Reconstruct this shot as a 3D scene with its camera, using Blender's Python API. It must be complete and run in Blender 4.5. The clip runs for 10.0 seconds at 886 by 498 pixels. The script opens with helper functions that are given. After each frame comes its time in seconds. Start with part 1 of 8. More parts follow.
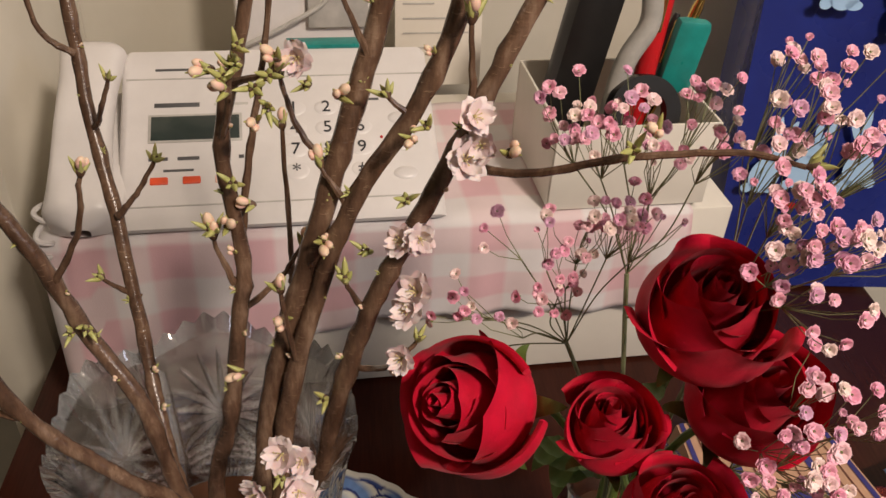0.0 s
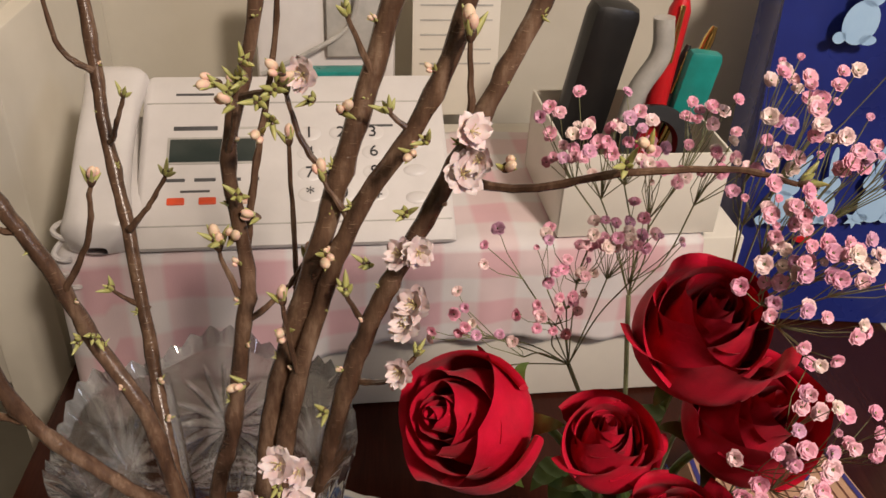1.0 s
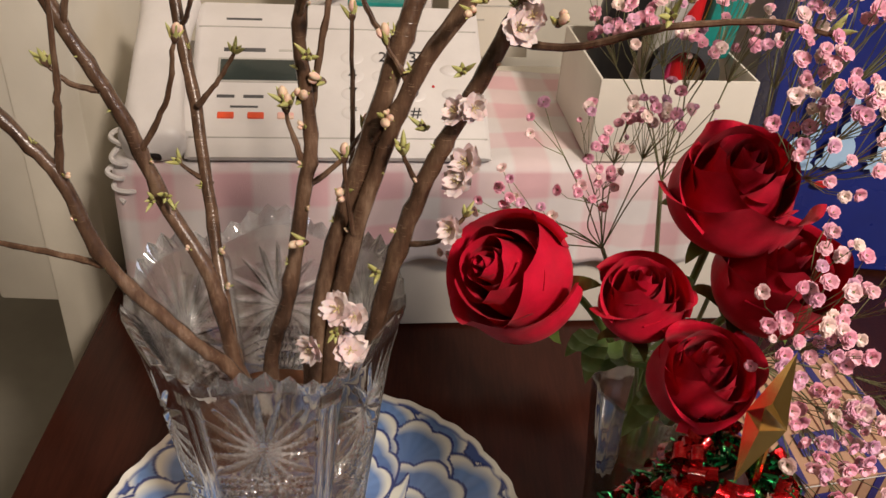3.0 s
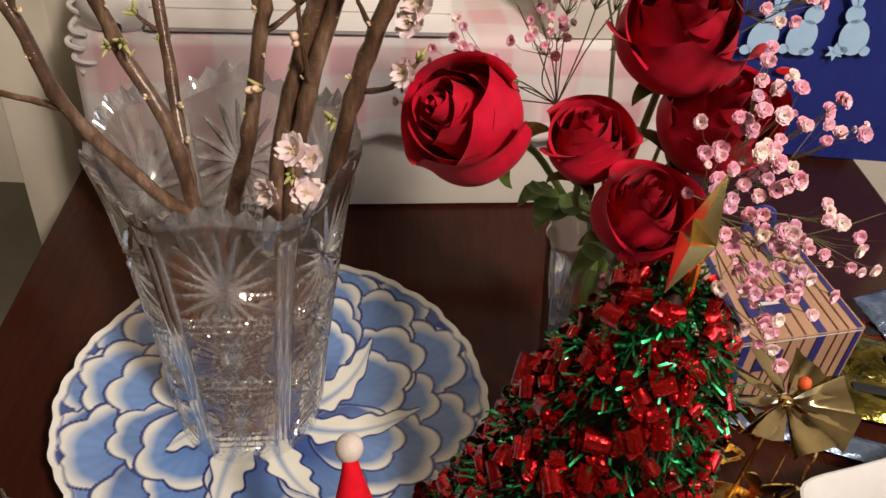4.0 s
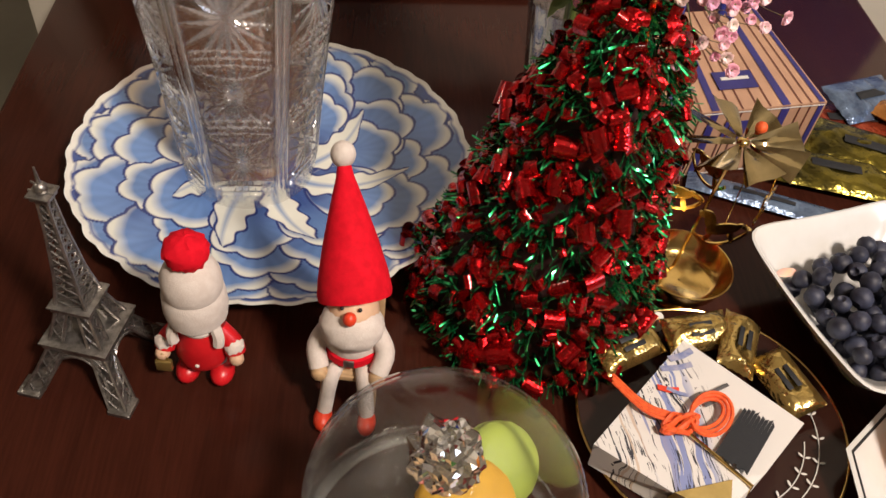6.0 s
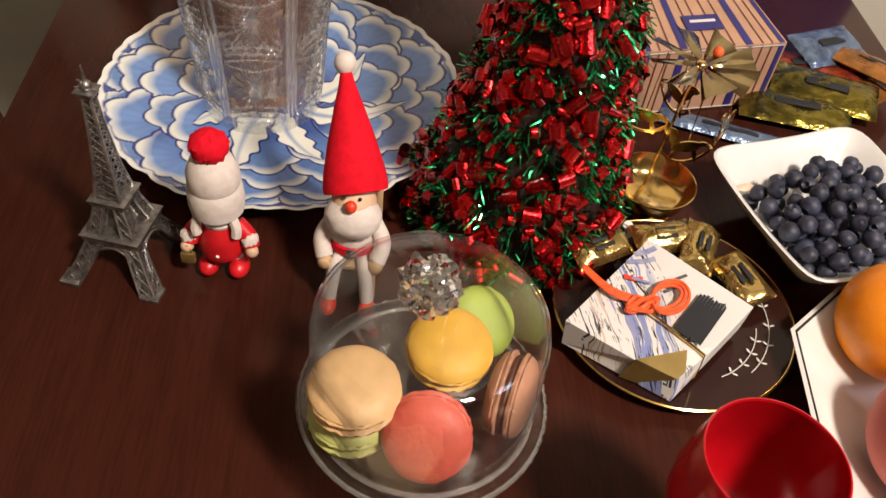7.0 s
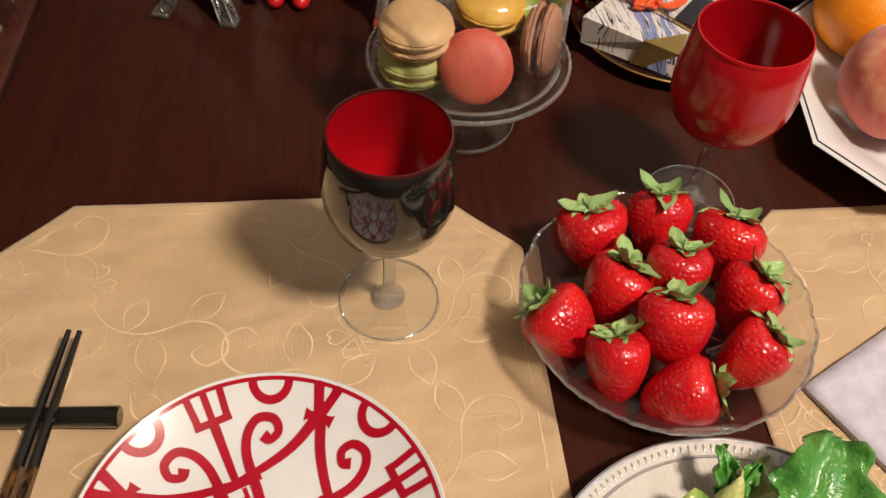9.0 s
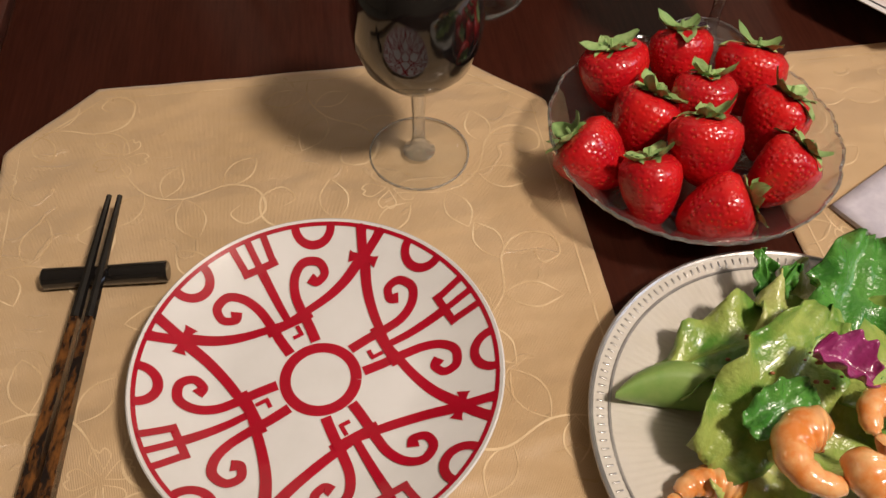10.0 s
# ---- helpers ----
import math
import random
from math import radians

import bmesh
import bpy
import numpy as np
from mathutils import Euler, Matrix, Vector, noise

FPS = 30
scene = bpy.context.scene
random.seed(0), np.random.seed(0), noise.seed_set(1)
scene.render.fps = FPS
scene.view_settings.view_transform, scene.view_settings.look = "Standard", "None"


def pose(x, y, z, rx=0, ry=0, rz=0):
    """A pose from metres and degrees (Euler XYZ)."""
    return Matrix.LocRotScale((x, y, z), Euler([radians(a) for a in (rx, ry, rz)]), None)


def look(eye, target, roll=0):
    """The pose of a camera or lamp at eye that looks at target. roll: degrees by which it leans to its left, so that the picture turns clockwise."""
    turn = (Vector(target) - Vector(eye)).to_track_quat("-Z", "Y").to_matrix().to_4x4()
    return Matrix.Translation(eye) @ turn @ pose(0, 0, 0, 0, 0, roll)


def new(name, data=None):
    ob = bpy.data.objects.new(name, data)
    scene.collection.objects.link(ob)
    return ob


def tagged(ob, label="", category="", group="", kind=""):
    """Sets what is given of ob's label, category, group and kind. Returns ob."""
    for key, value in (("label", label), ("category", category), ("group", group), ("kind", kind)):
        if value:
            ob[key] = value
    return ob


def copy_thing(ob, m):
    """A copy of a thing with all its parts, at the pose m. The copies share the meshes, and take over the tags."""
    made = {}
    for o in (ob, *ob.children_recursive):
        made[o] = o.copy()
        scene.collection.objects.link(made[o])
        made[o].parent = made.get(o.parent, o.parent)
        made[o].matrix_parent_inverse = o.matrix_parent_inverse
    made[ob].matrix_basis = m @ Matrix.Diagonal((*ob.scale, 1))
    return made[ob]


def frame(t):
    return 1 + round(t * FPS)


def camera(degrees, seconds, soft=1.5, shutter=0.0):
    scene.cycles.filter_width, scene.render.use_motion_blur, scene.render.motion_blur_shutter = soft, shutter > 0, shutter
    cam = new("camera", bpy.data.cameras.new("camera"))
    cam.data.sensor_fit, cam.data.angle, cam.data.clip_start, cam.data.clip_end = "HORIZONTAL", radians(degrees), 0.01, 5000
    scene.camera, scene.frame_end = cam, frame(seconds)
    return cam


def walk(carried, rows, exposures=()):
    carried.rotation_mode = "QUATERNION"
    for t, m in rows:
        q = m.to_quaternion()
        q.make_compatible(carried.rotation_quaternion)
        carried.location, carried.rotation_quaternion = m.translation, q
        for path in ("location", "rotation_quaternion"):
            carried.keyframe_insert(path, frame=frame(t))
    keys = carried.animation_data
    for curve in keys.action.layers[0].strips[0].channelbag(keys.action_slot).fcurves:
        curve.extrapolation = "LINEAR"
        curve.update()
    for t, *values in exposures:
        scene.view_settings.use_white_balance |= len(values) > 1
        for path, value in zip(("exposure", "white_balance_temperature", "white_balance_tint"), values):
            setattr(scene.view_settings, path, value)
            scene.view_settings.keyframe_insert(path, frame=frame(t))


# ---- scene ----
cam = camera(55.1, 10.0)
PATH = [
    (0, (0.0850, 0.0816, 0.5386), (0.0571, 1.1784, -0.2659), 3.5),
    (0.5, (0.0898, 0.0714, 0.5454), (-0.0163, 1.1791, -0.2366), 2.1),
    (1, (0.0966, 0.0721, 0.5345), (0.0258, 1.1995, -0.2230), 3.3),
    (1.5, (0.0870, 0.0578, 0.5168), (0.0347, 1.2240, -0.1809), 3.3),
    (2, (0.0782, 0.0558, 0.5059), (0.0238, 1.2192, -0.1965), 3.5),
    (2.2, (0.0796, 0.0510, 0.5046), (0.0027, 1.2063, -0.2094), 3.4),
    (3.3, (0.0911, -0.0020, 0.4903), (0.0048, 1.1036, -0.2972), 4.4),
    (3.5, (0.0959, -0.0075, 0.4835), (0.0231, 1.0846, -0.3244), 4.8),
    (3.6, (0.1006, -0.0129, 0.4801), (0.0326, 1.0744, -0.3339), 4.9),
    (4, (0.1054, -0.0224, 0.4726), (0.0646, 1.0350, -0.3822), 5.8),
    (4.5, (0.1047, -0.0374, 0.4576), (0.0762, 0.9840, -0.4400), 6.3),
    (5, (0.1054, -0.0537, 0.4536), (0.0864, 0.9336, -0.4814), 7.0),
    (5.5, (0.1088, -0.0700, 0.4461), (0.1006, 0.8813, -0.5256), 7.8),
    (6, (0.1197, -0.1061, 0.4427), (0.1204, 0.8167, -0.5562), 8.1),
    (6.2, (0.1231, -0.1238, 0.4400), (0.1244, 0.7942, -0.5630), 8.2),
    (7.3, (0.1414, -0.2271, 0.4522), (0.1278, 0.7024, -0.5399), 7.3),
    (7.5, (0.1340, -0.2489, 0.4542), (0.1306, 0.6786, -0.5406), 7.6),
    (8, (0.1310, -0.3050, 0.4540), (0.1113, 0.6137, -0.5483), 6.2),
    (8.5, (0.1333, -0.3441, 0.4298), (0.1129, 0.5562, -0.5889), 5.1),
    (9, (0.1367, -0.3951, 0.4087), (0.1210, 0.4638, -0.6460), 4.4),
    (9.5, (0.1299, -0.4318, 0.3951), (0.1095, 0.3998, -0.6807), 3.0),
    (10, (0.1197, -0.4536, 0.3726), (0.1142, 0.3618, -0.7154), 1.0),
]
EXPOSURES = [(0, -0.32), (1, -0.28), (2, -0.22), (3.5, -0.14), (4, -0.10), (6, 0.05), (7.5, 0.28), (8.5, 0.22), (9.0, -0.16), (9.5, -0.34), (10, -0.45)]
walk(cam, [(t, look(eye, target, roll)) for t, eye, target, roll in PATH], EXPOSURES)

# ---- world and lamps ----
world = bpy.data.worlds.new("room_air")
scene.world = world
world.use_nodes = True
world.node_tree.nodes["Background"].inputs[0].default_value = (1.0, 0.86, 0.72, 1)
world.node_tree.nodes["Background"].inputs[1].default_value = 0.045


def area_lamp(name, eye, target, size, watts, col):
    d = bpy.data.lights.new(name, "AREA")
    d.shape, d.size, d.energy, d.color = "DISK", size, watts, col
    o = new(name, d)
    o.matrix_world = look(eye, target)
    return o


area_lamp("ceiling_lamp_light", (0.95, -0.62, 1.62), (0.15, 0.15, 0.0), 0.26, 46, (1.0, 0.84, 0.71))
# Unseen fill lamp, added to brighten the floor left of the table.
area_lamp("floor_fill_light", (-2.10, 0.35, 1.55), (-1.0, 1.0, -0.7), 0.15, 4.5, (1.0, 0.86, 0.70))
area_lamp("window_light", (1.6, -0.3, 1.1), (0.0, 0.65, 0.2), 0.5, 5, (0.70, 0.78, 1.0))


# ---- materials ----
def nodes_of(name):
    m = bpy.data.materials.new(name)
    m.use_nodes = True
    nt = m.node_tree
    return m, nt, nt.nodes["Principled BSDF"]


def texco(nt, kind="Object"):
    return nt.nodes.new("ShaderNodeTexCoord").outputs[kind]


def noise_tex(nt, vec, scale, detail=4.0, rough=0.55, stretch=None):
    if stretch:
        mp = nt.nodes.new("ShaderNodeMapping")
        mp.inputs["Scale"].default_value = stretch
        nt.links.new(vec, mp.inputs["Vector"])
        vec = mp.outputs["Vector"]
    n = nt.nodes.new("ShaderNodeTexNoise")
    n.inputs["Scale"].default_value, n.inputs["Detail"].default_value, n.inputs["Roughness"].default_value = scale, detail, rough
    nt.links.new(vec, n.inputs["Vector"])
    return n.outputs["Fac"]


def ramp(nt, fac, stops):
    r = nt.nodes.new("ShaderNodeValToRGB")
    el = r.color_ramp.elements
    while len(el) < len(stops):
        el.new(0.5)
    for e, (p, c) in zip(el, stops):
        e.position, e.color = p, (*c, 1)
    nt.links.new(fac, r.inputs["Fac"])
    return r.outputs["Color"]


def mixc(nt, fac, a, b, mode="MIX"):
    m = nt.nodes.new("ShaderNodeMix")
    m.data_type, m.blend_type = "RGBA", mode
    for sock, v in ((m.inputs["Factor"], fac), (m.inputs["A"], a), (m.inputs["B"], b)):
        if isinstance(v, (int, float)):
            sock.default_value = v
        elif isinstance(v, tuple):
            sock.default_value = (*v, 1)
        else:
            nt.links.new(v, sock)
    return m.outputs["Result"]


def math_n(nt, op, a, b=0.0):
    m = nt.nodes.new("ShaderNodeMath")
    m.operation = op
    for sock, v in zip(m.inputs, (a, b)):
        if isinstance(v, (int, float)):
            sock.default_value = v
        else:
            nt.links.new(v, sock)
    return m.outputs[0]


def bump(nt, bsdf, height, strength=0.3, dist=0.0005):
    b = nt.nodes.new("ShaderNodeBump")
    b.inputs["Strength"].default_value, b.inputs["Distance"].default_value = strength, dist
    nt.links.new(height, b.inputs["Height"])
    nt.links.new(b.outputs["Normal"], bsdf.inputs["Normal"])


def mat(name, col, col2=None, rough=0.5, metal=0.0, scale=40, bscale=400, bstr=0.2, bdist=0.0004, coat=0.0, spec=0.5,
        sss=0.0, sheen=0.0, stretch=None, rand=0.0, lo=0.35, hi=0.65, detail=4.0):
    """A surface with two scales of variation: a colour noise and a fine relief."""
    m, nt, b = nodes_of(name)
    v = texco(nt)
    col2 = col2 or tuple(c * 0.72 for c in col)
    c = ramp(nt, noise_tex(nt, v, scale, detail, 0.6, stretch), [(lo, col2), (hi, col)])
    if rand:
        info = nt.nodes.new("ShaderNodeObjectInfo")
        hsv = nt.nodes.new("ShaderNodeHueSaturation")
        nt.links.new(c, hsv.inputs["Color"])
        nt.links.new(math_n(nt, "ADD", math_n(nt, "MULTIPLY", info.outputs["Random"], rand), 1 - rand / 2), hsv.inputs["Value"])
        c = hsv.outputs["Color"]
    nt.links.new(c, b.inputs["Base Color"])
    b.inputs["Metallic"].default_value = metal
    b.inputs["Specular IOR Level"].default_value = spec
    b.inputs["Coat Weight"].default_value = coat
    b.inputs["Coat Roughness"].default_value = 0.08
    b.inputs["Sheen Weight"].default_value = sheen
    if sss:
        b.inputs["Subsurface Weight"].default_value = sss
        b.inputs["Subsurface Radius"].default_value = (0.004, 0.0025, 0.0015)
        b.inputs["Subsurface Scale"].default_value = 0.5
    r = nt.nodes.new("ShaderNodeMapRange")
    r.inputs["To Min"].default_value, r.inputs["To Max"].default_value = max(0.02, rough * 0.8), min(1, rough * 1.2)
    nt.links.new(noise_tex(nt, v, scale * 2.3, 3), r.inputs["Value"])
    nt.links.new(r.outputs["Result"], b.inputs["Roughness"])
    if bstr:
        bump(nt, b, noise_tex(nt, v, bscale, 3, 0.6, stretch), bstr, bdist)
    return m


def glass_mat(name, tint=(0.97, 0.98, 0.98), gloss=1.0, refract=0.0, rough=0.02, haze=0.0, power=3.0, base=0.045, hazecol=(0.80, 0.81, 0.77), sheen=0.0):
    """Thin clear glass; refract: the share that bends light, for thick cut crystal."""
    m, nt, b = nodes_of(name)
    nt.nodes.remove(b)
    out = nt.nodes["Material Output"]
    tr, gl = nt.nodes.new("ShaderNodeBsdfTransparent"), nt.nodes.new("ShaderNodeBsdfGlossy")
    tr.inputs["Color"].default_value = (*tint, 1)
    gl.inputs["Roughness"].default_value = rough
    body = tr.outputs[0]
    if refract:
        rf, mx = nt.nodes.new("ShaderNodeBsdfRefraction"), nt.nodes.new("ShaderNodeMixShader")
        rf.inputs["Color"].default_value, rf.inputs["IOR"].default_value, rf.inputs["Roughness"].default_value = (*tint, 1), 1.45, 0.03
        mx.inputs[0].default_value = refract
        nt.links.new(body, mx.inputs[1]), nt.links.new(rf.outputs[0], mx.inputs[2])
        body = mx.outputs[0]
    if haze:
        df, hz = nt.nodes.new("ShaderNodeBsdfDiffuse"), nt.nodes.new("ShaderNodeMixShader")
        df.inputs["Color"].default_value = (*hazecol, 1)
        hz.inputs[0].default_value = haze
        nt.links.new(body, hz.inputs[1]), nt.links.new(df.outputs[0], hz.inputs[2])
        body = hz.outputs[0]
    if sheen:
        lw2, g2, m2 = nt.nodes.new("ShaderNodeLayerWeight"), nt.nodes.new("ShaderNodeBsdfGlossy"), nt.nodes.new("ShaderNodeMixShader")
        g2.inputs["Roughness"].default_value = 0.65
        lw2.inputs["Blend"].default_value = 0.5
        nt.links.new(math_n(nt, "MULTIPLY", math_n(nt, "POWER", lw2.outputs["Facing"], 6.0), sheen), m2.inputs[0])
        nt.links.new(body, m2.inputs[1]), nt.links.new(g2.outputs[0], m2.inputs[2])
        body = m2.outputs[0]
    lw, mix = nt.nodes.new("ShaderNodeLayerWeight"), nt.nodes.new("ShaderNodeMixShader")
    lw.inputs["Blend"].default_value = 0.5
    edge = math_n(nt, "POWER", lw.outputs["Facing"], power)
    nt.links.new(math_n(nt, "MINIMUM", math_n(nt, "MULTIPLY", math_n(nt, "ADD", math_n(nt, "MULTIPLY", edge, 0.80), base), gloss), 0.9), mix.inputs[0])
    nt.links.new(body, mix.inputs[1]), nt.links.new(gl.outputs[0], mix.inputs[2])
    nt.links.new(mix.outputs[0], out.inputs["Surface"])
    return m


def painted(name, rough=0.12, coat=0.5, attr="Col"):
    """Glazed ware that takes its painted pattern from the mesh."""
    m, nt, b = nodes_of(name)
    a = nt.nodes.new("ShaderNodeAttribute")
    a.attribute_name = attr
    n = noise_tex(nt, texco(nt), 60, 4)
    nt.links.new(mixc(nt, 1.0, a.outputs["Color"], ramp(nt, n, [(0.3, (0.90, 0.90, 0.90)), (0.7, (1, 1, 1))]), "MULTIPLY"), b.inputs["Base Color"])
    b.inputs["Roughness"].default_value, b.inputs["Coat Weight"].default_value = rough, coat
    bump(nt, b, noise_tex(nt, texco(nt), 90, 2), 0.05, 0.0005)
    return m


def wood_mat():
    m, nt, b = nodes_of("dark_stained_wood")
    v = texco(nt)
    g = noise_tex(nt, v, 9, 6, 0.65, (7, 0.6, 4))
    f = noise_tex(nt, v, 60, 4, 0.6, (9, 0.5, 4))
    c = mixc(nt, 0.45, ramp(nt, g, [(0.3, (0.030, 0.0082, 0.0050)), (0.72, (0.052, 0.0140, 0.0082))]), ramp(nt, f, [(0.35, (0.026, 0.0072, 0.0044)), (0.7, (0.050, 0.0138, 0.0080))]))
    nt.links.new(c, b.inputs["Base Color"])
    r = nt.nodes.new("ShaderNodeMapRange")
    r.inputs["To Min"].default_value, r.inputs["To Max"].default_value = 0.14, 0.24
    nt.links.new(noise_tex(nt, v, 14, 4), r.inputs["Value"])
    nt.links.new(r.outputs["Result"], b.inputs["Roughness"])
    b.inputs["Specular IOR Level"].default_value = 0.11
    bump(nt, b, f, 0.05, 0.0003)
    return m


def gingham_mat():
    m, nt, b = nodes_of("pink_gingham_cloth")
    sep = nt.nodes.new("ShaderNodeSeparateXYZ")
    nt.links.new(texco(nt, "UV"), sep.inputs[0])
    bands = []
    for ax in (0, 1):
        w = math_n(nt, "PINGPONG", sep.outputs[ax], 0.030)
        s = nt.nodes.new("ShaderNodeMapRange")
        s.inputs["From Min"].default_value, s.inputs["From Max"].default_value = 0.013, 0.017
        nt.links.new(w, s.inputs["Value"])
        bands.append(s.outputs["Result"])
    both = math_n(nt, "MULTIPLY", math_n(nt, "ADD", bands[0], bands[1]), 0.5)
    n = noise_tex(nt, texco(nt), 22, 3)
    c = ramp(nt, both, [(0.0, (0.72, 0.68, 0.67)), (0.5, (0.71, 0.57, 0.57)), (1.0, (0.69, 0.43, 0.46))])
    nt.links.new(mixc(nt, 1.0, c, ramp(nt, n, [(0.3, (0.9, 0.9, 0.9)), (0.7, (1, 1, 1))]), "MULTIPLY"), b.inputs["Base Color"])
    b.inputs["Roughness"].default_value, b.inputs["Sheen Weight"].default_value = 0.9, 0.2
    bump(nt, b, noise_tex(nt, texco(nt), 900, 2), 0.35, 0.0004)
    return m


def brocade_mat():
    """Gold satin with a woven tone-on-tone scroll that only shows in its gloss."""
    m, nt, b = nodes_of("gold_brocade_satin")
    v = texco(nt)
    w = nt.nodes.new("ShaderNodeTexWave")
    w.wave_type, w.inputs["Scale"].default_value, w.inputs["Distortion"].default_value = "RINGS", 15.0, 16.0
    w.inputs["Detail"].default_value, w.inputs["Detail Scale"].default_value = 1.5, 1.6
    nt.links.new(v, w.inputs["Vector"])
    msk = nt.nodes.new("ShaderNodeMapRange")
    msk.inputs["From Min"].default_value, msk.inputs["From Max"].default_value = 0.93, 0.97
    nt.links.new(w.outputs["Fac"], msk.inputs["Value"])
    gate = nt.nodes.new("ShaderNodeMapRange")
    gate.inputs["From Min"].default_value, gate.inputs["From Max"].default_value = 0.54, 0.58
    nt.links.new(noise_tex(nt, v, 19, 2), gate.inputs["Value"])
    fac = math_n(nt, "MULTIPLY", msk.outputs["Result"], gate.outputs["Result"])
    base = ramp(nt, noise_tex(nt, v, 13, 5), [(0.3, (0.50, 0.345, 0.185)), (0.7, (0.60, 0.425, 0.245))])
    nt.links.new(mixc(nt, math_n(nt, "MULTIPLY", fac, 0.15), base, (0.70, 0.53, 0.33)), b.inputs["Base Color"])
    nt.links.new(math_n(nt, "SUBTRACT", 0.37, math_n(nt, "MULTIPLY", fac, 0.22)), b.inputs["Roughness"])
    b.inputs["Sheen Weight"].default_value = 0.25
    thread = nt.nodes.new("ShaderNodeTexWave")
    thread.inputs["Scale"].default_value = 420
    nt.links.new(v, thread.inputs["Vector"])
    h = math_n(nt, "ADD", math_n(nt, "MULTIPLY", thread.outputs["Fac"], 0.25), math_n(nt, "MULTIPLY", fac, 0.5))
    h = math_n(nt, "ADD", h, math_n(nt, "MULTIPLY", noise_tex(nt, v, 12, 2, 0.45, (1.0, 2.0, 1.0)), 26.0))
    bump(nt, b, h, 0.8, 0.0007)
    return m


M = {}
M["wood"] = wood_mat()
M["gingham"] = gingham_mat()
M["brocade"] = brocade_mat()
M["satin_line"] = mat("woven_satin_line", (0.78, 0.61, 0.38), (0.56, 0.395, 0.22), 0.22, scale=34, bscale=900, bstr=0.3, coat=0.15)
M["glass"] = glass_mat("clear_glass", (0.985, 0.99, 0.99), 1.0, 0.0, 0.02, 0.0, 4.0, 0.035, sheen=0.35)
M["thickglass"] = glass_mat("thick_clear_glass", (0.97, 0.98, 0.975), 1.5, 0.30, 0.02, 0.006, 3.5, sheen=0.6)
# Whitish diffuse share stands in for room light gathered along the glass edges.
M["glassrim"] = glass_mat("glass_edge_painted_bright", (0.95, 0.96, 0.96), 3.0, 0.35, 0.06, 0.10)
M["sparkle"] = glass_mat("faceted_glass", (0.96, 0.97, 0.97), 3.5, 0.35, 0.03, 0.12, 2.0, 0.16)
M["crystal"] = glass_mat("cut_crystal", (0.95, 0.955, 0.95), 2.2, 0.40, 0.03, 0.026, hazecol=(0.80, 0.79, 0.74))
M["stemglass"] = glass_mat("solid_glass_stem", (0.96, 0.97, 0.97), 2.2, 0.06, 0.10, 0.05, 3.0, 0.08)
M["groundcut"] = glass_mat("ground_cut_glass", (0.92, 0.93, 0.94), 3.6, 0.50, 0.07, 0.22, hazecol=(0.78, 0.80, 0.82))
M["water"] = glass_mat("stem_water", (0.52, 0.33, 0.24), 0.4, 0.0, 0.02, 0.50, hazecol=(0.27, 0.115, 0.06))
M["porcelain"] = mat("white_porcelain", (0.70, 0.70, 0.69), (0.66, 0.66, 0.645), 0.16, coat=0.4, bstr=0.03)
M["blueware"] = painted("blue_and_white_glaze")
M["wall"] = mat("cream_wall_paper", (0.68, 0.64, 0.55), (0.61, 0.57, 0.48), 0.85, scale=6, bscale=160, bstr=0.35)
# Tan is set well below the cream walls so unseen walls bounce less light.
M["wall_low_bounce"] = mat("low_bounce_tan_wall", (0.40, 0.35, 0.28), (0.34, 0.30, 0.24), 0.85, scale=6, bscale=160, bstr=0.3)
M["floor"] = mat("grey_beige_floor", (0.40, 0.38, 0.32), (0.32, 0.30, 0.25), 0.5, scale=4)
M["ceil"] = mat("white_ceiling", (0.75, 0.72, 0.66), (0.70, 0.66, 0.6), 0.9, scale=5)
M["whiteboard"] = mat("white_laminate", (0.76, 0.72, 0.63), (0.70, 0.66, 0.58), 0.45, scale=12, bstr=0.08)
M["plastic"] = mat("warm_white_plastic", (0.72, 0.69, 0.67), (0.67, 0.64, 0.62), 0.34, scale=30, bstr=0.08)
M["grey"] = mat("grey_print", (0.09, 0.088, 0.09), rough=0.6)
M["ink0"] = mat("dark_numeral_print", (0.03, 0.03, 0.034), rough=0.55)
M["lightgrey"] = mat("light_grey_plastic", (0.52, 0.50, 0.46), rough=0.5)
M["lcd"] = mat("dark_display", (0.035, 0.050, 0.045), (0.025, 0.035, 0.032), 0.25, scale=20, coat=0.3)
M["redorange"] = mat("orange_red_button", (0.80, 0.10, 0.035), rough=0.4)
def bark_mat():
    """Glossy brown bark: long grey-brown streaks crossed by pale lenticels and rough rings."""
    m, nt, b = nodes_of("cherry_bark")
    v = texco(nt)
    base = ramp(nt, noise_tex(nt, v, 120, 5, 0.65, (1, 1, 0.22)), [(0.30, (0.050, 0.028, 0.019)), (0.52, (0.135, 0.080, 0.052)), (0.74, (0.29, 0.205, 0.145))])
    dash = noise_tex(nt, v, 420, 3, 0.6, (0.35, 0.35, 2.4))
    tone = mixc(nt, math_n(nt, "MULTIPLY", math_n(nt, "GREATER_THAN", dash, 0.66), 0.45), base, (0.34, 0.24, 0.165))
    patch = noise_tex(nt, v, 34, 3)
    nt.links.new(mixc(nt, 1.0, tone, ramp(nt, patch, [(0.34, (0.55, 0.48, 0.44)), (0.66, (1.15, 1.12, 1.08))]), "MULTIPLY"), b.inputs["Base Color"])
    b.inputs["Roughness"].default_value, b.inputs["Specular IOR Level"].default_value = 0.26, 0.75
    bump(nt, b, math_n(nt, "ADD", dash, noise_tex(nt, v, 130, 4, 0.6, (1, 1, 0.3))), 0.45, 0.0008)
    return m


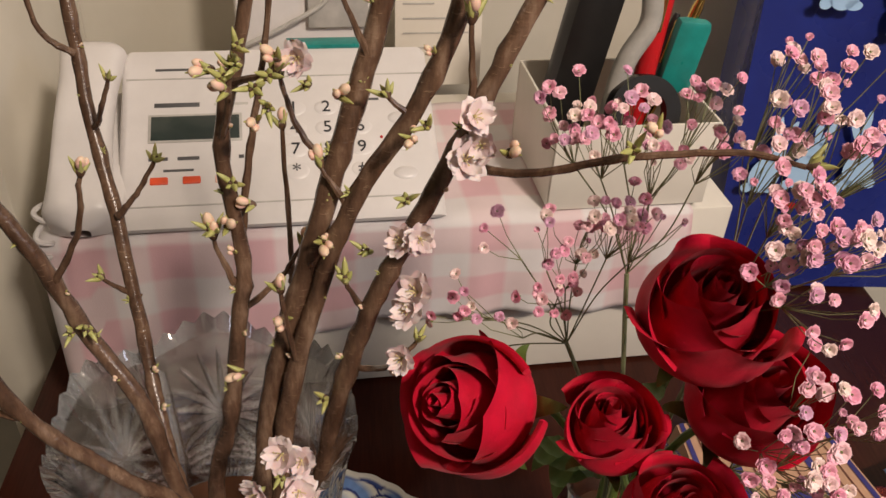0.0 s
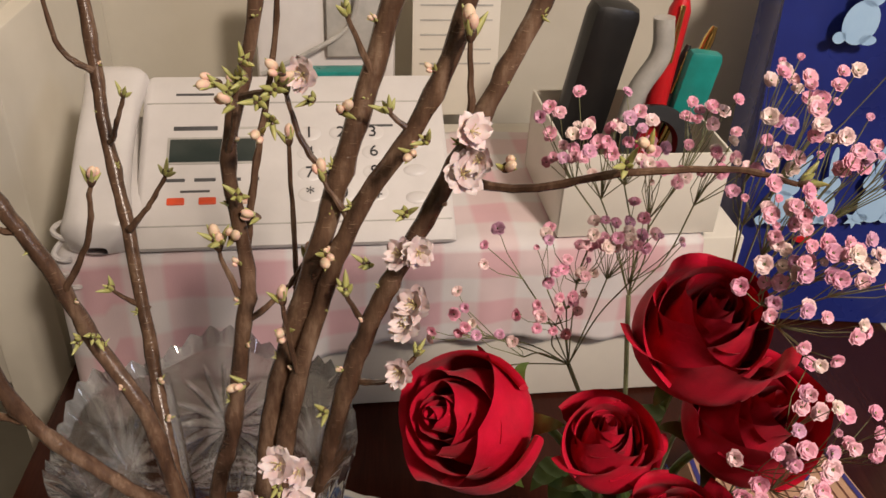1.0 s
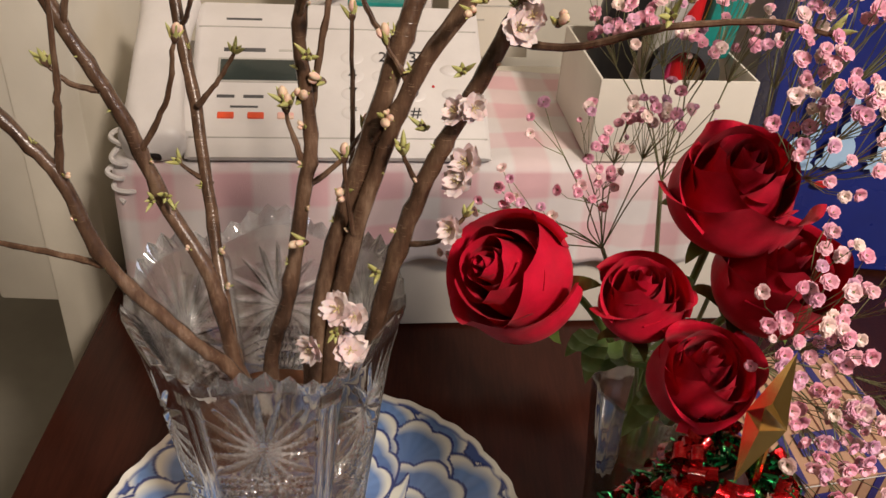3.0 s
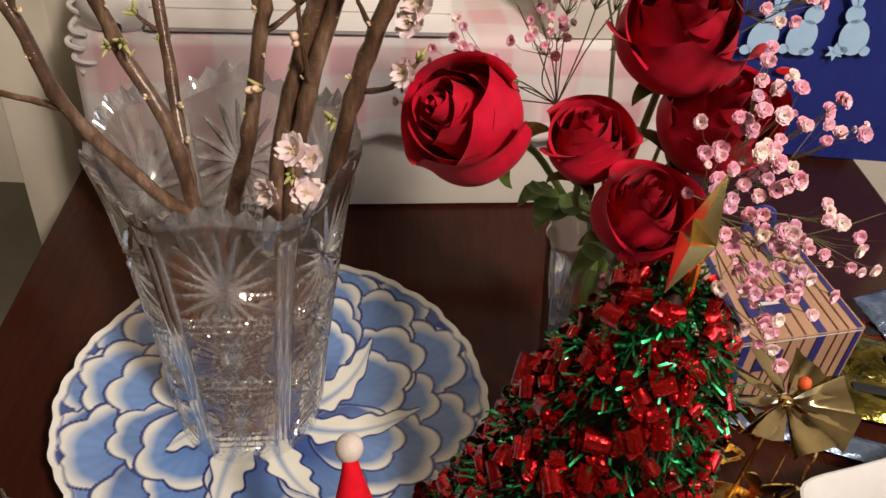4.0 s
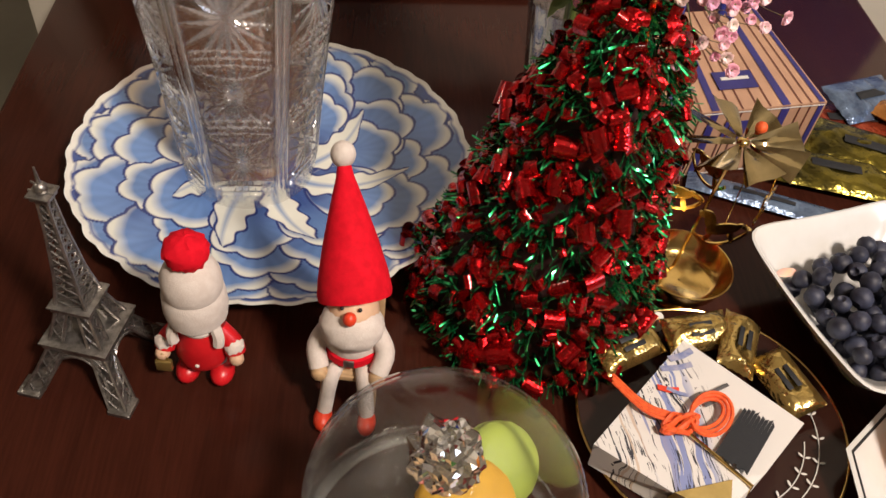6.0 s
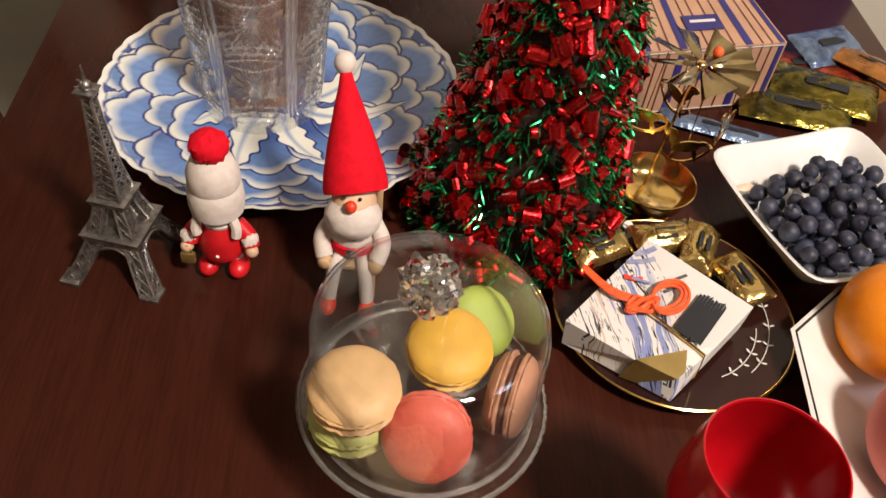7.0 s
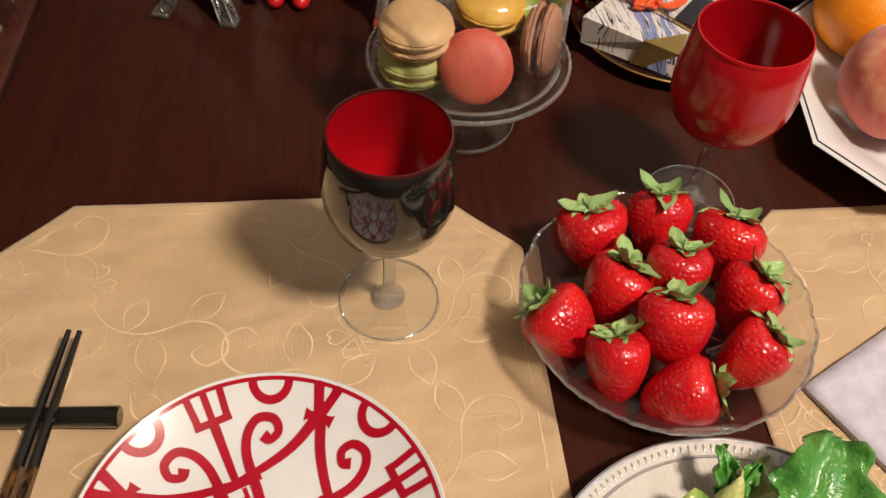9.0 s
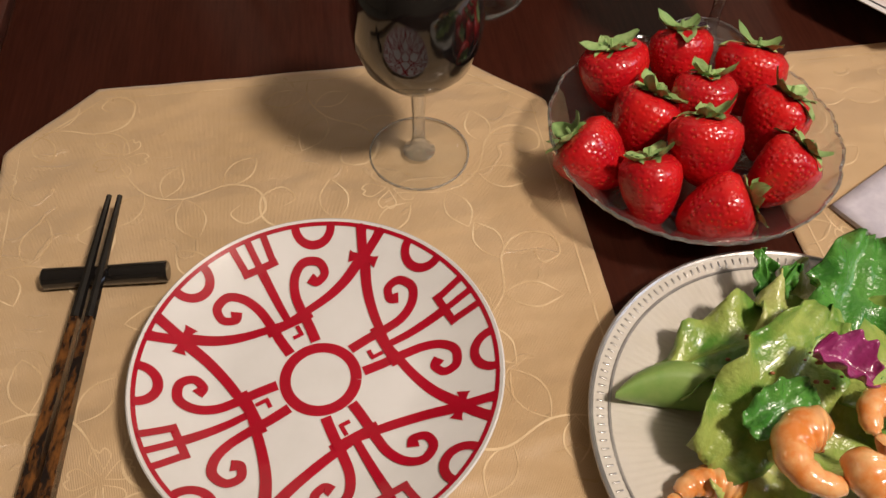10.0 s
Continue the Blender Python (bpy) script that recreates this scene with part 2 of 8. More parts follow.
M["bark"] = bark_mat()
M["bud"] = mat("fresh_green_bud", (0.50, 0.50, 0.20), (0.34, 0.34, 0.10), 0.5, scale=160, sss=0.2)
M["budpink"] = mat("pink_bud", (0.85, 0.45, 0.42), (0.72, 0.58, 0.40), 0.55, scale=120, sss=0.2)
M["petal"] = mat("pale_pink_petal", (0.76, 0.67, 0.65), (0.72, 0.54, 0.55), 0.6, scale=90, sss=0.25, rand=0.12)
M["stamen"] = mat("yellow_stamen", (0.78, 0.66, 0.34), rough=0.6)
M["rose"] = mat("velvet_red_rose", (0.56, 0.003, 0.030), (0.40, 0.002, 0.020), 0.60, scale=70, bscale=420, bstr=0.35, sss=0.25, sheen=0.04, rand=0.22, spec=0.22)
M["leaf"] = mat("rose_leaf", (0.17, 0.26, 0.07), (0.09, 0.17, 0.04), 0.45, scale=60, bscale=220, bstr=0.4)
M["stem"] = mat("green_stem", (0.16, 0.22, 0.05), (0.09, 0.15, 0.03), 0.5, scale=80)
M["gypstem"] = mat("thin_stem", (0.26, 0.28, 0.14), (0.18, 0.18, 0.09), 0.6, scale=80)
M["bagblue"] = mat("glossy_navy_paper", (0.018, 0.032, 0.22), (0.012, 0.020, 0.15), 0.28, scale=6, bstr=0.05, coat=0.2)
M["bagpale"] = mat("pale_blue_print", (0.42, 0.62, 0.84), (0.36, 0.56, 0.80), 0.35, scale=30)
M["black"] = mat("black_plastic", (0.012, 0.011, 0.011), rough=0.35)
M["teal"] = mat("teal_plastic", (0.015, 0.27, 0.24), rough=0.3)
M["pinkpen"] = mat("pink_plastic", (0.85, 0.06, 0.20), rough=0.3)
M["red"] = mat("red_paint", (0.62, 0.012, 0.018), rough=0.35)
M["goldmetal"] = mat("polished_brass", (0.82, 0.60, 0.24), (0.70, 0.47, 0.15), 0.16, metal=1.0, scale=30, bstr=0.08)


def gyp_mat():
    m, nt, b = nodes_of("dyed_pink_blossom")
    info = nt.nodes.new("ShaderNodeObjectInfo")
    tone = ramp(nt, info.outputs["Random"], [(0.0, (0.88, 0.74, 0.62)), (0.20, (0.88, 0.66, 0.64)), (0.38, (0.88, 0.42, 0.54)), (0.75, (0.82, 0.25, 0.43)), (1.0, (0.58, 0.26, 0.46))])
    n = noise_tex(nt, texco(nt), 500, 2)
    nt.links.new(mixc(nt, math_n(nt, "MULTIPLY", n, 0.6), tone, (0.88, 0.66, 0.72)), b.inputs["Base Color"])
    b.inputs["Roughness"].default_value = 0.6
    return m


M["gyp"] = gyp_mat()


# ---- mesh building ----
class Geo:
    """Collects vertices and faces of one mesh."""

    def __init__(self):
        self.v, self.f, self.mi = [], [], []

    def add(self, verts, faces, m=None, mi=0):
        o = len(self.v)
        self.v += [m @ Vector(p) for p in verts] if m is not None else [Vector(p) for p in verts]
        self.f += [[o + i for i in f] for f in faces]
        self.mi += [mi] * len(faces)
        return self

    def grid(self, fn, nu, nv, m=None, mi=0, wrap=False):
        vs = [fn(i / nu, j / nv) for i in range(nu + (0 if wrap else 1)) for j in range(nv + 1)]
        n, w = nv + 1, nu if wrap else nu + 1
        fs = [[i * n + j, ((i + 1) % w) * n + j, ((i + 1) % w) * n + j + 1, i * n + j + 1] for i in range(nu) for j in range(nv)]
        return self.add(vs, fs, m, mi)

    def lathe(self, prof, seg=48, m=None, mi=0, wave=None):
        k = len(prof) - 1

        def fn(u, v):
            r, z = prof[round(v * k)]
            a = 2 * math.pi * u
            if wave:
                r, z = wave(a, r, z)
            return (r * math.cos(a), r * math.sin(a), z)
        return self.grid(fn, seg, k, m, mi, wrap=True)

    def tube(self, pts, rads, seg=8, m=None, mi=0, cap=True):
        pts = [Vector(p) for p in pts]
        if isinstance(rads, (int, float)):
            rads = [rads] * len(pts)
        vs, fs = [], []
        side = None
        for i, p in enumerate(pts):
            d = (pts[min(i + 1, len(pts) - 1)] - pts[max(i - 1, 0)]).normalized()
            if side is None:
                side = d.orthogonal().normalized()
            side = (side - d * side.dot(d)).normalized()
            up = d.cross(side)
            vs += [p + (side * math.cos(2 * math.pi * k / seg) + up * math.sin(2 * math.pi * k / seg)) * rads[i] for k in range(seg)]
        for i in range(len(pts) - 1):
            fs += [[i * seg + k, i * seg + (k + 1) % seg, (i + 1) * seg + (k + 1) % seg, (i + 1) * seg + k] for k in range(seg)]
        if cap:
            fs += [list(range(seg))[::-1], [(len(pts) - 1) * seg + k for k in range(seg)]]
        return self.add(vs, fs, m, mi)

    def box(self, sx, sy, sz, m=None, mi=0, b=0.001):
        """A box with chamfered edges, centred."""
        hx, hy, hz = sx / 2, sy / 2, sz / 2
        b = min(b, hx * 0.9, hy * 0.9, hz * 0.9)
        bm = bmesh.new()
        bmesh.ops.create_cube(bm, size=1, matrix=Matrix.Diagonal((sx, sy, sz, 1)))
        bmesh.ops.bevel(bm, geom=bm.edges[:], offset=b, segments=2, affect="EDGES", profile=0.5)
        self.bm(bm, m, mi)
        return self

    def bm(self, bm, m=None, mi=0):
        bm.verts.index_update()
        self.add([v.co.copy() for v in bm.verts], [[v.index for v in f.verts] for f in bm.faces], m, mi)
        bm.free()
        return self

    def ball(self, r, m=None, mi=0, seg=16, rings=10, sq=(1, 1, 1), fn=None):
        def p(u, v):
            a, t = 2 * math.pi * u, math.pi * v
            q = Vector((math.sin(t) * math.cos(a) * sq[0], math.sin(t) * math.sin(a) * sq[1], -math.cos(t) * sq[2])) * r
            return fn(q) if fn else q
        return self.grid(p, seg, rings, m, mi, wrap=True)

    def prism(self, outline, z0, z1, m=None, mi=0):
        n = len(outline)
        vs = [(x, y, z0) for x, y in outline] + [(x, y, z1) for x, y in outline]
        fs = [list(range(n))[::-1], [n + i for i in range(n)]] + [[i, (i + 1) % n, n + (i + 1) % n, n + i] for i in range(n)]
        return self.add(vs, fs, m, mi)

    def mesh(self, name, mats, sharp=38, uv=None):
        me = bpy.data.meshes.new(name)
        me.from_pydata([tuple(p) for p in self.v], [], self.f)
        if (mats[0] if isinstance(mats, list) else mats) in (M["glass"], M["crystal"], M["thickglass"], M["water"]):
            tmp = bmesh.new()
            tmp.from_mesh(me)
            bmesh.ops.recalc_face_normals(tmp, faces=tmp.faces[:])
            tmp.to_mesh(me)
            tmp.free()
        for mt in mats if isinstance(mats, (list, tuple)) else [mats]:
            me.materials.append(mt)
        me.polygons.foreach_set("material_index", self.mi)
        me.polygons.foreach_set("use_smooth", [True] * len(me.polygons))
        me.validate()
        me.update()
        me.set_sharp_from_angle(angle=radians(sharp))
        return me


def part(name, g, mats, parent=None, label="", m=None, sharp=38):
    """Links a Geo, or a mesh that is shared, as one object under a thing or a part."""
    me = g if isinstance(g, bpy.types.Mesh) else g.mesh(name, mats, sharp)
    ob = new(name, me)
    ob.parent = parent
    if m is not None:
        ob.matrix_basis = m
    return tagged(ob, label)


def thing(name, label, category, m=None, group="", kind=""):
    ob = new(name)
    ob.empty_display_size = 0.02
    if m is not None:
        ob.matrix_basis = m
    return tagged(ob, label, category, group, kind)


def solid(name, g, mats, label, category, m=None, group="", kind="", sharp=38):
    return tagged(part(name, g, mats, None, "", m, sharp), label, category, group, kind)


def smooth_path(pts, n=6):
    """Points along a smooth line through pts (Catmull-Rom)."""
    p = [Vector(q) for q in pts]
    p = [2 * p[0] - p[1]] + p + [2 * p[-1] - p[-2]]
    out = []
    for i in range(1, len(p) - 2):
        a, b, c, d = p[i - 1:i + 3]
        for k in range(n):
            t = k / n
            out.append(0.5 * ((2 * b) + (c - a) * t + (2 * a - 5 * b + 4 * c - d) * t * t + (3 * b - a - 3 * c + d) * t ** 3))
    return out + [p[-2]]


def at(x, y, z=0.0, rz=0.0, s=1.0):
    return Matrix.Translation((x, y, z)) @ Matrix.Rotation(radians(rz), 4, "Z") @ Matrix.Diagonal((s, s, s, 1))


def aim(p, d, spin=0.0, s=1.0):
    """A pose at p whose z axis points along d."""
    return Matrix.Translation(p) @ Vector(d).normalized().to_track_quat("Z", "Y").to_matrix().to_4x4() @ Matrix.Rotation(spin, 4, "Z") @ Matrix.Diagonal((s, s, s, 1))


# ---- the room ----
TURN = 8.0
ROOM = Matrix.Rotation(radians(TURN), 4, "Z")


def slab(name, x0, x1, y0, y1, z0, z1, material, label, category, m=ROOM):
    g = Geo().box(x1 - x0, y1 - y0, z1 - z0, Matrix.Translation(((x0 + x1) / 2, (y0 + y1) / 2, (z0 + z1) / 2)), b=0.002)
    return solid(name, g, material, label, category, m, kind="structure")


slab("floor", -2.6, 2.2, -2.0, 3.2, -0.80, -0.72, M["floor"], "grey-beige floor under the table", "floor")
slab("ceiling", -2.6, 2.2, -2.0, 3.2, 1.72, 1.80, M["ceil"], "plain white ceiling", "ceiling")
slab("wall_north", -0.20, 2.2, 0.93, 1.03, -0.72, 1.72, M["wall"], "cream papered wall behind the table", "wall")
slab("wall_far", -2.6, -0.20, 2.10, 2.20, -0.72, 1.72, M["wall_low_bounce"], "tan wall at the far end of the room, dark to cut bounced light", "wall")
slab("wall_return", -0.20, -0.10, 1.03, 2.10, -0.72, 1.72, M["wall"], "cream return wall beside the opening", "wall")
# Side and south walls stay out of view; their dark tan lowers the fill.
slab("wall_west", -2.7, -2.6, -2.0, 3.2, -0.72, 1.72, M["wall_low_bounce"], "unseen tan side wall of the room, dark to cut bounced light", "wall")
slab("wall_east", 2.2, 2.3, -2.0, 3.2, -0.72, 1.72, M["wall_low_bounce"], "unseen tan side wall of the room, dark to cut bounced light", "wall")
slab("wall_south", -2.6, 2.2, -2.1, -2.0, -0.72, 1.72, M["wall_low_bounce"], "unseen tan wall behind the diner, dark to cut bounced light", "wall")

# dining table
table = thing("dining_table", "dark-stained glossy wooden dining table", "table", ROOM @ at(0, 0, -0.72))
part("tabletop", Geo().box(0.80, 1.62, 0.035, at(0.22, 0.06, 0.7025), b=0.004), M["wood"], table)
for sx in (-0.13, 0.57):
    for sy in (-0.68, 0.80):
        part("leg", Geo().box(0.06, 0.06, 0.685, at(sx, sy, 0.3425), b=0.004), M["wood"], table)

# ---- the low white chest with cloth, telephone and carton ----
CHEST = at(0.0, 0.607, 0.0, 13.0)

chest = thing("low_chest", "low white laminate chest standing on the table", "chest", CHEST)
part("body", Geo().box(0.53, 0.22, 0.164, at(0.050, 0.112, 0.084), b=0.002), M["whiteboard"], chest)
part("base_rail", Geo().box(0.52, 0.20, 0.006, at(0.050, 0.112, 0.003), b=0.001), M["whiteboard"], chest)


def cloth_mesh():
    """A runner that lies on the chest and hangs over its front in soft folds."""
    g = Geo()
    x0, x1, top, n = -0.222, 0.275, 0.172, 70

    def fn(u, v):
        x = x0 + (x1 - x0) * u
        s = v * 0.31
        hang = 0.120 - 0.045 * u + 0.010 * math.sin(9 * u) + 0.006 * math.sin(23 * u)
        if u < 0.06:
            hang += 0.03
        fold = 0.004 * math.sin(26 * u + 1.0) + 0.003 * math.sin(61 * u)
        if s < 0.19:
            return (x, 0.19 - s, top + 0.0012 * math.sin(30 * u + 40 * s))
        d = (s - 0.19) / 0.12
        return (x, -0.006 - 0.004 * d - fold * d - 0.004 * min(1, d * 5), top - 0.002 - hang * d)
    g.grid(fn, n, 44)
    return g, x0, x1


cg, cx0, cx1 = cloth_mesh()
cme = cg.mesh("gingham_runner", M["gingham"], 80)
uv = cme.uv_layers.new(name="UVMap")
for lp in cme.loops:
    i = lp.vertex_index
    uv.data[lp.index].uv = ((i // 45) / 70 * (cx1 - cx0), (i % 45) / 44 * 0.31)
cloth = tagged(part("gingham_runner", cme, None, None, "", CHEST), "pink and white gingham cloth draped over the chest", "cloth")
sol = cloth.modifiers.new("thick", "SOLIDIFY")
sol.thickness, sol.offset = 0.0012, 1.0

# telephone
PH = CHEST @ at(0, 0, 0.1745)
phone = thing("telephone", "white corded desk telephone with a dark display", "telephone", PH)


def px(x, y):
    """A pose on the telephone's sloping face; x along it, y up the slope."""
    return Matrix.Translation((x, 0.004, 0.0105)) @ Matrix.Rotation(radians(26.5), 4, "X") @ Matrix.Translation((0, y, 0))


prof = [(-0.004, 0.0), (-0.006, 0.004), (0.000, 0.0085), (0.004, 0.0105), (0.132, 0.0743), (0.140, 0.0765), (0.146, 0.072), (0.150, 0.0)]
body = Geo()
xs = [-0.168, -0.166, -0.162, 0.068, 0.072, 0.074]
ins = [0.004, 0.0015, 0.0, 0.0, 0.0015, 0.004]
vs = []
for x, d in zip(xs, ins):
    cy, cz = 0.07, 0.04
    vs += [(x, y + (d if y < cy else -d), max(0.0, z - d) if z > 0 else 0) for y, z in prof]
k = len(prof)
fs = [[i * k + j, (i + 1) * k + j, (i + 1) * k + j + 1, i * k + j + 1] for i in range(len(xs) - 1) for j in range(k - 1)]
fs += [list(range(k))[::-1], [(len(xs) - 1) * k + j for j in range(k)]]
body.add(vs, fs)
part("body", body, M["plastic"], phone)
part("face_groove", Geo().box(0.236, 0.0012, 0.001, px(-0.047, 0.122), b=0.0003), M["lightgrey"], phone)
part("lower_groove", Geo().box(0.236, 0.0012, 0.001, px(-0.047, 0.006), b=0.0003), M["lightgrey"], phone)
part("display", Geo().box(0.066, 0.022, 0.0022, px(-0.112, 0.0745), b=0.0006), M["lcd"], phone, "dark green-grey liquid crystal display")
part("display_frame", Geo().box(0.070, 0.026, 0.0012, px(-0.112, 0.0745), b=0.0004), M["lightgrey"], phone)
for i in range(3):
    part("soft_key", Geo().box(0.013, 0.0062, 0.003, px(-0.138 + 0.0235 * i, 0.0275), b=0.0010), M["redorange"] if i < 2 else M["budpink"], phone, "orange-red function key" if i < 2 else "faded pink function key")
for i, (x, w) in enumerate(((-0.139, 0.014), (-0.117, 0.016), (-0.092, 0.004), (-0.078, 0.004))):
    part("printed_bar", Geo().box(w, 0.0030, 0.0006, px(x, 0.047), b=0.0001), M["grey"], phone)
part("printed_bar", Geo().box(0.022, 0.0020, 0.0006, px(-0.124, 0.0365), b=0.0001), M["grey"], phone)
part("printed_bar", Geo().box(0.034, 0.0040, 0.0006, px(-0.126, 0.0965), b=0.0001), M["grey"], phone)
part("printed_bar", Geo().box(0.026, 0.0022, 0.0006, px(-0.085, 0.0965), b=0.0001), M["lightgrey"], phone)
part("printed_bar", Geo().box(0.022, 0.0022, 0.0006, px(0.020, 0.097), b=0.0001), M["grey"], phone)
part("speaker_bar", Geo().box(0.030, 0.0022, 0.0010, px(-0.128, 0.131), b=0.0004), M["grey"], phone)


def glyph(text, size, m, material, parent, name="key_numeral"):
    cu = bpy.data.curves.new(name, "FONT")
    cu.body, cu.size, cu.align_x, cu.align_y = text, size, "CENTER", "CENTER"
    cu.extrude = 0.0002
    tmp = bpy.data.objects.new(name, cu)
    scene.collection.objects.link(tmp)
    me = bpy.data.meshes.new_from_object(tmp.evaluated_get(bpy.context.evaluated_depsgraph_get()))
    bpy.data.objects.remove(tmp)
    me.materials.append(material)
    ob = new(name, me)
    ob.parent = parent
    ob.matrix_basis = m
    return ob


for i, ch in enumerate("123456789*0#"):
    c, r = i % 3, i // 3
    key = part("key", Geo().ball(0.0085, px(-0.037 + 0.0255 * c, 0.090 - 0.0195 * r), seg=18, rings=8, sq=(1.15, 0.85, 0.12)), M["plastic"], phone)
    glyph(ch, 0.0150, px(-0.037 + 0.0255 * c, 0.090 - 0.0195 * r) @ Matrix.Translation((0, 0, 0.0013)), M["ink0"], key)
for i in range(3):
    part("side_key", Geo().ball(0.0075, px(0.046, 0.078 - 0.026 * i), seg=16, rings=6, sq=(1.3, 0.8, 0.25)), M["plastic"], phone)
part("lamp_dot", Geo().ball(0.0013, px(0.030, 0.060)), M["red"], phone, "tiny red indicator lamp")
part("top_tab", Geo().box(0.060, 0.016, 0.004, Matrix.Translation((-0.010, 0.148, 0.0780)), b=0.001), M["teal"], phone, "teal tab along the back edge")

hs = Geo()


def handset(u, v):
    a = 2 * math.pi * u
    w, h = 0.025, 0.016
    e = abs(2 * v - 1)
    w *= 0.82 + 0.28 * e ** 3
    h *= 0.75 + 0.45 * e ** 3
    end = 1 - max(0, (e - 0.86) / 0.14) ** 2.2 * 0.75
    ca, sa = math.cos(a), math.sin(a)
    sx, sz = math.copysign(abs(ca) ** 0.6, ca), math.copysign(abs(sa) ** 0.6, sa)
    return (sx * w * end, (v - 0.5) * 0.172, sz * h * end + 0.016 * (1 - e * e))


hs.grid(handset, 28, 30, wrap=True)
part("handset", hs, M["plastic"], phone, "", Matrix.Translation((-0.190, 0.070, 0.040)) @ Matrix.Rotation(radians(24), 4, "X"))
part("cradle", Geo().box(0.048, 0.13, 0.030, Matrix.Translation((-0.184, 0.075, 0.018)) @ Matrix.Rotation(radians(12), 4, "X"), b=0.006), M["plastic"], phone)
coil = [(-0.212 + (0.0055 + 0.0025 * math.sin(t * 0.9)) * math.cos(t * 1.6) - 0.006 * math.sin(t / 6), 0.010 - 0.019 * min(1, t / 8) + 0.0045 * math.sin(t * 1.6), 0.022 - 0.0030 * t) for t in [i * 0.22 for i in range(84)]]
part("coiled_cord", Geo().tube(coil, 0.0021, 6), M["plastic"], phone)

# open carton with desk things
BX = CHEST @ at(0.219, 0.060, 0.1735)
carton = thing("open_carton", "open white cardboard box holding desk things", "box", BX)
w, d, h, t = 0.130, 0.120, 0.072, 0.0022
part("front_panel", Geo().box(w, t, h, at(0, -d / 2, h / 2), b=0.0006), M["whiteboard"], carton)
part("back_panel", Geo().box(w, t, h, at(0, d / 2, h / 2), b=0.0006), M["whiteboard"], carton)
for sx in (-1, 1):
    part("side_panel", Geo().box(t, d - 2 * t, h, at(sx * (w - t) / 2, 0, h / 2), b=0.0006), M["whiteboard"], carton)
part("bottom", Geo().box(w - 2 * t, d - 2 * t, t, at(0, 0, t / 2 + 0.0005), b=0.0004), M["whiteboard"], carton)

pouch = Geo().box(0.042, 0.030, 0.160, BX @ at(-0.030, 0.020, 0.084) @ Matrix.Rotation(radians(9), 4, "Y"), 0, 0.011)
solid("pencil_pouch", pouch, M["black"], "black soft pouch standing in the box", "pouch")
grip = Geo().tube([BX @ Vector(p) for p in smooth_path([(-0.005, 0, 0.02), (0.002, 0, 0.09), (0.018, 0.002, 0.125), (0.016, 0.004, 0.155)])], 0.0085, 10)
solid("grey_handle", grip, M["lightgrey"], "grey rounded handle leaning in the box", "tool")
for nm, mt, x, lean, ln, r, lb in (("pen", "pinkpen", 0.022, 0.10, 0.15, 0.006, "bright pink pen leaning in the box"), ("pen", "red", 0.029, 0.02, 0.17, 0.0085, "thick red marker leaning in the box"),
                                   ("pen", "goldmetal", 0.032, 0.30, 0.145, 0.0045, "gold pen leaning in the box"), ("pen", "black", 0.026, 0.2, 0.13, 0.004, "slim black pen leaning in the box")):
    tp = BX @ Vector((x + lean * ln * 0.7, 0.012, ln))
    bt = BX @ Vector((x - 0.012, 0.0, 0.006))
    p = thing(nm, lb, "pen", group="pens in the box")
    part("barrel", Geo().tube([bt, bt.lerp(tp, 0.05), bt.lerp(tp, 0.93), tp], [r * 0.5, r, r, r * 0.55], 12), M[mt], p)
    part("clip", Geo().tube([bt.lerp(tp, 0.70) + Vector((0, -r * 1.25, 0)), bt.lerp(tp, 0.97) + Vector((0, -r * 1.2, 0))], r * 0.22, 6), M["goldmetal"], p)
stapler = Geo().box(0.030, 0.014, 0.062, BX @ at(0.052, 0.004, 0.098) @ Matrix.Rotation(radians(8), 4, "Y"), b=0.006)
solid("teal_case", stapler, M["teal"], "translucent teal plastic case in the box", "case")
roll = Geo()
roll.lathe([(0.018, 0), (0.030, 0), (0.0305, 0.006), (0.030, 0.012), (0.018, 0.012), (0.0175, 0.006), (0.018, 0)], 32, BX @ at(0.018, -0.012, 0.058) @ Matrix.Rotation(radians(70), 4, "X"))
solid("tape_roll", roll, M["black"], "black tape roll lying in the box", "tape")

# papers and frame on the wall behind
WALL = ROOM @ at(0, 0.926, 0)
note = thing("name_list", "white printed name list leaning on the wall", "paper", CHEST @ at(0.105, 0.235, 0.17) @ Matrix.Rotation(radians(-8), 4, "X"))
part("sheet", Geo().box(0.085, 0.003, 0.16, at(0, 0, 0.08), b=0.0005), M["whiteboard"], note)
part("heading", Geo().box(0.074, 0.001, 0.012, at(0, -0.0022, 0.140), b=0.0002), M["grey"], note)
glyph("NAME  PHONE LIST", 0.0075, Matrix.Translation((0, -0.0030, 0.140)) @ Matrix.Rotation(radians(90), 4, "X"), M["whiteboard"], note, "heading_letters")
for i in range(7):
    part("printed_bar", Geo().box(0.07 if i % 3 else 0.03, 0.0008, 0.0016, at(0 if i % 3 else -0.02, -0.0019, 0.122 - 0.014 * i), b=0.0001), M["lightgrey"], note)
dock = thing("charging_stand", "pale plastic stand with a grey cable behind the telephone", "stand", CHEST @ at(-0.02, 0.235, 0.172))
part("plate", Geo().box(0.13, 0.016, 0.14, at(0, 0, 0.072) @ Matrix.Rotation(radians(-6), 4, "X"), b=0.008), M["plastic"], dock)
part("inset", Geo().box(0.055, 0.004, 0.06, at(0.028, -0.012, 0.095) @ Matrix.Rotation(radians(-6), 4, "X"), b=0.004), M["lightgrey"], dock)
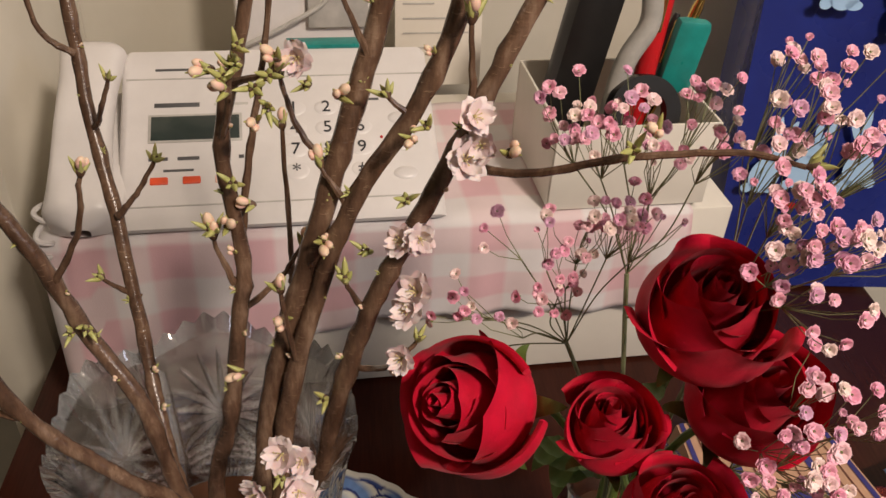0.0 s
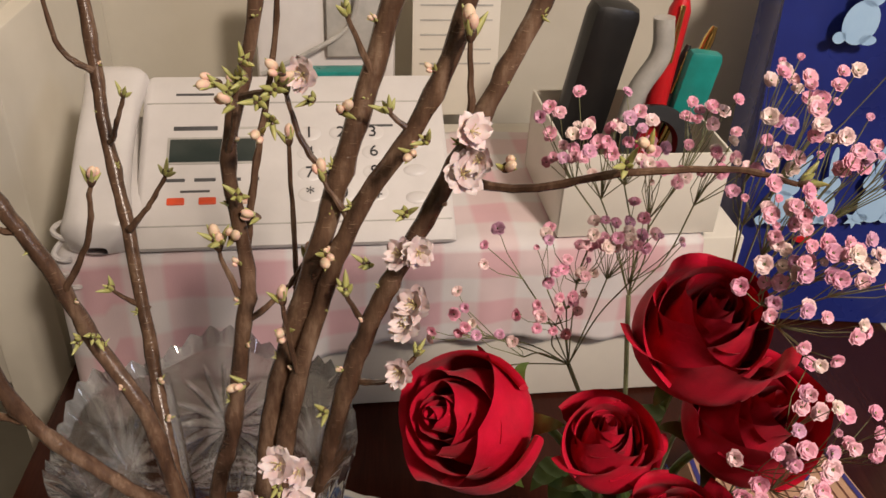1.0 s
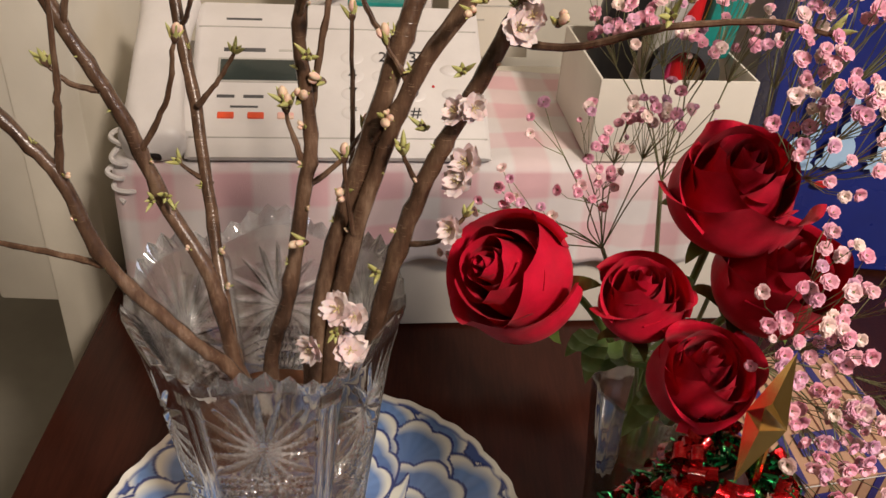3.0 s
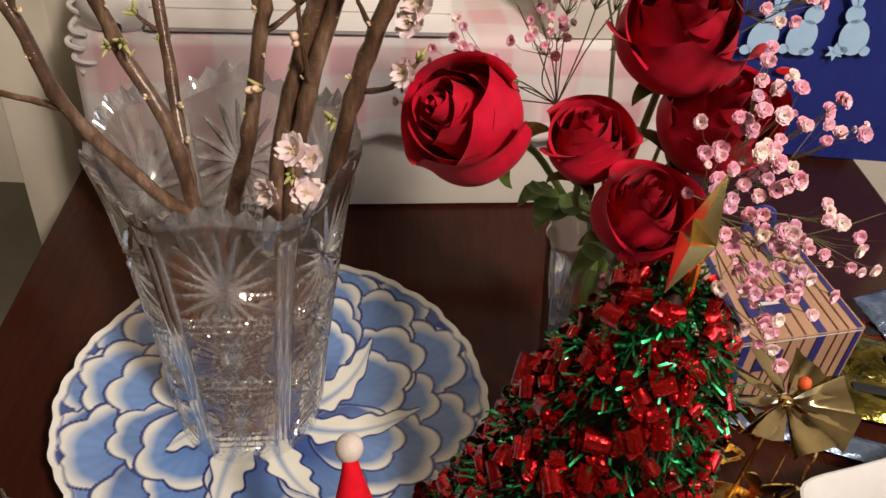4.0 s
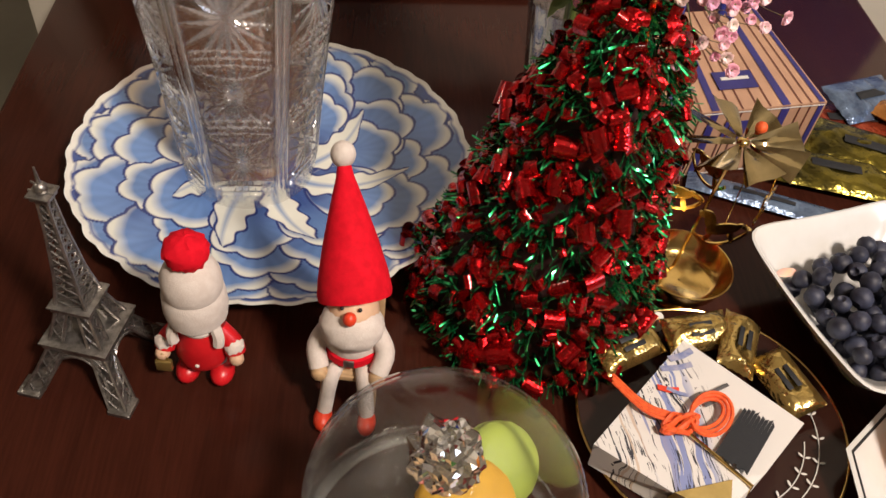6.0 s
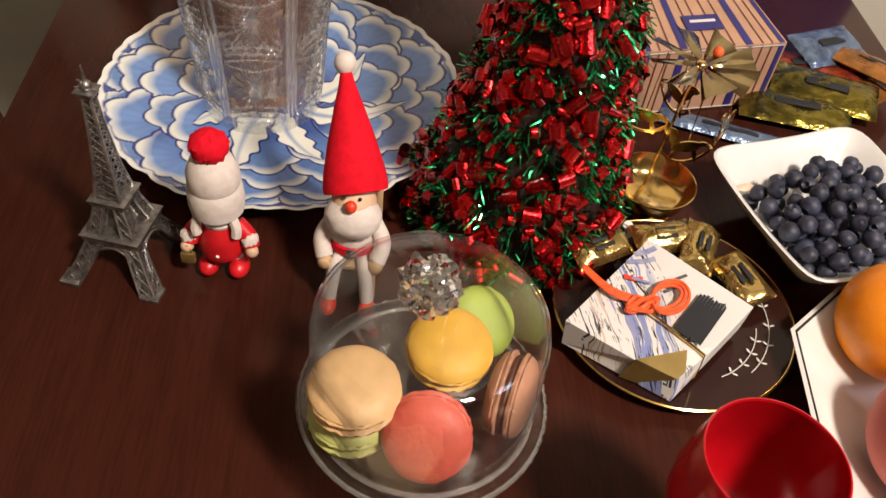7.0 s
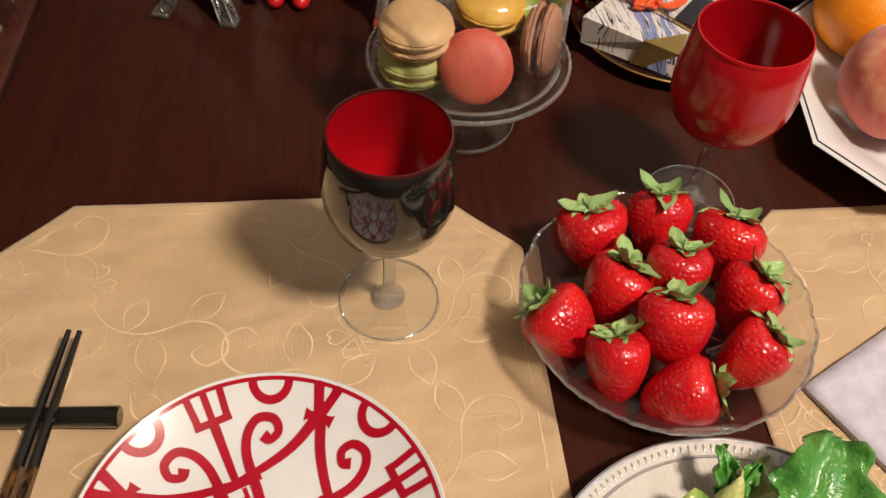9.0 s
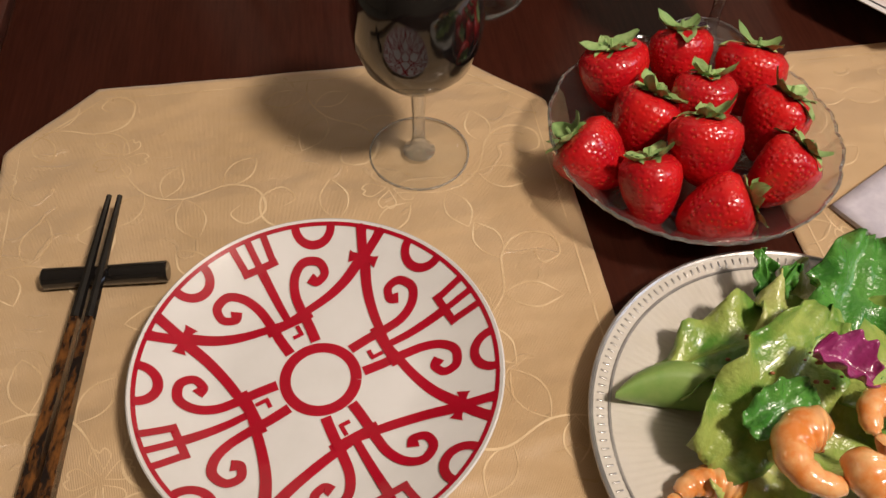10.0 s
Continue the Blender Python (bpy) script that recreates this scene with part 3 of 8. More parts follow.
part("cable", Geo().tube(smooth_path([(-0.06, -0.02, 0.05), (-0.02, -0.022, 0.07), (0.02, -0.02, 0.095), (0.03, -0.018, 0.13)]), 0.0022, 8), M["lightgrey"], dock)

# gift bag with rabbits
BAG = at(0.475, 0.800, 0.002, 5) @ Matrix.Rotation(radians(-7), 4, "X")
bag = thing("gift_bag", "glossy navy paper bag printed with pale blue rabbits", "bag", BAG)
bw, bh, bd = 0.27, 0.36, 0.085


def bag_fn(u, v):
    a = 4 * u
    s, r = int(a) % 4, a - int(a)
    pin = 1 - 0.35 * v
    cx = [(-0.5 + r, 0), (0.5, r), (0.5 - r, 1), (-0.5, 1 - r)][s]
    bulge = 0.004 * math.sin(math.pi * r) * math.sin(math.pi * v) if s in (0, 2) else -0.010 * math.sin(math.pi * r) * v
    x = cx[0] * bw + (bulge * (1 if s == 1 else -1) if s in (1, 3) else 0)
    y = (cx[1] - 0.5) * bd * pin + bd / 2 - (bulge if s == 0 else 0)
    return (x, y, bh * v)


part("sack", Geo().grid(bag_fn, 64, 20, wrap=True), M["bagblue"], bag, sharp=50)
part("sack_floor", Geo().box(bw - 0.002, bd - 0.002, 0.002, at(0, bd / 2, 0.001), b=0.0004), M["bagblue"], bag)


def rabbit_outline(flip):
    """A sitting rabbit with two long ears, as a flat outline."""
    g = Geo()
    for cx, cz, rx, rz, tilt in ((0, 0.018, 0.0150, 0.0185, -10), (0.006, 0.0405, 0.0098, 0.0092, 15), (0.014, 0.0600, 0.0034, 0.0150, -24), (0.004, 0.0625, 0.0034, 0.0160, 2), (-0.015, 0.005, 0.0055, 0.0050, 0), (0.009, 0.004, 0.0075, 0.0042, 0)):
        n = 24
        c, s = math.cos(radians(tilt)), math.sin(radians(tilt))
        pts = []
        for i in range(n):
            a = 2 * math.pi * i / n
            x, z = rx * math.cos(a), rz * math.sin(a)
            pts.append(((cx + x * c - z * s) * flip, 0, cz + x * s + z * c))
        g.add(pts + [(p[0], -0.0004, p[2]) for p in pts], [list(range(n)), [n + i for i in range(n)]] + [[i, (i + 1) % n, n + (i + 1) % n, n + i] for i in range(n)])
    return g


for (x, z, s, fl) in ((-0.104, 0.108, 1.0, 1), (-0.066, 0.112, 1.0, 1), (-0.072, 0.285, 1.05, 1), (-0.014, 0.116, 1.0, -1), (-0.010, 0.262, 1.0, -1)):
    part("rabbit_print", rabbit_outline(fl), M["bagpale"], bag, "pale blue rabbit print", Matrix.Translation((x, -0.006 + 0.048 * 0.0, z)) @ Matrix.Diagonal((s, 1, s, 1)))
for (x, z, r) in ((-0.028, 0.118, 0.010), (0.045, 0.10, 0.009), (0.09, 0.19, 0.010)):
    st = []
    for i in range(12):
        a = math.pi * i / 6
        rr = r if i % 2 else r * 0.5
        st.append((rr * math.cos(a), rr * math.sin(a)))
    part("star_print", Geo().prism(st, 0, 0.0005, Matrix.Rotation(radians(90), 4, "X")), M["bagpale"], bag, "", Matrix.Translation((x, -0.0052, z)))
part("bow_print", Geo().ball(0.007, seg=12, rings=8, sq=(1.3, 0.08, 0.6)), M["red"], bag, "small red bird print", Matrix.Translation((-0.072, -0.005, 0.094)))

# cream cabinet beyond the table's corner, and a dark chair at its side
cab = thing("side_cabinet", "cream storage cabinet beyond the table's corner", "cabinet", ROOM @ at(-0.245, 0.78, -0.72))
part("lower_case", Geo().box(0.060, 0.26, 1.02, at(0.026, 0.02, 0.51), b=0.003), M["wall"], cab)
part("upper_case", Geo().box(0.10, 0.26, 0.70, at(-0.010, 0.022, 1.03), b=0.003), M["wall"], cab)
part("shelf_edge", Geo().box(0.13, 0.26, 0.03, at(-0.090, 0.02, 0.86), b=0.003), M["lightgrey"], cab)
M["chairwood"] = mat("dark_chair_wood", (0.075, 0.018, 0.011), (0.030, 0.008, 0.006), 0.35, scale=20, stretch=(1, 1, 6))
chair = thing("dining_chair", "dark wooden slat-back dining chair pushed in at the table", "chair", ROOM @ at(-0.075, 0.245, -0.72, -90))
part("seat", Geo().box(0.42, 0.38, 0.035, at(0, 0.02, 0.43), b=0.008), M["chairwood"], chair)
for sx in (-0.19, 0.19):
    part("leg", Geo().box(0.035, 0.035, 0.41, at(sx, 0.18, 0.205), b=0.004), M["chairwood"], chair)
    part("back_post", Geo().tube(smooth_path([(sx, -0.165, 0.0), (sx, -0.172, 0.42), (sx, -0.185, 0.62), (sx, -0.225, 0.84)], 4), 0.019, 10), M["chairwood"], chair)
part("lower_rail", Geo().box(0.36, 0.024, 0.045, at(0, -0.182, 0.600), b=0.005), M["chairwood"], chair)
part("top_rail", Geo().box(0.40, 0.026, 0.060, at(0, -0.222, 0.835), b=0.008), M["chairwood"], chair)
for sx in (-0.115, -0.04, 0.035, 0.11):
    part("back_slat", Geo().tube([(sx, -0.184, 0.610), (sx, -0.220, 0.820)], 0.010, 8), M["chairwood"], chair)

# ---- blue and white dish under the vase ----
DISH = at(-0.0105, 0.352, 0.0)


def dish_shape(a, r):
    """The height of the dish at radius r (0 to 1) and its lobed outline."""
    lobe = 1 + 0.014 * abs(math.sin(a * 9)) + 0.013 * abs(math.sin(a * 21))
    R = 0.1435 * (1 + (lobe - 1.018) * r ** 3)
    z = 0.008 + 0.018 * max(0, (r - 0.40) / 0.60) ** 1.5
    return R * r, z


def petal_paint(X, Y):
    """Colours of overlapping scalloped peony petals, painted from the outside in, and curling leaves at the heart."""
    white, mid, deep, line = np.array([0.74, 0.76, 0.70]), np.array([0.125, 0.235, 0.50]), np.array([0.045, 0.095, 0.30]), np.array([0.018, 0.034, 0.17])
    col = np.tile(deep, (len(X), 1))
    rng = np.random.RandomState(4)
    rings = [(0.118, 17, 0.029, 0.024, 3.2), (0.098, 12, 0.035, 0.036, 3.6), (0.077, 11, 0.031, 0.034, 3.4), (0.057, 8, 0.028, 0.034, 3.0)]
    for k, (r0, n, wid, ln, fr) in enumerate(rings):
        for i in range(n):
            a = 2 * math.pi * (i + 0.5 * (k % 2) + rng.uniform(-0.14, 0.14)) / n + 0.25
            skew = a + rng.uniform(-0.45, 0.45) + 0.12
            s = rng.uniform(0.86, 1.22)
            dx, dy = X - r0 * math.cos(a), Y - r0 * math.sin(a)
            p = (dx * math.cos(skew) + dy * math.sin(skew)) / (ln * s)
            q = (-dx * math.sin(skew) + dy * math.cos(skew)) / (wid * s)
            ang, rad = np.arctan2(q, p), np.hypot(p, q)
            front = np.clip(np.cos(ang) * 1.4 + 0.6, 0, 1)
            ph = rng.uniform(0, 3)
            scal = np.abs(np.sin(ang * fr + ph))
            d = 1.0 + 0.17 * front * (scal - 0.55) - rad
            depth = np.clip((0.55 - p + 0.10 * np.sin(q * 9 + ph)) / 1.1, 0, 1)[:, None] ** 1.2
            c = mid * rng.uniform(0.9, 1.25) * (1 - depth) + deep * depth
            streak = (0.5 + 0.5 * np.sin(ang * 17 + ph * 4))[:, None] * np.clip(rad, 0, 1)[:, None]
            c = c * (1 - 0.16 * streak)
            w = (0.06 + 0.22 * front) * (0.62 + 0.45 * scal)
            wmix = np.clip((w - d) / 0.20 + 0.25, 0, 1)[:, None]
            c = c * (1 - wmix) + white * wmix
            lmix = np.clip((0.070 - d) / 0.022, 0, 1)[:, None]
            c = c * (1 - lmix) + line * lmix
            col = np.where((d > 0)[:, None], c, col)
    for i in range(7):
        a = 2 * math.pi * i / 7 + rng.uniform(-0.2, 0.2) + 0.5
        bend, ln, wid = rng.uniform(8, 13), rng.uniform(0.052, 0.072), rng.uniform(0.014, 0.019)
        p = (X * math.cos(a) + Y * math.sin(a)) - 0.016
        q = (-X * math.sin(a) + Y * math.cos(a)) - bend * np.clip(p, 0, 1) ** 2
        t = np.clip(p / ln, 0, 1)
        half = wid * np.sin(math.pi * np.clip(t * 0.92 + 0.06, 0, 1)) ** 0.7 * (1 + 0.16 * np.sin(t * 26 + i))
        d = np.where((p > 0) & (p < ln), (half - np.abs(q)) / wid, -1)
        dark = np.clip(1 - np.abs(q + wid * 0.12) / (wid * 0.34) - t * 0.5, 0, 1)[:, None]
        c = white * (1 - dark) + mid * dark
        lmix = np.clip((0.17 - d) / 0.05, 0, 1)[:, None]
        c = c * (1 - lmix) + line * lmix
        col = np.where((d > 0)[:, None], c, col)
    return col


def build_dish():
    nu, nv = 640, 150
    g = Geo()

    def top(u, v):
        a = 2 * math.pi * u
        r, z = dish_shape(a, v)
        return (r * math.cos(a), r * math.sin(a), z)
    g.grid(top, nu, nv, wrap=True)

    def under(u, v):
        a = -2 * math.pi * u
        r, z = dish_shape(a, 1 - 0.5 * v)
        lip = 0.0035 * (1 if v > 0 else 0)
        return (r * math.cos(a), r * math.sin(a), max(0.001, z - lip - 0.004 * v))
    g.grid(under, 160, 6, wrap=True)
    g.lathe([(0.070, 0.004), (0.070, 0.0), (0.064, 0.0), (0.064, 0.006)], 64)
    me = g.mesh("blue_white_dish", M["blueware"], 60)
    co = np.array([v.co for v in me.vertices])
    n = (nu) * (nv + 1)
    rgb = np.full((len(co), 3), 0.72)
    rgb[:n] = petal_paint(co[:n, 0], co[:n, 1])
    rr = np.tile(np.arange(nv + 1) / nv, nu)
    rim = np.clip((rr - 0.968) / 0.01, 0, 1)[:, None]
    rgb[:n] = rgb[:n] * (1 - rim) + np.array([0.78, 0.78, 0.73]) * rim
    rl = np.exp(-((rr - 0.962) / 0.006) ** 2)[:, None]
    rgb[:n] = rgb[:n] * (1 - rl * 0.8) + np.array([0.05, 0.08, 0.28]) * rl * 0.8
    att = me.color_attributes.new("Col", "FLOAT_COLOR", "POINT")
    att.data.foreach_set("color", np.concatenate([rgb, np.ones((len(co), 1))], 1).ravel())
    return me


solid("serving_dish", build_dish(), None, "scalloped blue and white dish painted with peony petals", "dish", DISH)

# ---- cut crystal vase ----
VX, VY, VZ = -0.030, 0.352, 0.0095
VASE = at(VX, VY, VZ, 12)
vase = thing("crystal_vase", "tall cut crystal vase with a toothed rim, holding cherry branches", "vase", VASE)
VH = 0.215


def vase_r(t):
    return 0.047 + 0.0215 * t ** 1.25 + 0.004 * max(0, (t - 0.8) / 0.2) ** 2


def groove(d, w):
    return np.clip(1 - np.abs(d) / w, 0, 1)


def cut_depth(a, t):
    """Depth of the cuts at the angle a and height t: six panels with fans, hatched stars and lens cuts between plain bars."""
    s = (a / (2 * math.pi) * 6) % 1.0
    x = (s - 0.5) * 2
    y = t * 4.2
    dep = np.zeros_like(x)
    bar = np.clip((np.abs(x) - 0.80) / 0.04, 0, 1)
    for cy, n, ln, w in ((3.15, 18, 0.86, 0.060), (2.02, 24, 0.70, 0.024), (0.85, 20, 0.70, 0.024)):
        dx, dy = x * 0.9, y - cy
        rad, ang = np.hypot(dx, dy), np.arctan2(dy, dx)
        k = (ang / (2 * math.pi) * n) % 1.0 - 0.5
        across = np.abs(k) * 2 * math.pi / n * rad
        taper = np.clip(1 - rad / ln, 0, 1)
        dep = np.maximum(dep, groove(across, w * (0.35 + taper)) * (rad < ln) * np.sqrt(np.clip(taper * 2, 0, 1)))
    for cy in (2.45, 1.35, 0.25):
        for off in (-0.11, 0.0, 0.11):
            arc = (y - cy) - 0.16 * (1 - x * x) + off
            dep = np.maximum(dep, groove(arc, 0.035) * (np.abs(x) < 0.8))
        arc2 = (y - cy) + 0.16 * (1 - x * x)
        dep = np.maximum(dep, groove(arc2, 0.035) * (np.abs(x) < 0.8))
    hx = ((x * 3.2 + y * 3.2) % 1.0) - 0.5
    hy = ((x * 3.2 - y * 3.2) % 1.0) - 0.5
    hatch = np.maximum(groove(hx, 0.22), groove(hy, 0.22)) * 0.6 * ((y > 1.45) & (y < 1.75) | (y < 0.22)).astype(float)
    dep = np.maximum(dep, hatch)
    return dep * (1 - bar) - 0.55 * bar * np.sqrt(np.clip(1 - ((np.abs(x) - 0.92) / 0.12) ** 2, 0, 1))


def build_vase():
    nu, nv = 900, 240
    A, T = np.meshgrid(np.arange(nu) / nu * 2 * math.pi, np.arange(nv + 1) / nv, indexing="ij")
    dep = cut_depth(A, T) * np.clip(T * 12, 0, 1) * np.clip((0.955 - T) * 20, 0, 1)
    R = 0.047 + 0.0215 * T ** 1.25 + 0.004 * np.clip((T - 0.8) / 0.2, 0, 1) ** 2 - 0.0036 * dep
    lobes = 0.006 * np.cos(A * 6 + math.pi) * np.clip((T - 0.75) / 0.25, 0, 1) ** 2
    teeth = 0.0056 * np.abs((A * 21 / math.pi) % 1.0 * 2 - 1) * np.clip((T - 0.965) / 0.035, 0, 1)
    Z = T * VH + lobes + teeth
    g = Geo()
    vs = [(R[i, j] * math.cos(A[i, j]), R[i, j] * math.sin(A[i, j]), Z[i, j]) for i in range(nu) for j in range(nv + 1)]
    inner_n = 24
    n = nv + 1 + inner_n
    allv = []
    for i in range(nu):
        allv += vs[i * (nv + 1):(i + 1) * (nv + 1)]
        for j in range(inner_n):
            t = 1 - (j + 0.35) / (inner_n + 0.2) * 0.93
            r = vase_r(t) - 0.0065 - (0.0 if j else -0.002)
            if j == inner_n - 1:
                r = 0.001
            z = t * VH + (0.006 * math.cos(A[i, 0] * 6 + math.pi) * max(0, (t - 0.75) / 0.25) ** 2)
            allv.append((r * math.cos(A[i, 0]), r * math.sin(A[i, 0]), z))
    fs = [[i * n + j, ((i + 1) % nu) * n + j, ((i + 1) % nu) * n + j + 1, i * n + j + 1] for i in range(nu) for j in range(n - 1)]
    g.add(allv, fs)
    for q, f in enumerate(fs):
        i, j = divmod(q, n - 1)
        if j < nv and (dep[i, j] > 0.30 or dep[i, j] < -0.40 or j > nv * 0.965):
            g.mi[q] = 1
    c = len(g.v)
    g.add([(0, 0, 0.004)] + [(vase_r(0) * math.cos(2 * math.pi * i / nu), vase_r(0) * math.sin(2 * math.pi * i / nu), 0.0) for i in range(nu)], [[0, 1 + (i + 1) % nu, 1 + i] for i in range(nu)])
    return g


part("body", build_vase(), [M["crystal"], M["groundcut"]], vase, "", None, 25).visible_shadow = False
wl = 0.118
part("water", Geo().lathe([(0.001, 0.016), (0.036, 0.016), (vase_r(0.3) - 0.0085, 0.3 * VH), (vase_r(wl / VH) - 0.0085, wl), (0.001, wl)], 48), M["water"], vase, "brownish water")

# ---- cherry branches ----
rng = random.Random(7)


def branch_geo(g, pts, r0, r1, seg=10):
    sp = smooth_path(pts, 7)
    n = len(sp)
    rad = []
    for i, p in enumerate(sp):
        t = i / (n - 1)
        node = 0.22 * max(0, math.sin(i * 1.9 + r0 * 900)) ** 4
        rad.append((r0 + (r1 - r0) * t) * (1 + 0.9 * node + rng.uniform(-0.04, 0.04)))
    sp = [p + Vector((rng.uniform(-1, 1), rng.uniform(-1, 1), 0)) * 0.0004 for p in sp]
    g.tube(sp, rad, seg)
    return sp


def bud_mesh(green=True):
    """Brown scales at the base with slim pointed leaflets, or a swelling pink drop, breaking out."""
    g = Geo()
    for i in range(4):
        a = 1.7 * i
        d = Vector((math.cos(a) * 0.35, math.sin(a) * 0.35, 1)).normalized()
        g.ball(1, aim(d * 0.0026, d) @ Matrix.Diagonal((0.0017, 0.0013, 0.0032, 1)), 2, 8, 6)
    for i in range(5 if green else 3):
        a, tilt = 2.4 * i + rng.uniform(-0.3, 0.3), rng.uniform(0.15, 0.75)
        d = Vector((math.cos(a) * math.sin(tilt), math.sin(a) * math.sin(tilt), math.cos(tilt)))
        ln = rng.uniform(0.007, 0.014)
        bend = Vector((math.cos(a), math.sin(a), 0)) * ln * rng.uniform(0.05, 0.3)
        g.tube([d * 0.002, d * ln * 0.4, d * ln * 0.75 + bend * 0.5, d * ln + bend], [0.0011, 0.0016, 0.0011, 0.0002], 6, None, 0)
    if not green:
        for q, r in (((0.001, 0, 0.0095), 0.0026), ((-0.0025, 0.001, 0.008), 0.0020)):
            g.ball(1, aim(q, (q[0] * 60, 0.1, 1)) @ Matrix.Diagonal((r, r * 0.92, r * 1.5, 1)), 1, 10, 8)
    return g.mesh("bud", [M["bud"], M["budpink"], M["bark"]], 60)


def cherry_mesh():
    g = Geo()
    for i in range(9):
        a, lay = 2 * math.pi * i / 4.5 + (0.3 if i > 4 else 0), 0 if i < 5 else 1
        L, W, up = (0.0125, 0.0062, 0.35) if lay == 0 else (0.0090, 0.0050, 0.9)

        def fn(u, v, a=a, L=L, W=W, up=up):
            s = (u - 0.5) * 2
            w = W * math.sin(math.pi * min(1, 0.12 + 0.80 * v)) ** 0.7
            r = L * v * (1 - 0.12 * (1 - abs(s)) * (v > 0.9))
            z = r * up * (1 + 0.3 * s * s) + 0.0012 * math.sin(5 * s + a * 3) * v
            x, y = r, s * w
            return (x * math.cos(a) - y * math.sin(a), x * math.sin(a) + y * math.cos(a), z)
        g.grid(fn, 5, 6)
    for i in range(7):
        d = Vector((rng.uniform(-1, 1), rng.uniform(-1, 1), 1.4)).normalized()
        g.tube([(0, 0, 0.001), d * 0.007], 0.0003, 4, None, 1)
        g.ball(0.0006, Matrix.Translation(d * 0.007), 1, 5, 4)
    g.lathe([(0.0005, -0.006), (0.0016, -0.004), (0.0022, 0.0), (0.0005, 0.001)], 8, None, 2)
    return g.mesh("blossom", [M["petal"], M["stamen"], M["bud"]], 60)


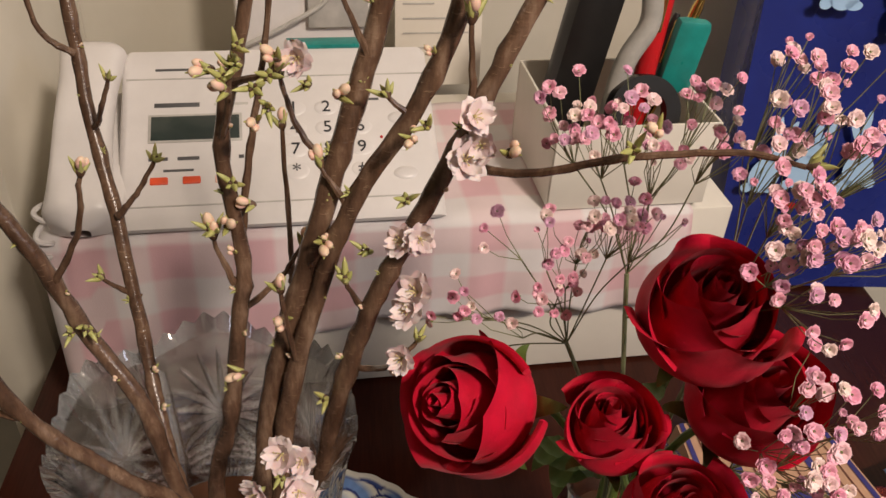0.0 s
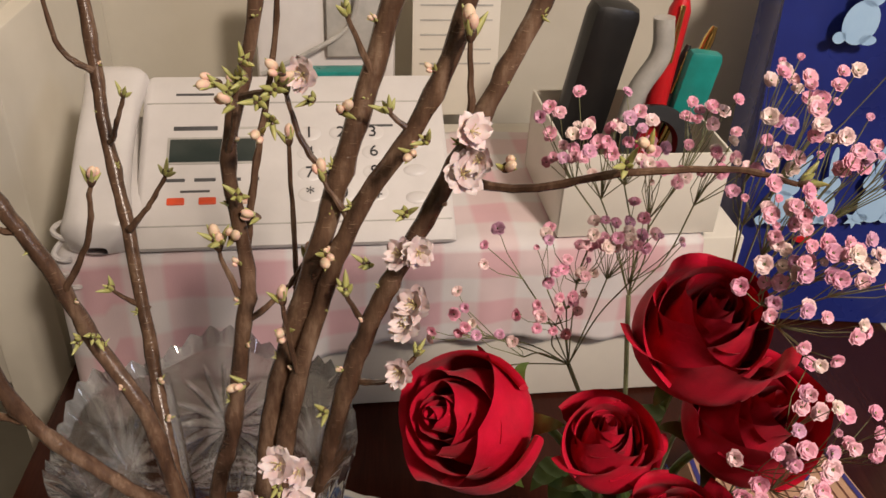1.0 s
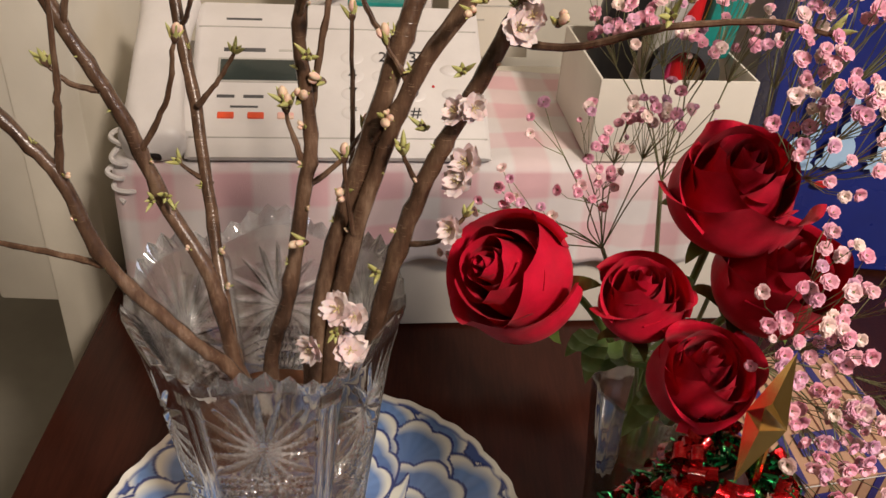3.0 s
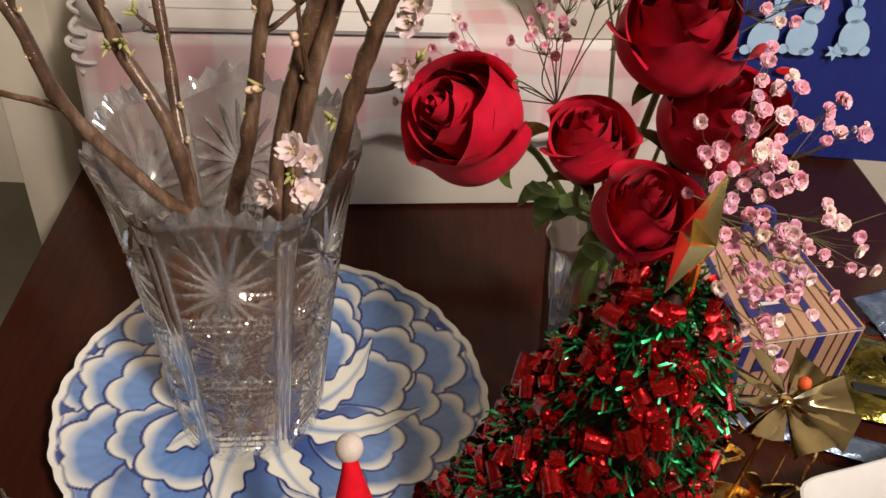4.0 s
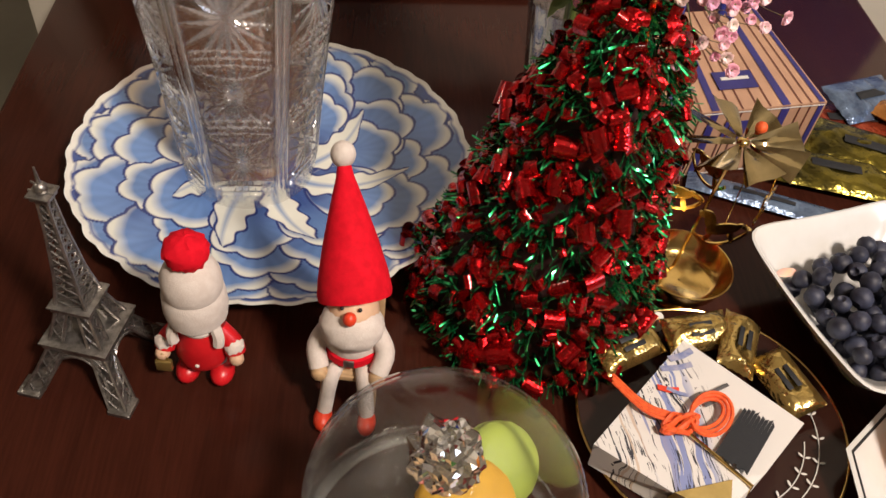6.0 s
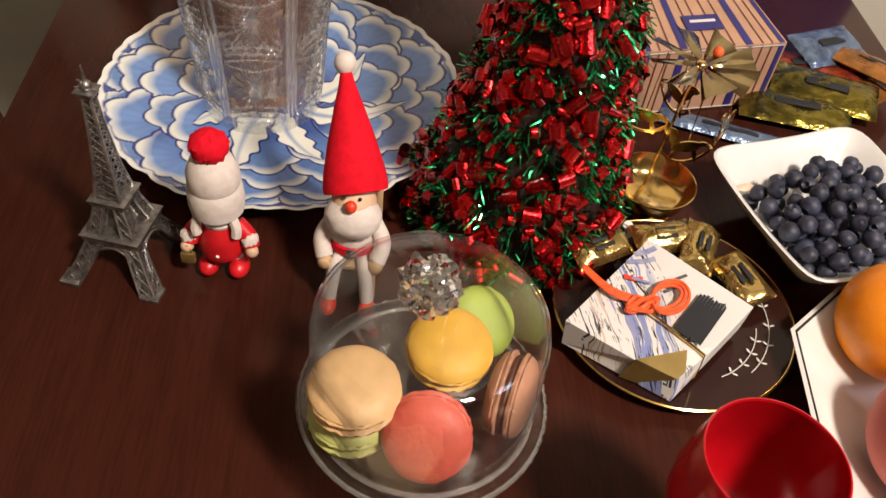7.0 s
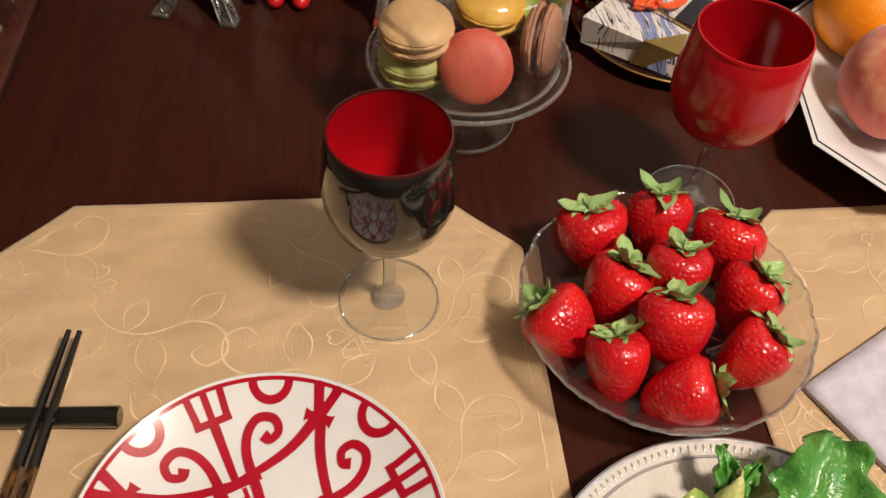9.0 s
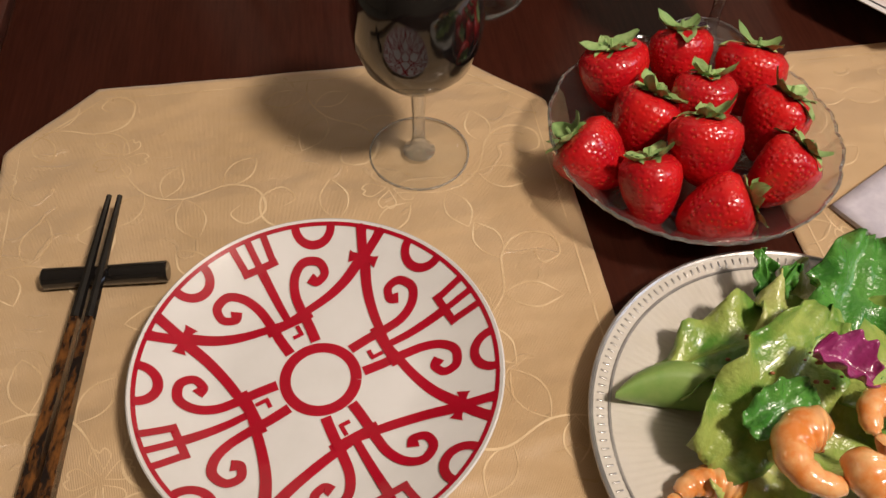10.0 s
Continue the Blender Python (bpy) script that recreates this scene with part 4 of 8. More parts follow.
buds_g, buds_p, cherry = bud_mesh(True), bud_mesh(False), cherry_mesh()
BRANCHES = [
    ("branch leaning far out of the vase", [(-0.004, 0.357, 0.035), (-0.050, 0.360, 0.152), (-0.067, 0.368, 0.218), (-0.091, 0.376, 0.259), (-0.107, 0.375, 0.308), (-0.131, 0.375, 0.355), (-0.165, 0.374, 0.43)], 0.0062, 0.0046,
     [[(-0.099, 0.375, 0.287), (-0.080, 0.372, 0.321), (-0.073, 0.370, 0.349)], [(-0.128, 0.375, 0.350), (-0.119, 0.370, 0.375), (-0.108, 0.368, 0.398)], [(-0.112, 0.375, 0.318), (-0.128, 0.372, 0.322), (-0.137, 0.371, 0.330)]]),
    ("straight slim branch", [(-0.012, 0.352, 0.035), (-0.052, 0.365, 0.147), (-0.065, 0.380, 0.189), (-0.075, 0.400, 0.218), (-0.091, 0.430, 0.289), (-0.106, 0.455, 0.332), (-0.113, 0.470, 0.377), (-0.123, 0.49, 0.46)], 0.0054, 0.0044,
     [[(-0.087, 0.425, 0.292), (-0.076, 0.425, 0.306), (-0.066, 0.430, 0.322)], [(-0.104, 0.452, 0.325), (-0.097, 0.445, 0.335), (-0.086, 0.440, 0.358)], [(-0.110, 0.460, 0.362), (-0.122, 0.455, 0.375), (-0.124, 0.452, 0.41)], [(-0.080, 0.415, 0.248), (-0.095, 0.41, 0.262)]]),
    ("forked branch lying over the rim", [(0.012, 0.358, 0.045), (-0.046, 0.350, 0.160), (-0.068, 0.340, 0.195), (-0.102, 0.329, 0.249), (-0.117, 0.329, 0.295), (-0.138, 0.329, 0.321), (-0.178, 0.328, 0.370)], 0.0056, 0.0040,
     [[(-0.101, 0.329, 0.247), (-0.120, 0.329, 0.250), (-0.154, 0.329, 0.253), (-0.195, 0.325, 0.257)], [(-0.117, 0.329, 0.294), (-0.112, 0.329, 0.325), (-0.109, 0.330, 0.349), (-0.103, 0.330, 0.420)]]),
    ("knotty branch with side shoots", [(-0.010, 0.345, 0.035), (-0.034, 0.360, 0.151), (-0.024, 0.370, 0.211), (-0.017, 0.380, 0.268), (-0.013, 0.385, 0.303), (-0.019, 0.390, 0.357), (-0.010, 0.400, 0.399), (0.002, 0.402, 0.46)], 0.0068, 0.0036,
     [[(-0.014, 0.384, 0.300), (-0.012, 0.390, 0.325), (-0.008, 0.400, 0.359), (-0.001, 0.410, 0.402), (0.004, 0.41, 0.45)], [(-0.018, 0.382, 0.290), (-0.024, 0.380, 0.315)], [(-0.019, 0.390, 0.360), (-0.012, 0.382, 0.378), (-0.008, 0.379, 0.398)], [(-0.012, 0.394, 0.385), (0.006, 0.386, 0.394)], [(-0.018, 0.380, 0.272), (0.000, 0.392, 0.285), (0.010, 0.40, 0.30)]]),
    ("thick upright branch", [(-0.016, 0.350, 0.040), (-0.009, 0.360, 0.159), (-0.002, 0.375, 0.232), (0.019, 0.385, 0.312), (0.030, 0.395, 0.354), (0.044, 0.410, 0.405), (0.06, 0.42, 0.47)], 0.0078, 0.0062,
     [[(0.028, 0.393, 0.345), (0.012, 0.398, 0.365), (0.006, 0.40, 0.385)], [(0.042, 0.405, 0.395), (0.032, 0.402, 0.42)], [(0.002, 0.41, 0.27), (0.003, 0.410, 0.290), (0.000, 0.420, 0.350)]]),
    ("branch with a side fork", [(-0.006, 0.362, 0.040), (0.000, 0.360, 0.160), (0.008, 0.370, 0.234), (0.023, 0.380, 0.295), (0.039, 0.385, 0.340), (0.069, 0.395, 0.393), (0.085, 0.40, 0.45)], 0.0066, 0.0052,
     [[(0.036, 0.384, 0.335), (0.024, 0.386, 0.352)], [(0.018, 0.377, 0.275), (0.012, 0.37, 0.255), (0.008, 0.365, 0.30)], [(0.062, 0.392, 0.375), (0.052, 0.39, 0.385)]]),
    ("branch with white blossom and a long side shoot", [(-0.012, 0.360, 0.040), (0.017, 0.365, 0.157), (0.033, 0.370, 0.240), (0.048, 0.372, 0.293), (0.061, 0.375, 0.325), (0.081, 0.380, 0.370), (0.100, 0.390, 0.415), (0.12, 0.40, 0.46)], 0.0072, 0.0050,
     [[(0.079, 0.380, 0.363), (0.109, 0.370, 0.367), (0.145, 0.360, 0.383), (0.184, 0.355, 0.391), (0.205, 0.350, 0.390)], [(0.036, 0.371, 0.252), (0.056, 0.364, 0.262), (0.068, 0.368, 0.275)], [(0.086, 0.382, 0.38), (0.083, 0.385, 0.42)], [(0.045, 0.372, 0.285), (0.036, 0.37, 0.305)]]),
]
tips = []
branch_obs = []
for lb, pts, r0, r1, shoots in BRANCHES:
    b = thing("cherry_branch", "brown cherry " + lb, "branch", group="branches in the vase")
    g = Geo()
    branch_geo(g, pts, r0 * 0.72, r1 * 0.74)
    part("wood", g, M["bark"], b)
    for s in shoots:
        g = Geo()
        sp = branch_geo(g, s, 0.0018 if len(s) < 4 else 0.0021, 0.0010, 7)
        part("shoot", g, M["bark"], b)
        tips.append((sp[-1], (sp[-1] - sp[-2]), b))
    branch_obs.append(b)
for p, d, b in tips:
    part("bud", buds_g if rng.random() < 0.5 else buds_p, None, b, "", aim(p, d + Vector((0, 0, 0.002)), rng.uniform(0, 6), rng.uniform(0.7, 1.1)))
for b, (lb, pts, r0, r1, shoots) in zip(branch_obs, BRANCHES):
    sp = smooth_path(pts, 7)
    for i in range(16, len(sp) - 2, 4):
        d = Vector((rng.choice((-1, 1)) * rng.uniform(0.5, 1), -0.4, rng.uniform(0.5, 1.2))).normalized()
        part("bud", buds_g if rng.random() < 0.6 else buds_p, None, b, "", aim(sp[i] + d * r0 * 0.5, d, rng.uniform(0, 6), rng.uniform(0.28, 0.52)))
for x, y, z, kind, bi in ((0.014, 0.398, 0.396, 2, 4), (0.020, 0.392, 0.388, 0, 4), (0.029, 0.398, 0.380, 1, 4), (0.086, 0.368, 0.391, 2, 6), (0.090, 0.366, 0.380, 2, 6), (0.084, 0.364, 0.374, 2, 6), (0.068, 0.364, 0.336, 2, 6), (0.061, 0.366, 0.332, 2, 6), (0.068, 0.366, 0.306, 2, 6), (0.065, 0.362, 0.298, 2, 6),
                          (0.063, 0.358, 0.274, 2, 6), (0.014, 0.325, 0.242, 2, 5), (0.002, 0.323, 0.217, 2, 5), (0.020, 0.325, 0.217, 2, 5), (0.022, 0.326, 0.238, 2, 5), (0.012, 0.327, 0.226, 0, 5), (0.069, 0.375, 0.381, 0, 6), (0.064, 0.374, 0.376, 1, 6), (0.100, 0.365, 0.377, 1, 6), (0.152, 0.355, 0.396, 1, 6),
                          (0.145, 0.356, 0.388, 0, 6), (-0.088, 0.372, 0.265, 0, 0), (-0.094, 0.371, 0.262, 0, 0), (-0.022, 0.380, 0.320, 0, 3), (-0.017, 0.38, 0.322, 1, 3), (0.024, 0.380, 0.319, 1, 4), (0.045, 0.380, 0.315, 0, 5), (0.005, 0.375, 0.277, 1, 4), (-0.010, 0.362, 0.253, 1, 3), (0.027, 0.365, 0.237, 0, 6), (0.062, 0.370, 0.350, 0, 6),
                          (-0.014, 0.378, 0.398, 1, 3), (-0.003, 0.378, 0.400, 0, 3), (0.007, 0.380, 0.396, 0, 3), (-0.008, 0.376, 0.390, 1, 3), (0.002, 0.374, 0.380, 1, 3), (-0.010, 0.377, 0.394, 0, 3), (0.001, 0.377, 0.392, 0, 3), (0.012, 0.377, 0.404, 1, 3), (-0.004, 0.376, 0.408, 0, 3), (0.006, 0.375, 0.386, 0, 3), (-0.006, 0.388, 0.330, 1, 3), (-0.012, 0.38, 0.345, 0, 3)):
    me = (buds_g, buds_p, cherry)[kind]
    d = Vector((rng.uniform(-0.7, 0.5), -0.7, rng.uniform(0.1, 0.9)))
    part(("bud", "bud", "blossom")[kind], me, None, branch_obs[bi], "", aim((x, y, z), d, rng.uniform(0, 6), rng.uniform(0.55, 0.76) if kind == 2 else rng.uniform(0.75, 1.0)))

# ---- small crystal vase with roses ----
RV = at(0.190, 0.408, 0.0)
rvase = thing("rose_vase", "small ribbed crystal vase holding the roses", "vase", RV)


def rv_wave(a, r, z):
    return (r * (1 + 0.05 * abs(math.sin(a * 7 + z * 30))), z)


part("body", Geo().lathe([(0.001, 0.0), (0.026, 0.0), (0.028, 0.004), (0.024, 0.02), (0.026, 0.05), (0.031, 0.10), (0.036, 0.150), (0.0345, 0.151), (0.029, 0.10), (0.022, 0.05), (0.020, 0.02), (0.001, 0.016)], 112, None, 0, rv_wave), M["crystal"], rvase)
part("water", Geo().lathe([(0.001, 0.018), (0.0185, 0.022), (0.0205, 0.05), (0.0265, 0.10), (0.001, 0.10)], 32), M["water"], rvase)


def rose_petals(R, seed):
    """Meshes of a rose's petals: a tight spiral heart in an egg-shaped cup whose rims roll back to blunt points."""
    rg = random.Random(seed)
    out = []
    n = 14
    for i in range(n):
        t = i / (n - 1)
        ri = R * (0.08 + 0.72 * t ** 1.05)
        top = R * (0.68 - 0.26 * t) * rg.uniform(0.96, 1.05)
        low = -R * (0.30 + 0.62 * t ** 0.5)
        width = math.pi * (1.55 - 0.62 * t)
        a0 = i * 2.399 + rg.uniform(-0.3, 0.3)
        close = 0.34 * (1 - t) ** 0.7 + 0.20
        roll = R * (0.03 + 0.21 * t ** 1.3) * rg.uniform(0.7, 1.3)
        wob, tip = rg.uniform(0, 6), rg.uniform(0.03, 0.15)

        def fn(u, v, ri=ri, top=top, low=low, width=width, a0=a0, close=close, roll=roll, wob=wob, tip=tip, t=t):
            s = (u - 0.5) * 2
            a = a0 + s * width / 2 * (0.30 + 0.70 * math.sin(min(1.0, v * 1.35) * math.pi / 2))
            h = v * (1 - 0.17 * (0.3 + 0.7 * t) * abs(s) ** 2.2 + tip * t * math.exp(-(s / 0.28) ** 2)) + 0.010 * math.sin(5 * s + wob) * v
            r = ri * (0.26 + 0.74 * math.sin(min(1, h * 1.5) * math.pi / 2)) * (1 - close * max(0, h - 0.5) / 0.5)
            r *= 1 + 0.055 * s + 0.015 * math.sin(4 * s + wob) * v
            z = low + (top - low) * h
            over = max(0, v - 0.70) / 0.30
            side = 0.22 + 0.78 * min(1, abs(s) * 1.3)
            r += roll * over ** 1.5 * side
            z -= roll * 0.80 * over ** 2.2 * side
            return (r * math.cos(a), r * math.sin(a), z)
        out.append(Geo().grid(fn, 22, 18).mesh("petal", M["rose"], 80))
    return out


def rose(p, d, R, seed, label):
    ob = thing("rose", label, "rose", group="roses in the small vase")
    base = aim(p, d, seed * 1.3)
    for me in rose_petals(R, seed):
        part("petal", me, None, ob, "", base)
    dv = Vector(d).normalized()
    foot = Vector((0.190 + random.Random(seed).uniform(-0.010, 0.010), 0.408 + random.Random(seed + 9).uniform(-0.010, 0.010), 0.022))
    neck = Vector(p) - dv * R * 0.88
    mouth = Vector((foot.x, foot.y, 0.15))
    part("stem", Geo().tube(smooth_path([neck, neck - dv * R * 0.7, mouth.lerp(neck, 0.35), mouth, foot], 5), 0.0022, 8), M["stem"], ob)
    cal = Geo()
    for i in range(5):
        a = 2 * math.pi * i / 5 + seed

        def fn(u, v, a=a):
            s = (u - 0.5) * 2
            r = R * (0.10 + 0.62 * math.sin(v * 1.4))
            z = -R * 0.88 + R * 0.55 * v - R * 0.45 * v ** 3
            w = R * 0.16 * (1 - v) ** 0.7
            return (r * math.cos(a) - s * w * math.sin(a), r * math.sin(a) + s * w * math.cos(a), z)
        cal.grid(fn, 2, 7)
    cal.ball(R * 0.22, Matrix.Translation((0, 0, -R * 0.86)), 0, 12, 8)
    part("calyx", cal, M["stem"], ob, "", base)
    return ob, neck, mouth


def leaf_geo(L, W, fold=0.25, droop=0.3):
    def fn(u, v):
        s = (u - 0.5) * 2
        w = W * math.sin(math.pi * v ** 0.8) ** 0.8 * (1 + 0.05 * abs(math.sin(v * 40)))
        return (s * w, L * v, abs(s) * w * fold - droop * L * v * v + 0.0008 * math.sin(v * 24))
    return Geo().grid(fn, 6, 12)


for p, d, R, seed, lb, leaves in (
        ((0.1915, 0.362, 0.313), (-0.02, -0.42, 0.90), 0.0420, 4, "wide open deep red rose, the topmost", 1),
        ((0.2160, 0.350, 0.274), (0.20, -0.40, 0.88), 0.0400, 5, "open deep red rose below the topmost", 1),
        ((0.0950, 0.350, 0.257), (-0.60, -0.56, 0.57), 0.0435, 9, "large deep red rose reaching out sideways", 2),
        ((0.1565, 0.342, 0.258), (-0.06, -0.22, 0.96), 0.0295, 11, "smaller half-open deep red rose", 2),
        ((0.1840, 0.309, 0.244), (0.06, -0.34, 0.92), 0.0330, 14, "deep red rose low at the front", 2)):
    ob, neck, mouth = rose(p, d, R, seed, lb)
    rl = random.Random(seed)
    for i in range(leaves):
        q = neck.lerp(mouth, rl.uniform(0.15, 0.7))
        dirv = Vector((rl.uniform(-1, -0.1), rl.uniform(-0.9, 0.0), rl.uniform(-0.3, 0.3)))
        rot = dirv.normalized().to_track_quat("Y", "Z").to_matrix().to_4x4()
        part("leaf", leaf_geo(rl.uniform(0.026, 0.036), 0.0065), M["leaf"], ob, "", Matrix.Translation(q) @ rot)

# ---- pink gypsophila ----


def gyp_mesh(seed):
    rg = random.Random(seed)
    g = Geo()
    for i in range(19):
        a = 2.399 * i
        t = i / 18
        L, up = 0.0046 * (0.45 + 0.55 * t), 1.6 - 1.45 * t

        def fn(u, v, a=a, L=L, up=up):
            s = (u - 0.5) * 2
            w = 0.0023 * math.sin(math.pi * min(1, 0.15 + 0.66 * v)) ** 0.7
            r = L * v
            return (r * math.cos(a) - s * w * math.sin(a), r * math.sin(a) + s * w * math.cos(a), r * up * 0.7 + 0.0005 * math.sin(7 * s + a))
        g.grid(fn, 2, 3)
    g.lathe([(0.0002, -0.0035), (0.0012, -0.002), (0.0014, 0.0), (0.0004, 0.001)], 6, None, 1)
    return g.mesh("blossom", [M["gyp"], M["stem"]], 70)


gyps = [gyp_mesh(s) for s in (1, 2, 3)]
CLUSTERS = [
    ("spray of pink gypsophila rising behind the roses", (0.186, 0.420, 0.15), [(0.121, 0.420, 0.371, 10), (0.138, 0.410, 0.368, 12), (0.153, 0.420, 0.374, 10), (0.169, 0.400, 0.362, 9), (0.188, 0.420, 0.382, 9), (0.195, 0.400, 0.375, 8)]),
    ("low spray of pink gypsophila beside the roses", (0.180, 0.412, 0.15), [(0.141, 0.410, 0.318, 10), (0.161, 0.410, 0.324, 10), (0.174, 0.400, 0.329, 6), (0.130, 0.400, 0.288, 8), (0.137, 0.410, 0.295, 6), (0.103, 0.400, 0.325, 2), (0.121, 0.400, 0.317, 2), (0.081, 0.400, 0.272, 3), (0.090, 0.400, 0.270, 4), (0.051, 0.380, 0.245, 2), (0.110, 0.390, 0.264, 2)]),
    ("tall spray of pink gypsophila in front of the blue bag", (0.202, 0.410, 0.15), [(0.196, 0.380, 0.410, 8), (0.206, 0.360, 0.419, 10), (0.195, 0.360, 0.393, 7), (0.203, 0.340, 0.387, 10), (0.209, 0.330, 0.374, 12), (0.207, 0.330, 0.361, 8), (0.215, 0.320, 0.355, 8), (0.218, 0.345, 0.40, 8), (0.240, 0.36, 0.40, 8), (0.235, 0.345, 0.37, 6), (0.255, 0.36, 0.35, 6)]),
    ("hanging spray of pink gypsophila at the front", (0.204, 0.402, 0.15), [(0.214, 0.305, 0.295, 5), (0.229, 0.320, 0.312, 6), (0.223, 0.300, 0.287, 8), (0.226, 0.292, 0.284, 9), (0.213, 0.285, 0.276, 9), (0.237, 0.280, 0.265, 9), (0.219, 0.280, 0.256, 9), (0.243, 0.280, 0.250, 8), (0.235, 0.272, 0.242, 8), (0.245, 0.270, 0.222, 6), (0.235, 0.256, 0.214, 5), (0.268, 0.330, 0.285, 5), (0.286, 0.300, 0.246, 5), (0.273, 0.310, 0.253, 5), (0.262, 0.290, 0.232, 6), (0.25, 0.32, 0.30, 5)]),
]
for lb, foot, cl in CLUSTERS:
    big = 0.98 if lb.startswith("hanging") else 0.86
    sp = thing("gypsophila_spray", lb, "flowers", group="gypsophila sprays")
    st = Geo()
    foot = Vector(foot)
    hub = foot.copy()
    mean = Vector((0, 0, 0))
    for x, y, z, n in cl:
        mean += Vector((x, y, z)) / len(cl)
    fork = foot.lerp(mean, 0.55) + Vector((0, 0.02, 0.0))
    st.tube(smooth_path([Vector((foot.x, foot.y, 0.03)), foot, fork], 5), [0.0013] * 11, 6)
    part("stem", st, M["gypstem"], sp)
    for x, y, z, n in cl:
        c = Vector((x, y, z))
        st = Geo()
        node = c.lerp(fork, 0.28) + Vector((0, 0.006, -0.006))
        st.tube(smooth_path([fork, fork.lerp(node, 0.5) + Vector((rng.uniform(-0.006, 0.006), 0.004, rng.uniform(-0.006, 0.004))), node], 4), [0.00042] * 9, 5)
        for i in range(round(n * 1.35)):
            q = c + Vector((rng.gauss(0, 0.0080), rng.gauss(0, 0.008), rng.gauss(0, 0.0072)))
            st.tube([node, node.lerp(q, 0.6) + Vector((rng.uniform(-0.003, 0.003), 0, -0.002)), q], [0.0003, 0.00022, 0.00022], 4)
            dv = (q - node).normalized() + Vector((rng.uniform(-0.5, 0.5), -0.7, rng.uniform(-0.2, 0.5)))
            part("blossom", gyps[rng.randrange(3)], None, sp, "", aim(q, dv, rng.uniform(0, 6), big * (rng.uniform(0.62, 0.92) if rng.random() < 0.85 else 0.40)))
        part("twig", st, M["gypstem"], sp)

# ---- materials of the small things ----
M["foilred"] = mat("red_foil", (0.70, 0.010, 0.014), (0.40, 0.003, 0.006), 0.14, metal=0.92, coat=0.6, scale=90, bscale=260, bstr=0.9, bdist=0.0012, rand=0.5)
M["foilgreen"] = mat("green_tinsel", (0.02, 0.42, 0.13), (0.004, 0.15, 0.04), 0.22, metal=0.85, coat=1.0, scale=120, bstr=0)
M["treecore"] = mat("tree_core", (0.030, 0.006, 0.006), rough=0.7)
M["gunmetal"] = mat("antiqued_pewter", (0.42, 0.40, 0.38), (0.20, 0.19, 0.18), 0.30, metal=0.9, scale=160, bscale=900, bstr=0.5)
M["felt"] = mat("red_felt", (0.66, 0.006, 0.020), (0.52, 0.004, 0.014), 0.9, scale=140, bscale=1200, bstr=0.3, spec=0.15)
M["white_felt"] = mat("white_fleece", (0.64, 0.58, 0.53), (0.57, 0.50, 0.45), 0.95, scale=150, bscale=900, bstr=0.7, sheen=0.1)
M["skin"] = mat("pale_wood_face", (0.70, 0.46, 0.30), rough=0.6)
M["nose"] = mat("orange_red_bead", (0.75, 0.055, 0.020), rough=0.4)
M["lightwood"] = mat("pale_wood", (0.55, 0.36, 0.19), rough=0.6, scale=60, stretch=(1, 8, 1))
M["chocoplate"] = mat("black_brown_glaze", (0.026, 0.009, 0.006), (0.018, 0.006, 0.005), 0.12, scale=20, coat=0.0, spec=0.25, bstr=0.03)
M["goldfoil"] = mat("gold_wrapper", (0.70, 0.52, 0.20), (0.50, 0.36, 0.12), 0.20, metal=0.95, scale=50, bscale=75, bstr=0.7, bdist=0.003)
M["olivefoil"] = mat("olive_gold_wrapper", (0.26, 0.21, 0.035), (0.05, 0.042, 0.012), 0.20, metal=0.9, scale=40, bscale=60, bstr=0.8, bdist=0.003)
M["redfoil"] = mat("copper_red_wrapper", (0.42, 0.075, 0.03), (0.20, 0.03, 0.02), 0.25, metal=0.7, scale=70, bscale=140, bstr=0.8, bdist=0.002)
M["bluefoil"] = mat("slate_blue_wrapper", (0.17, 0.24, 0.36), (0.07, 0.10, 0.17), 0.25, metal=0.5, scale=70, bscale=140, bstr=0.8, bdist=0.002)
M["orangefoil"] = mat("brown_orange_wrapper", (0.48, 0.20, 0.045), (0.22, 0.09, 0.02), 0.25, metal=0.6, scale=60, bscale=140, bstr=0.8, bdist=0.002)
M["tan"] = mat("tan_board", (0.44, 0.26, 0.165), (0.38, 0.22, 0.14), 0.6, scale=40)
M["navy"] = mat("navy_print", (0.030, 0.026, 0.16), rough=0.45)
M["brown"] = mat("brown_print", (0.15, 0.05, 0.035), rough=0.5)
M["paper"] = mat("white_gift_paper", (0.62, 0.60, 0.57), (0.57, 0.55, 0.52), 0.5, scale=30, bstr=0.1)
M["ink"] = mat("black_ink", (0.012, 0.014, 0.018), rough=0.6)
M["inkblue"] = mat("blue_grey_ink", (0.16, 0.20, 0.38), (0.34, 0.34, 0.44), 0.6, scale=220)


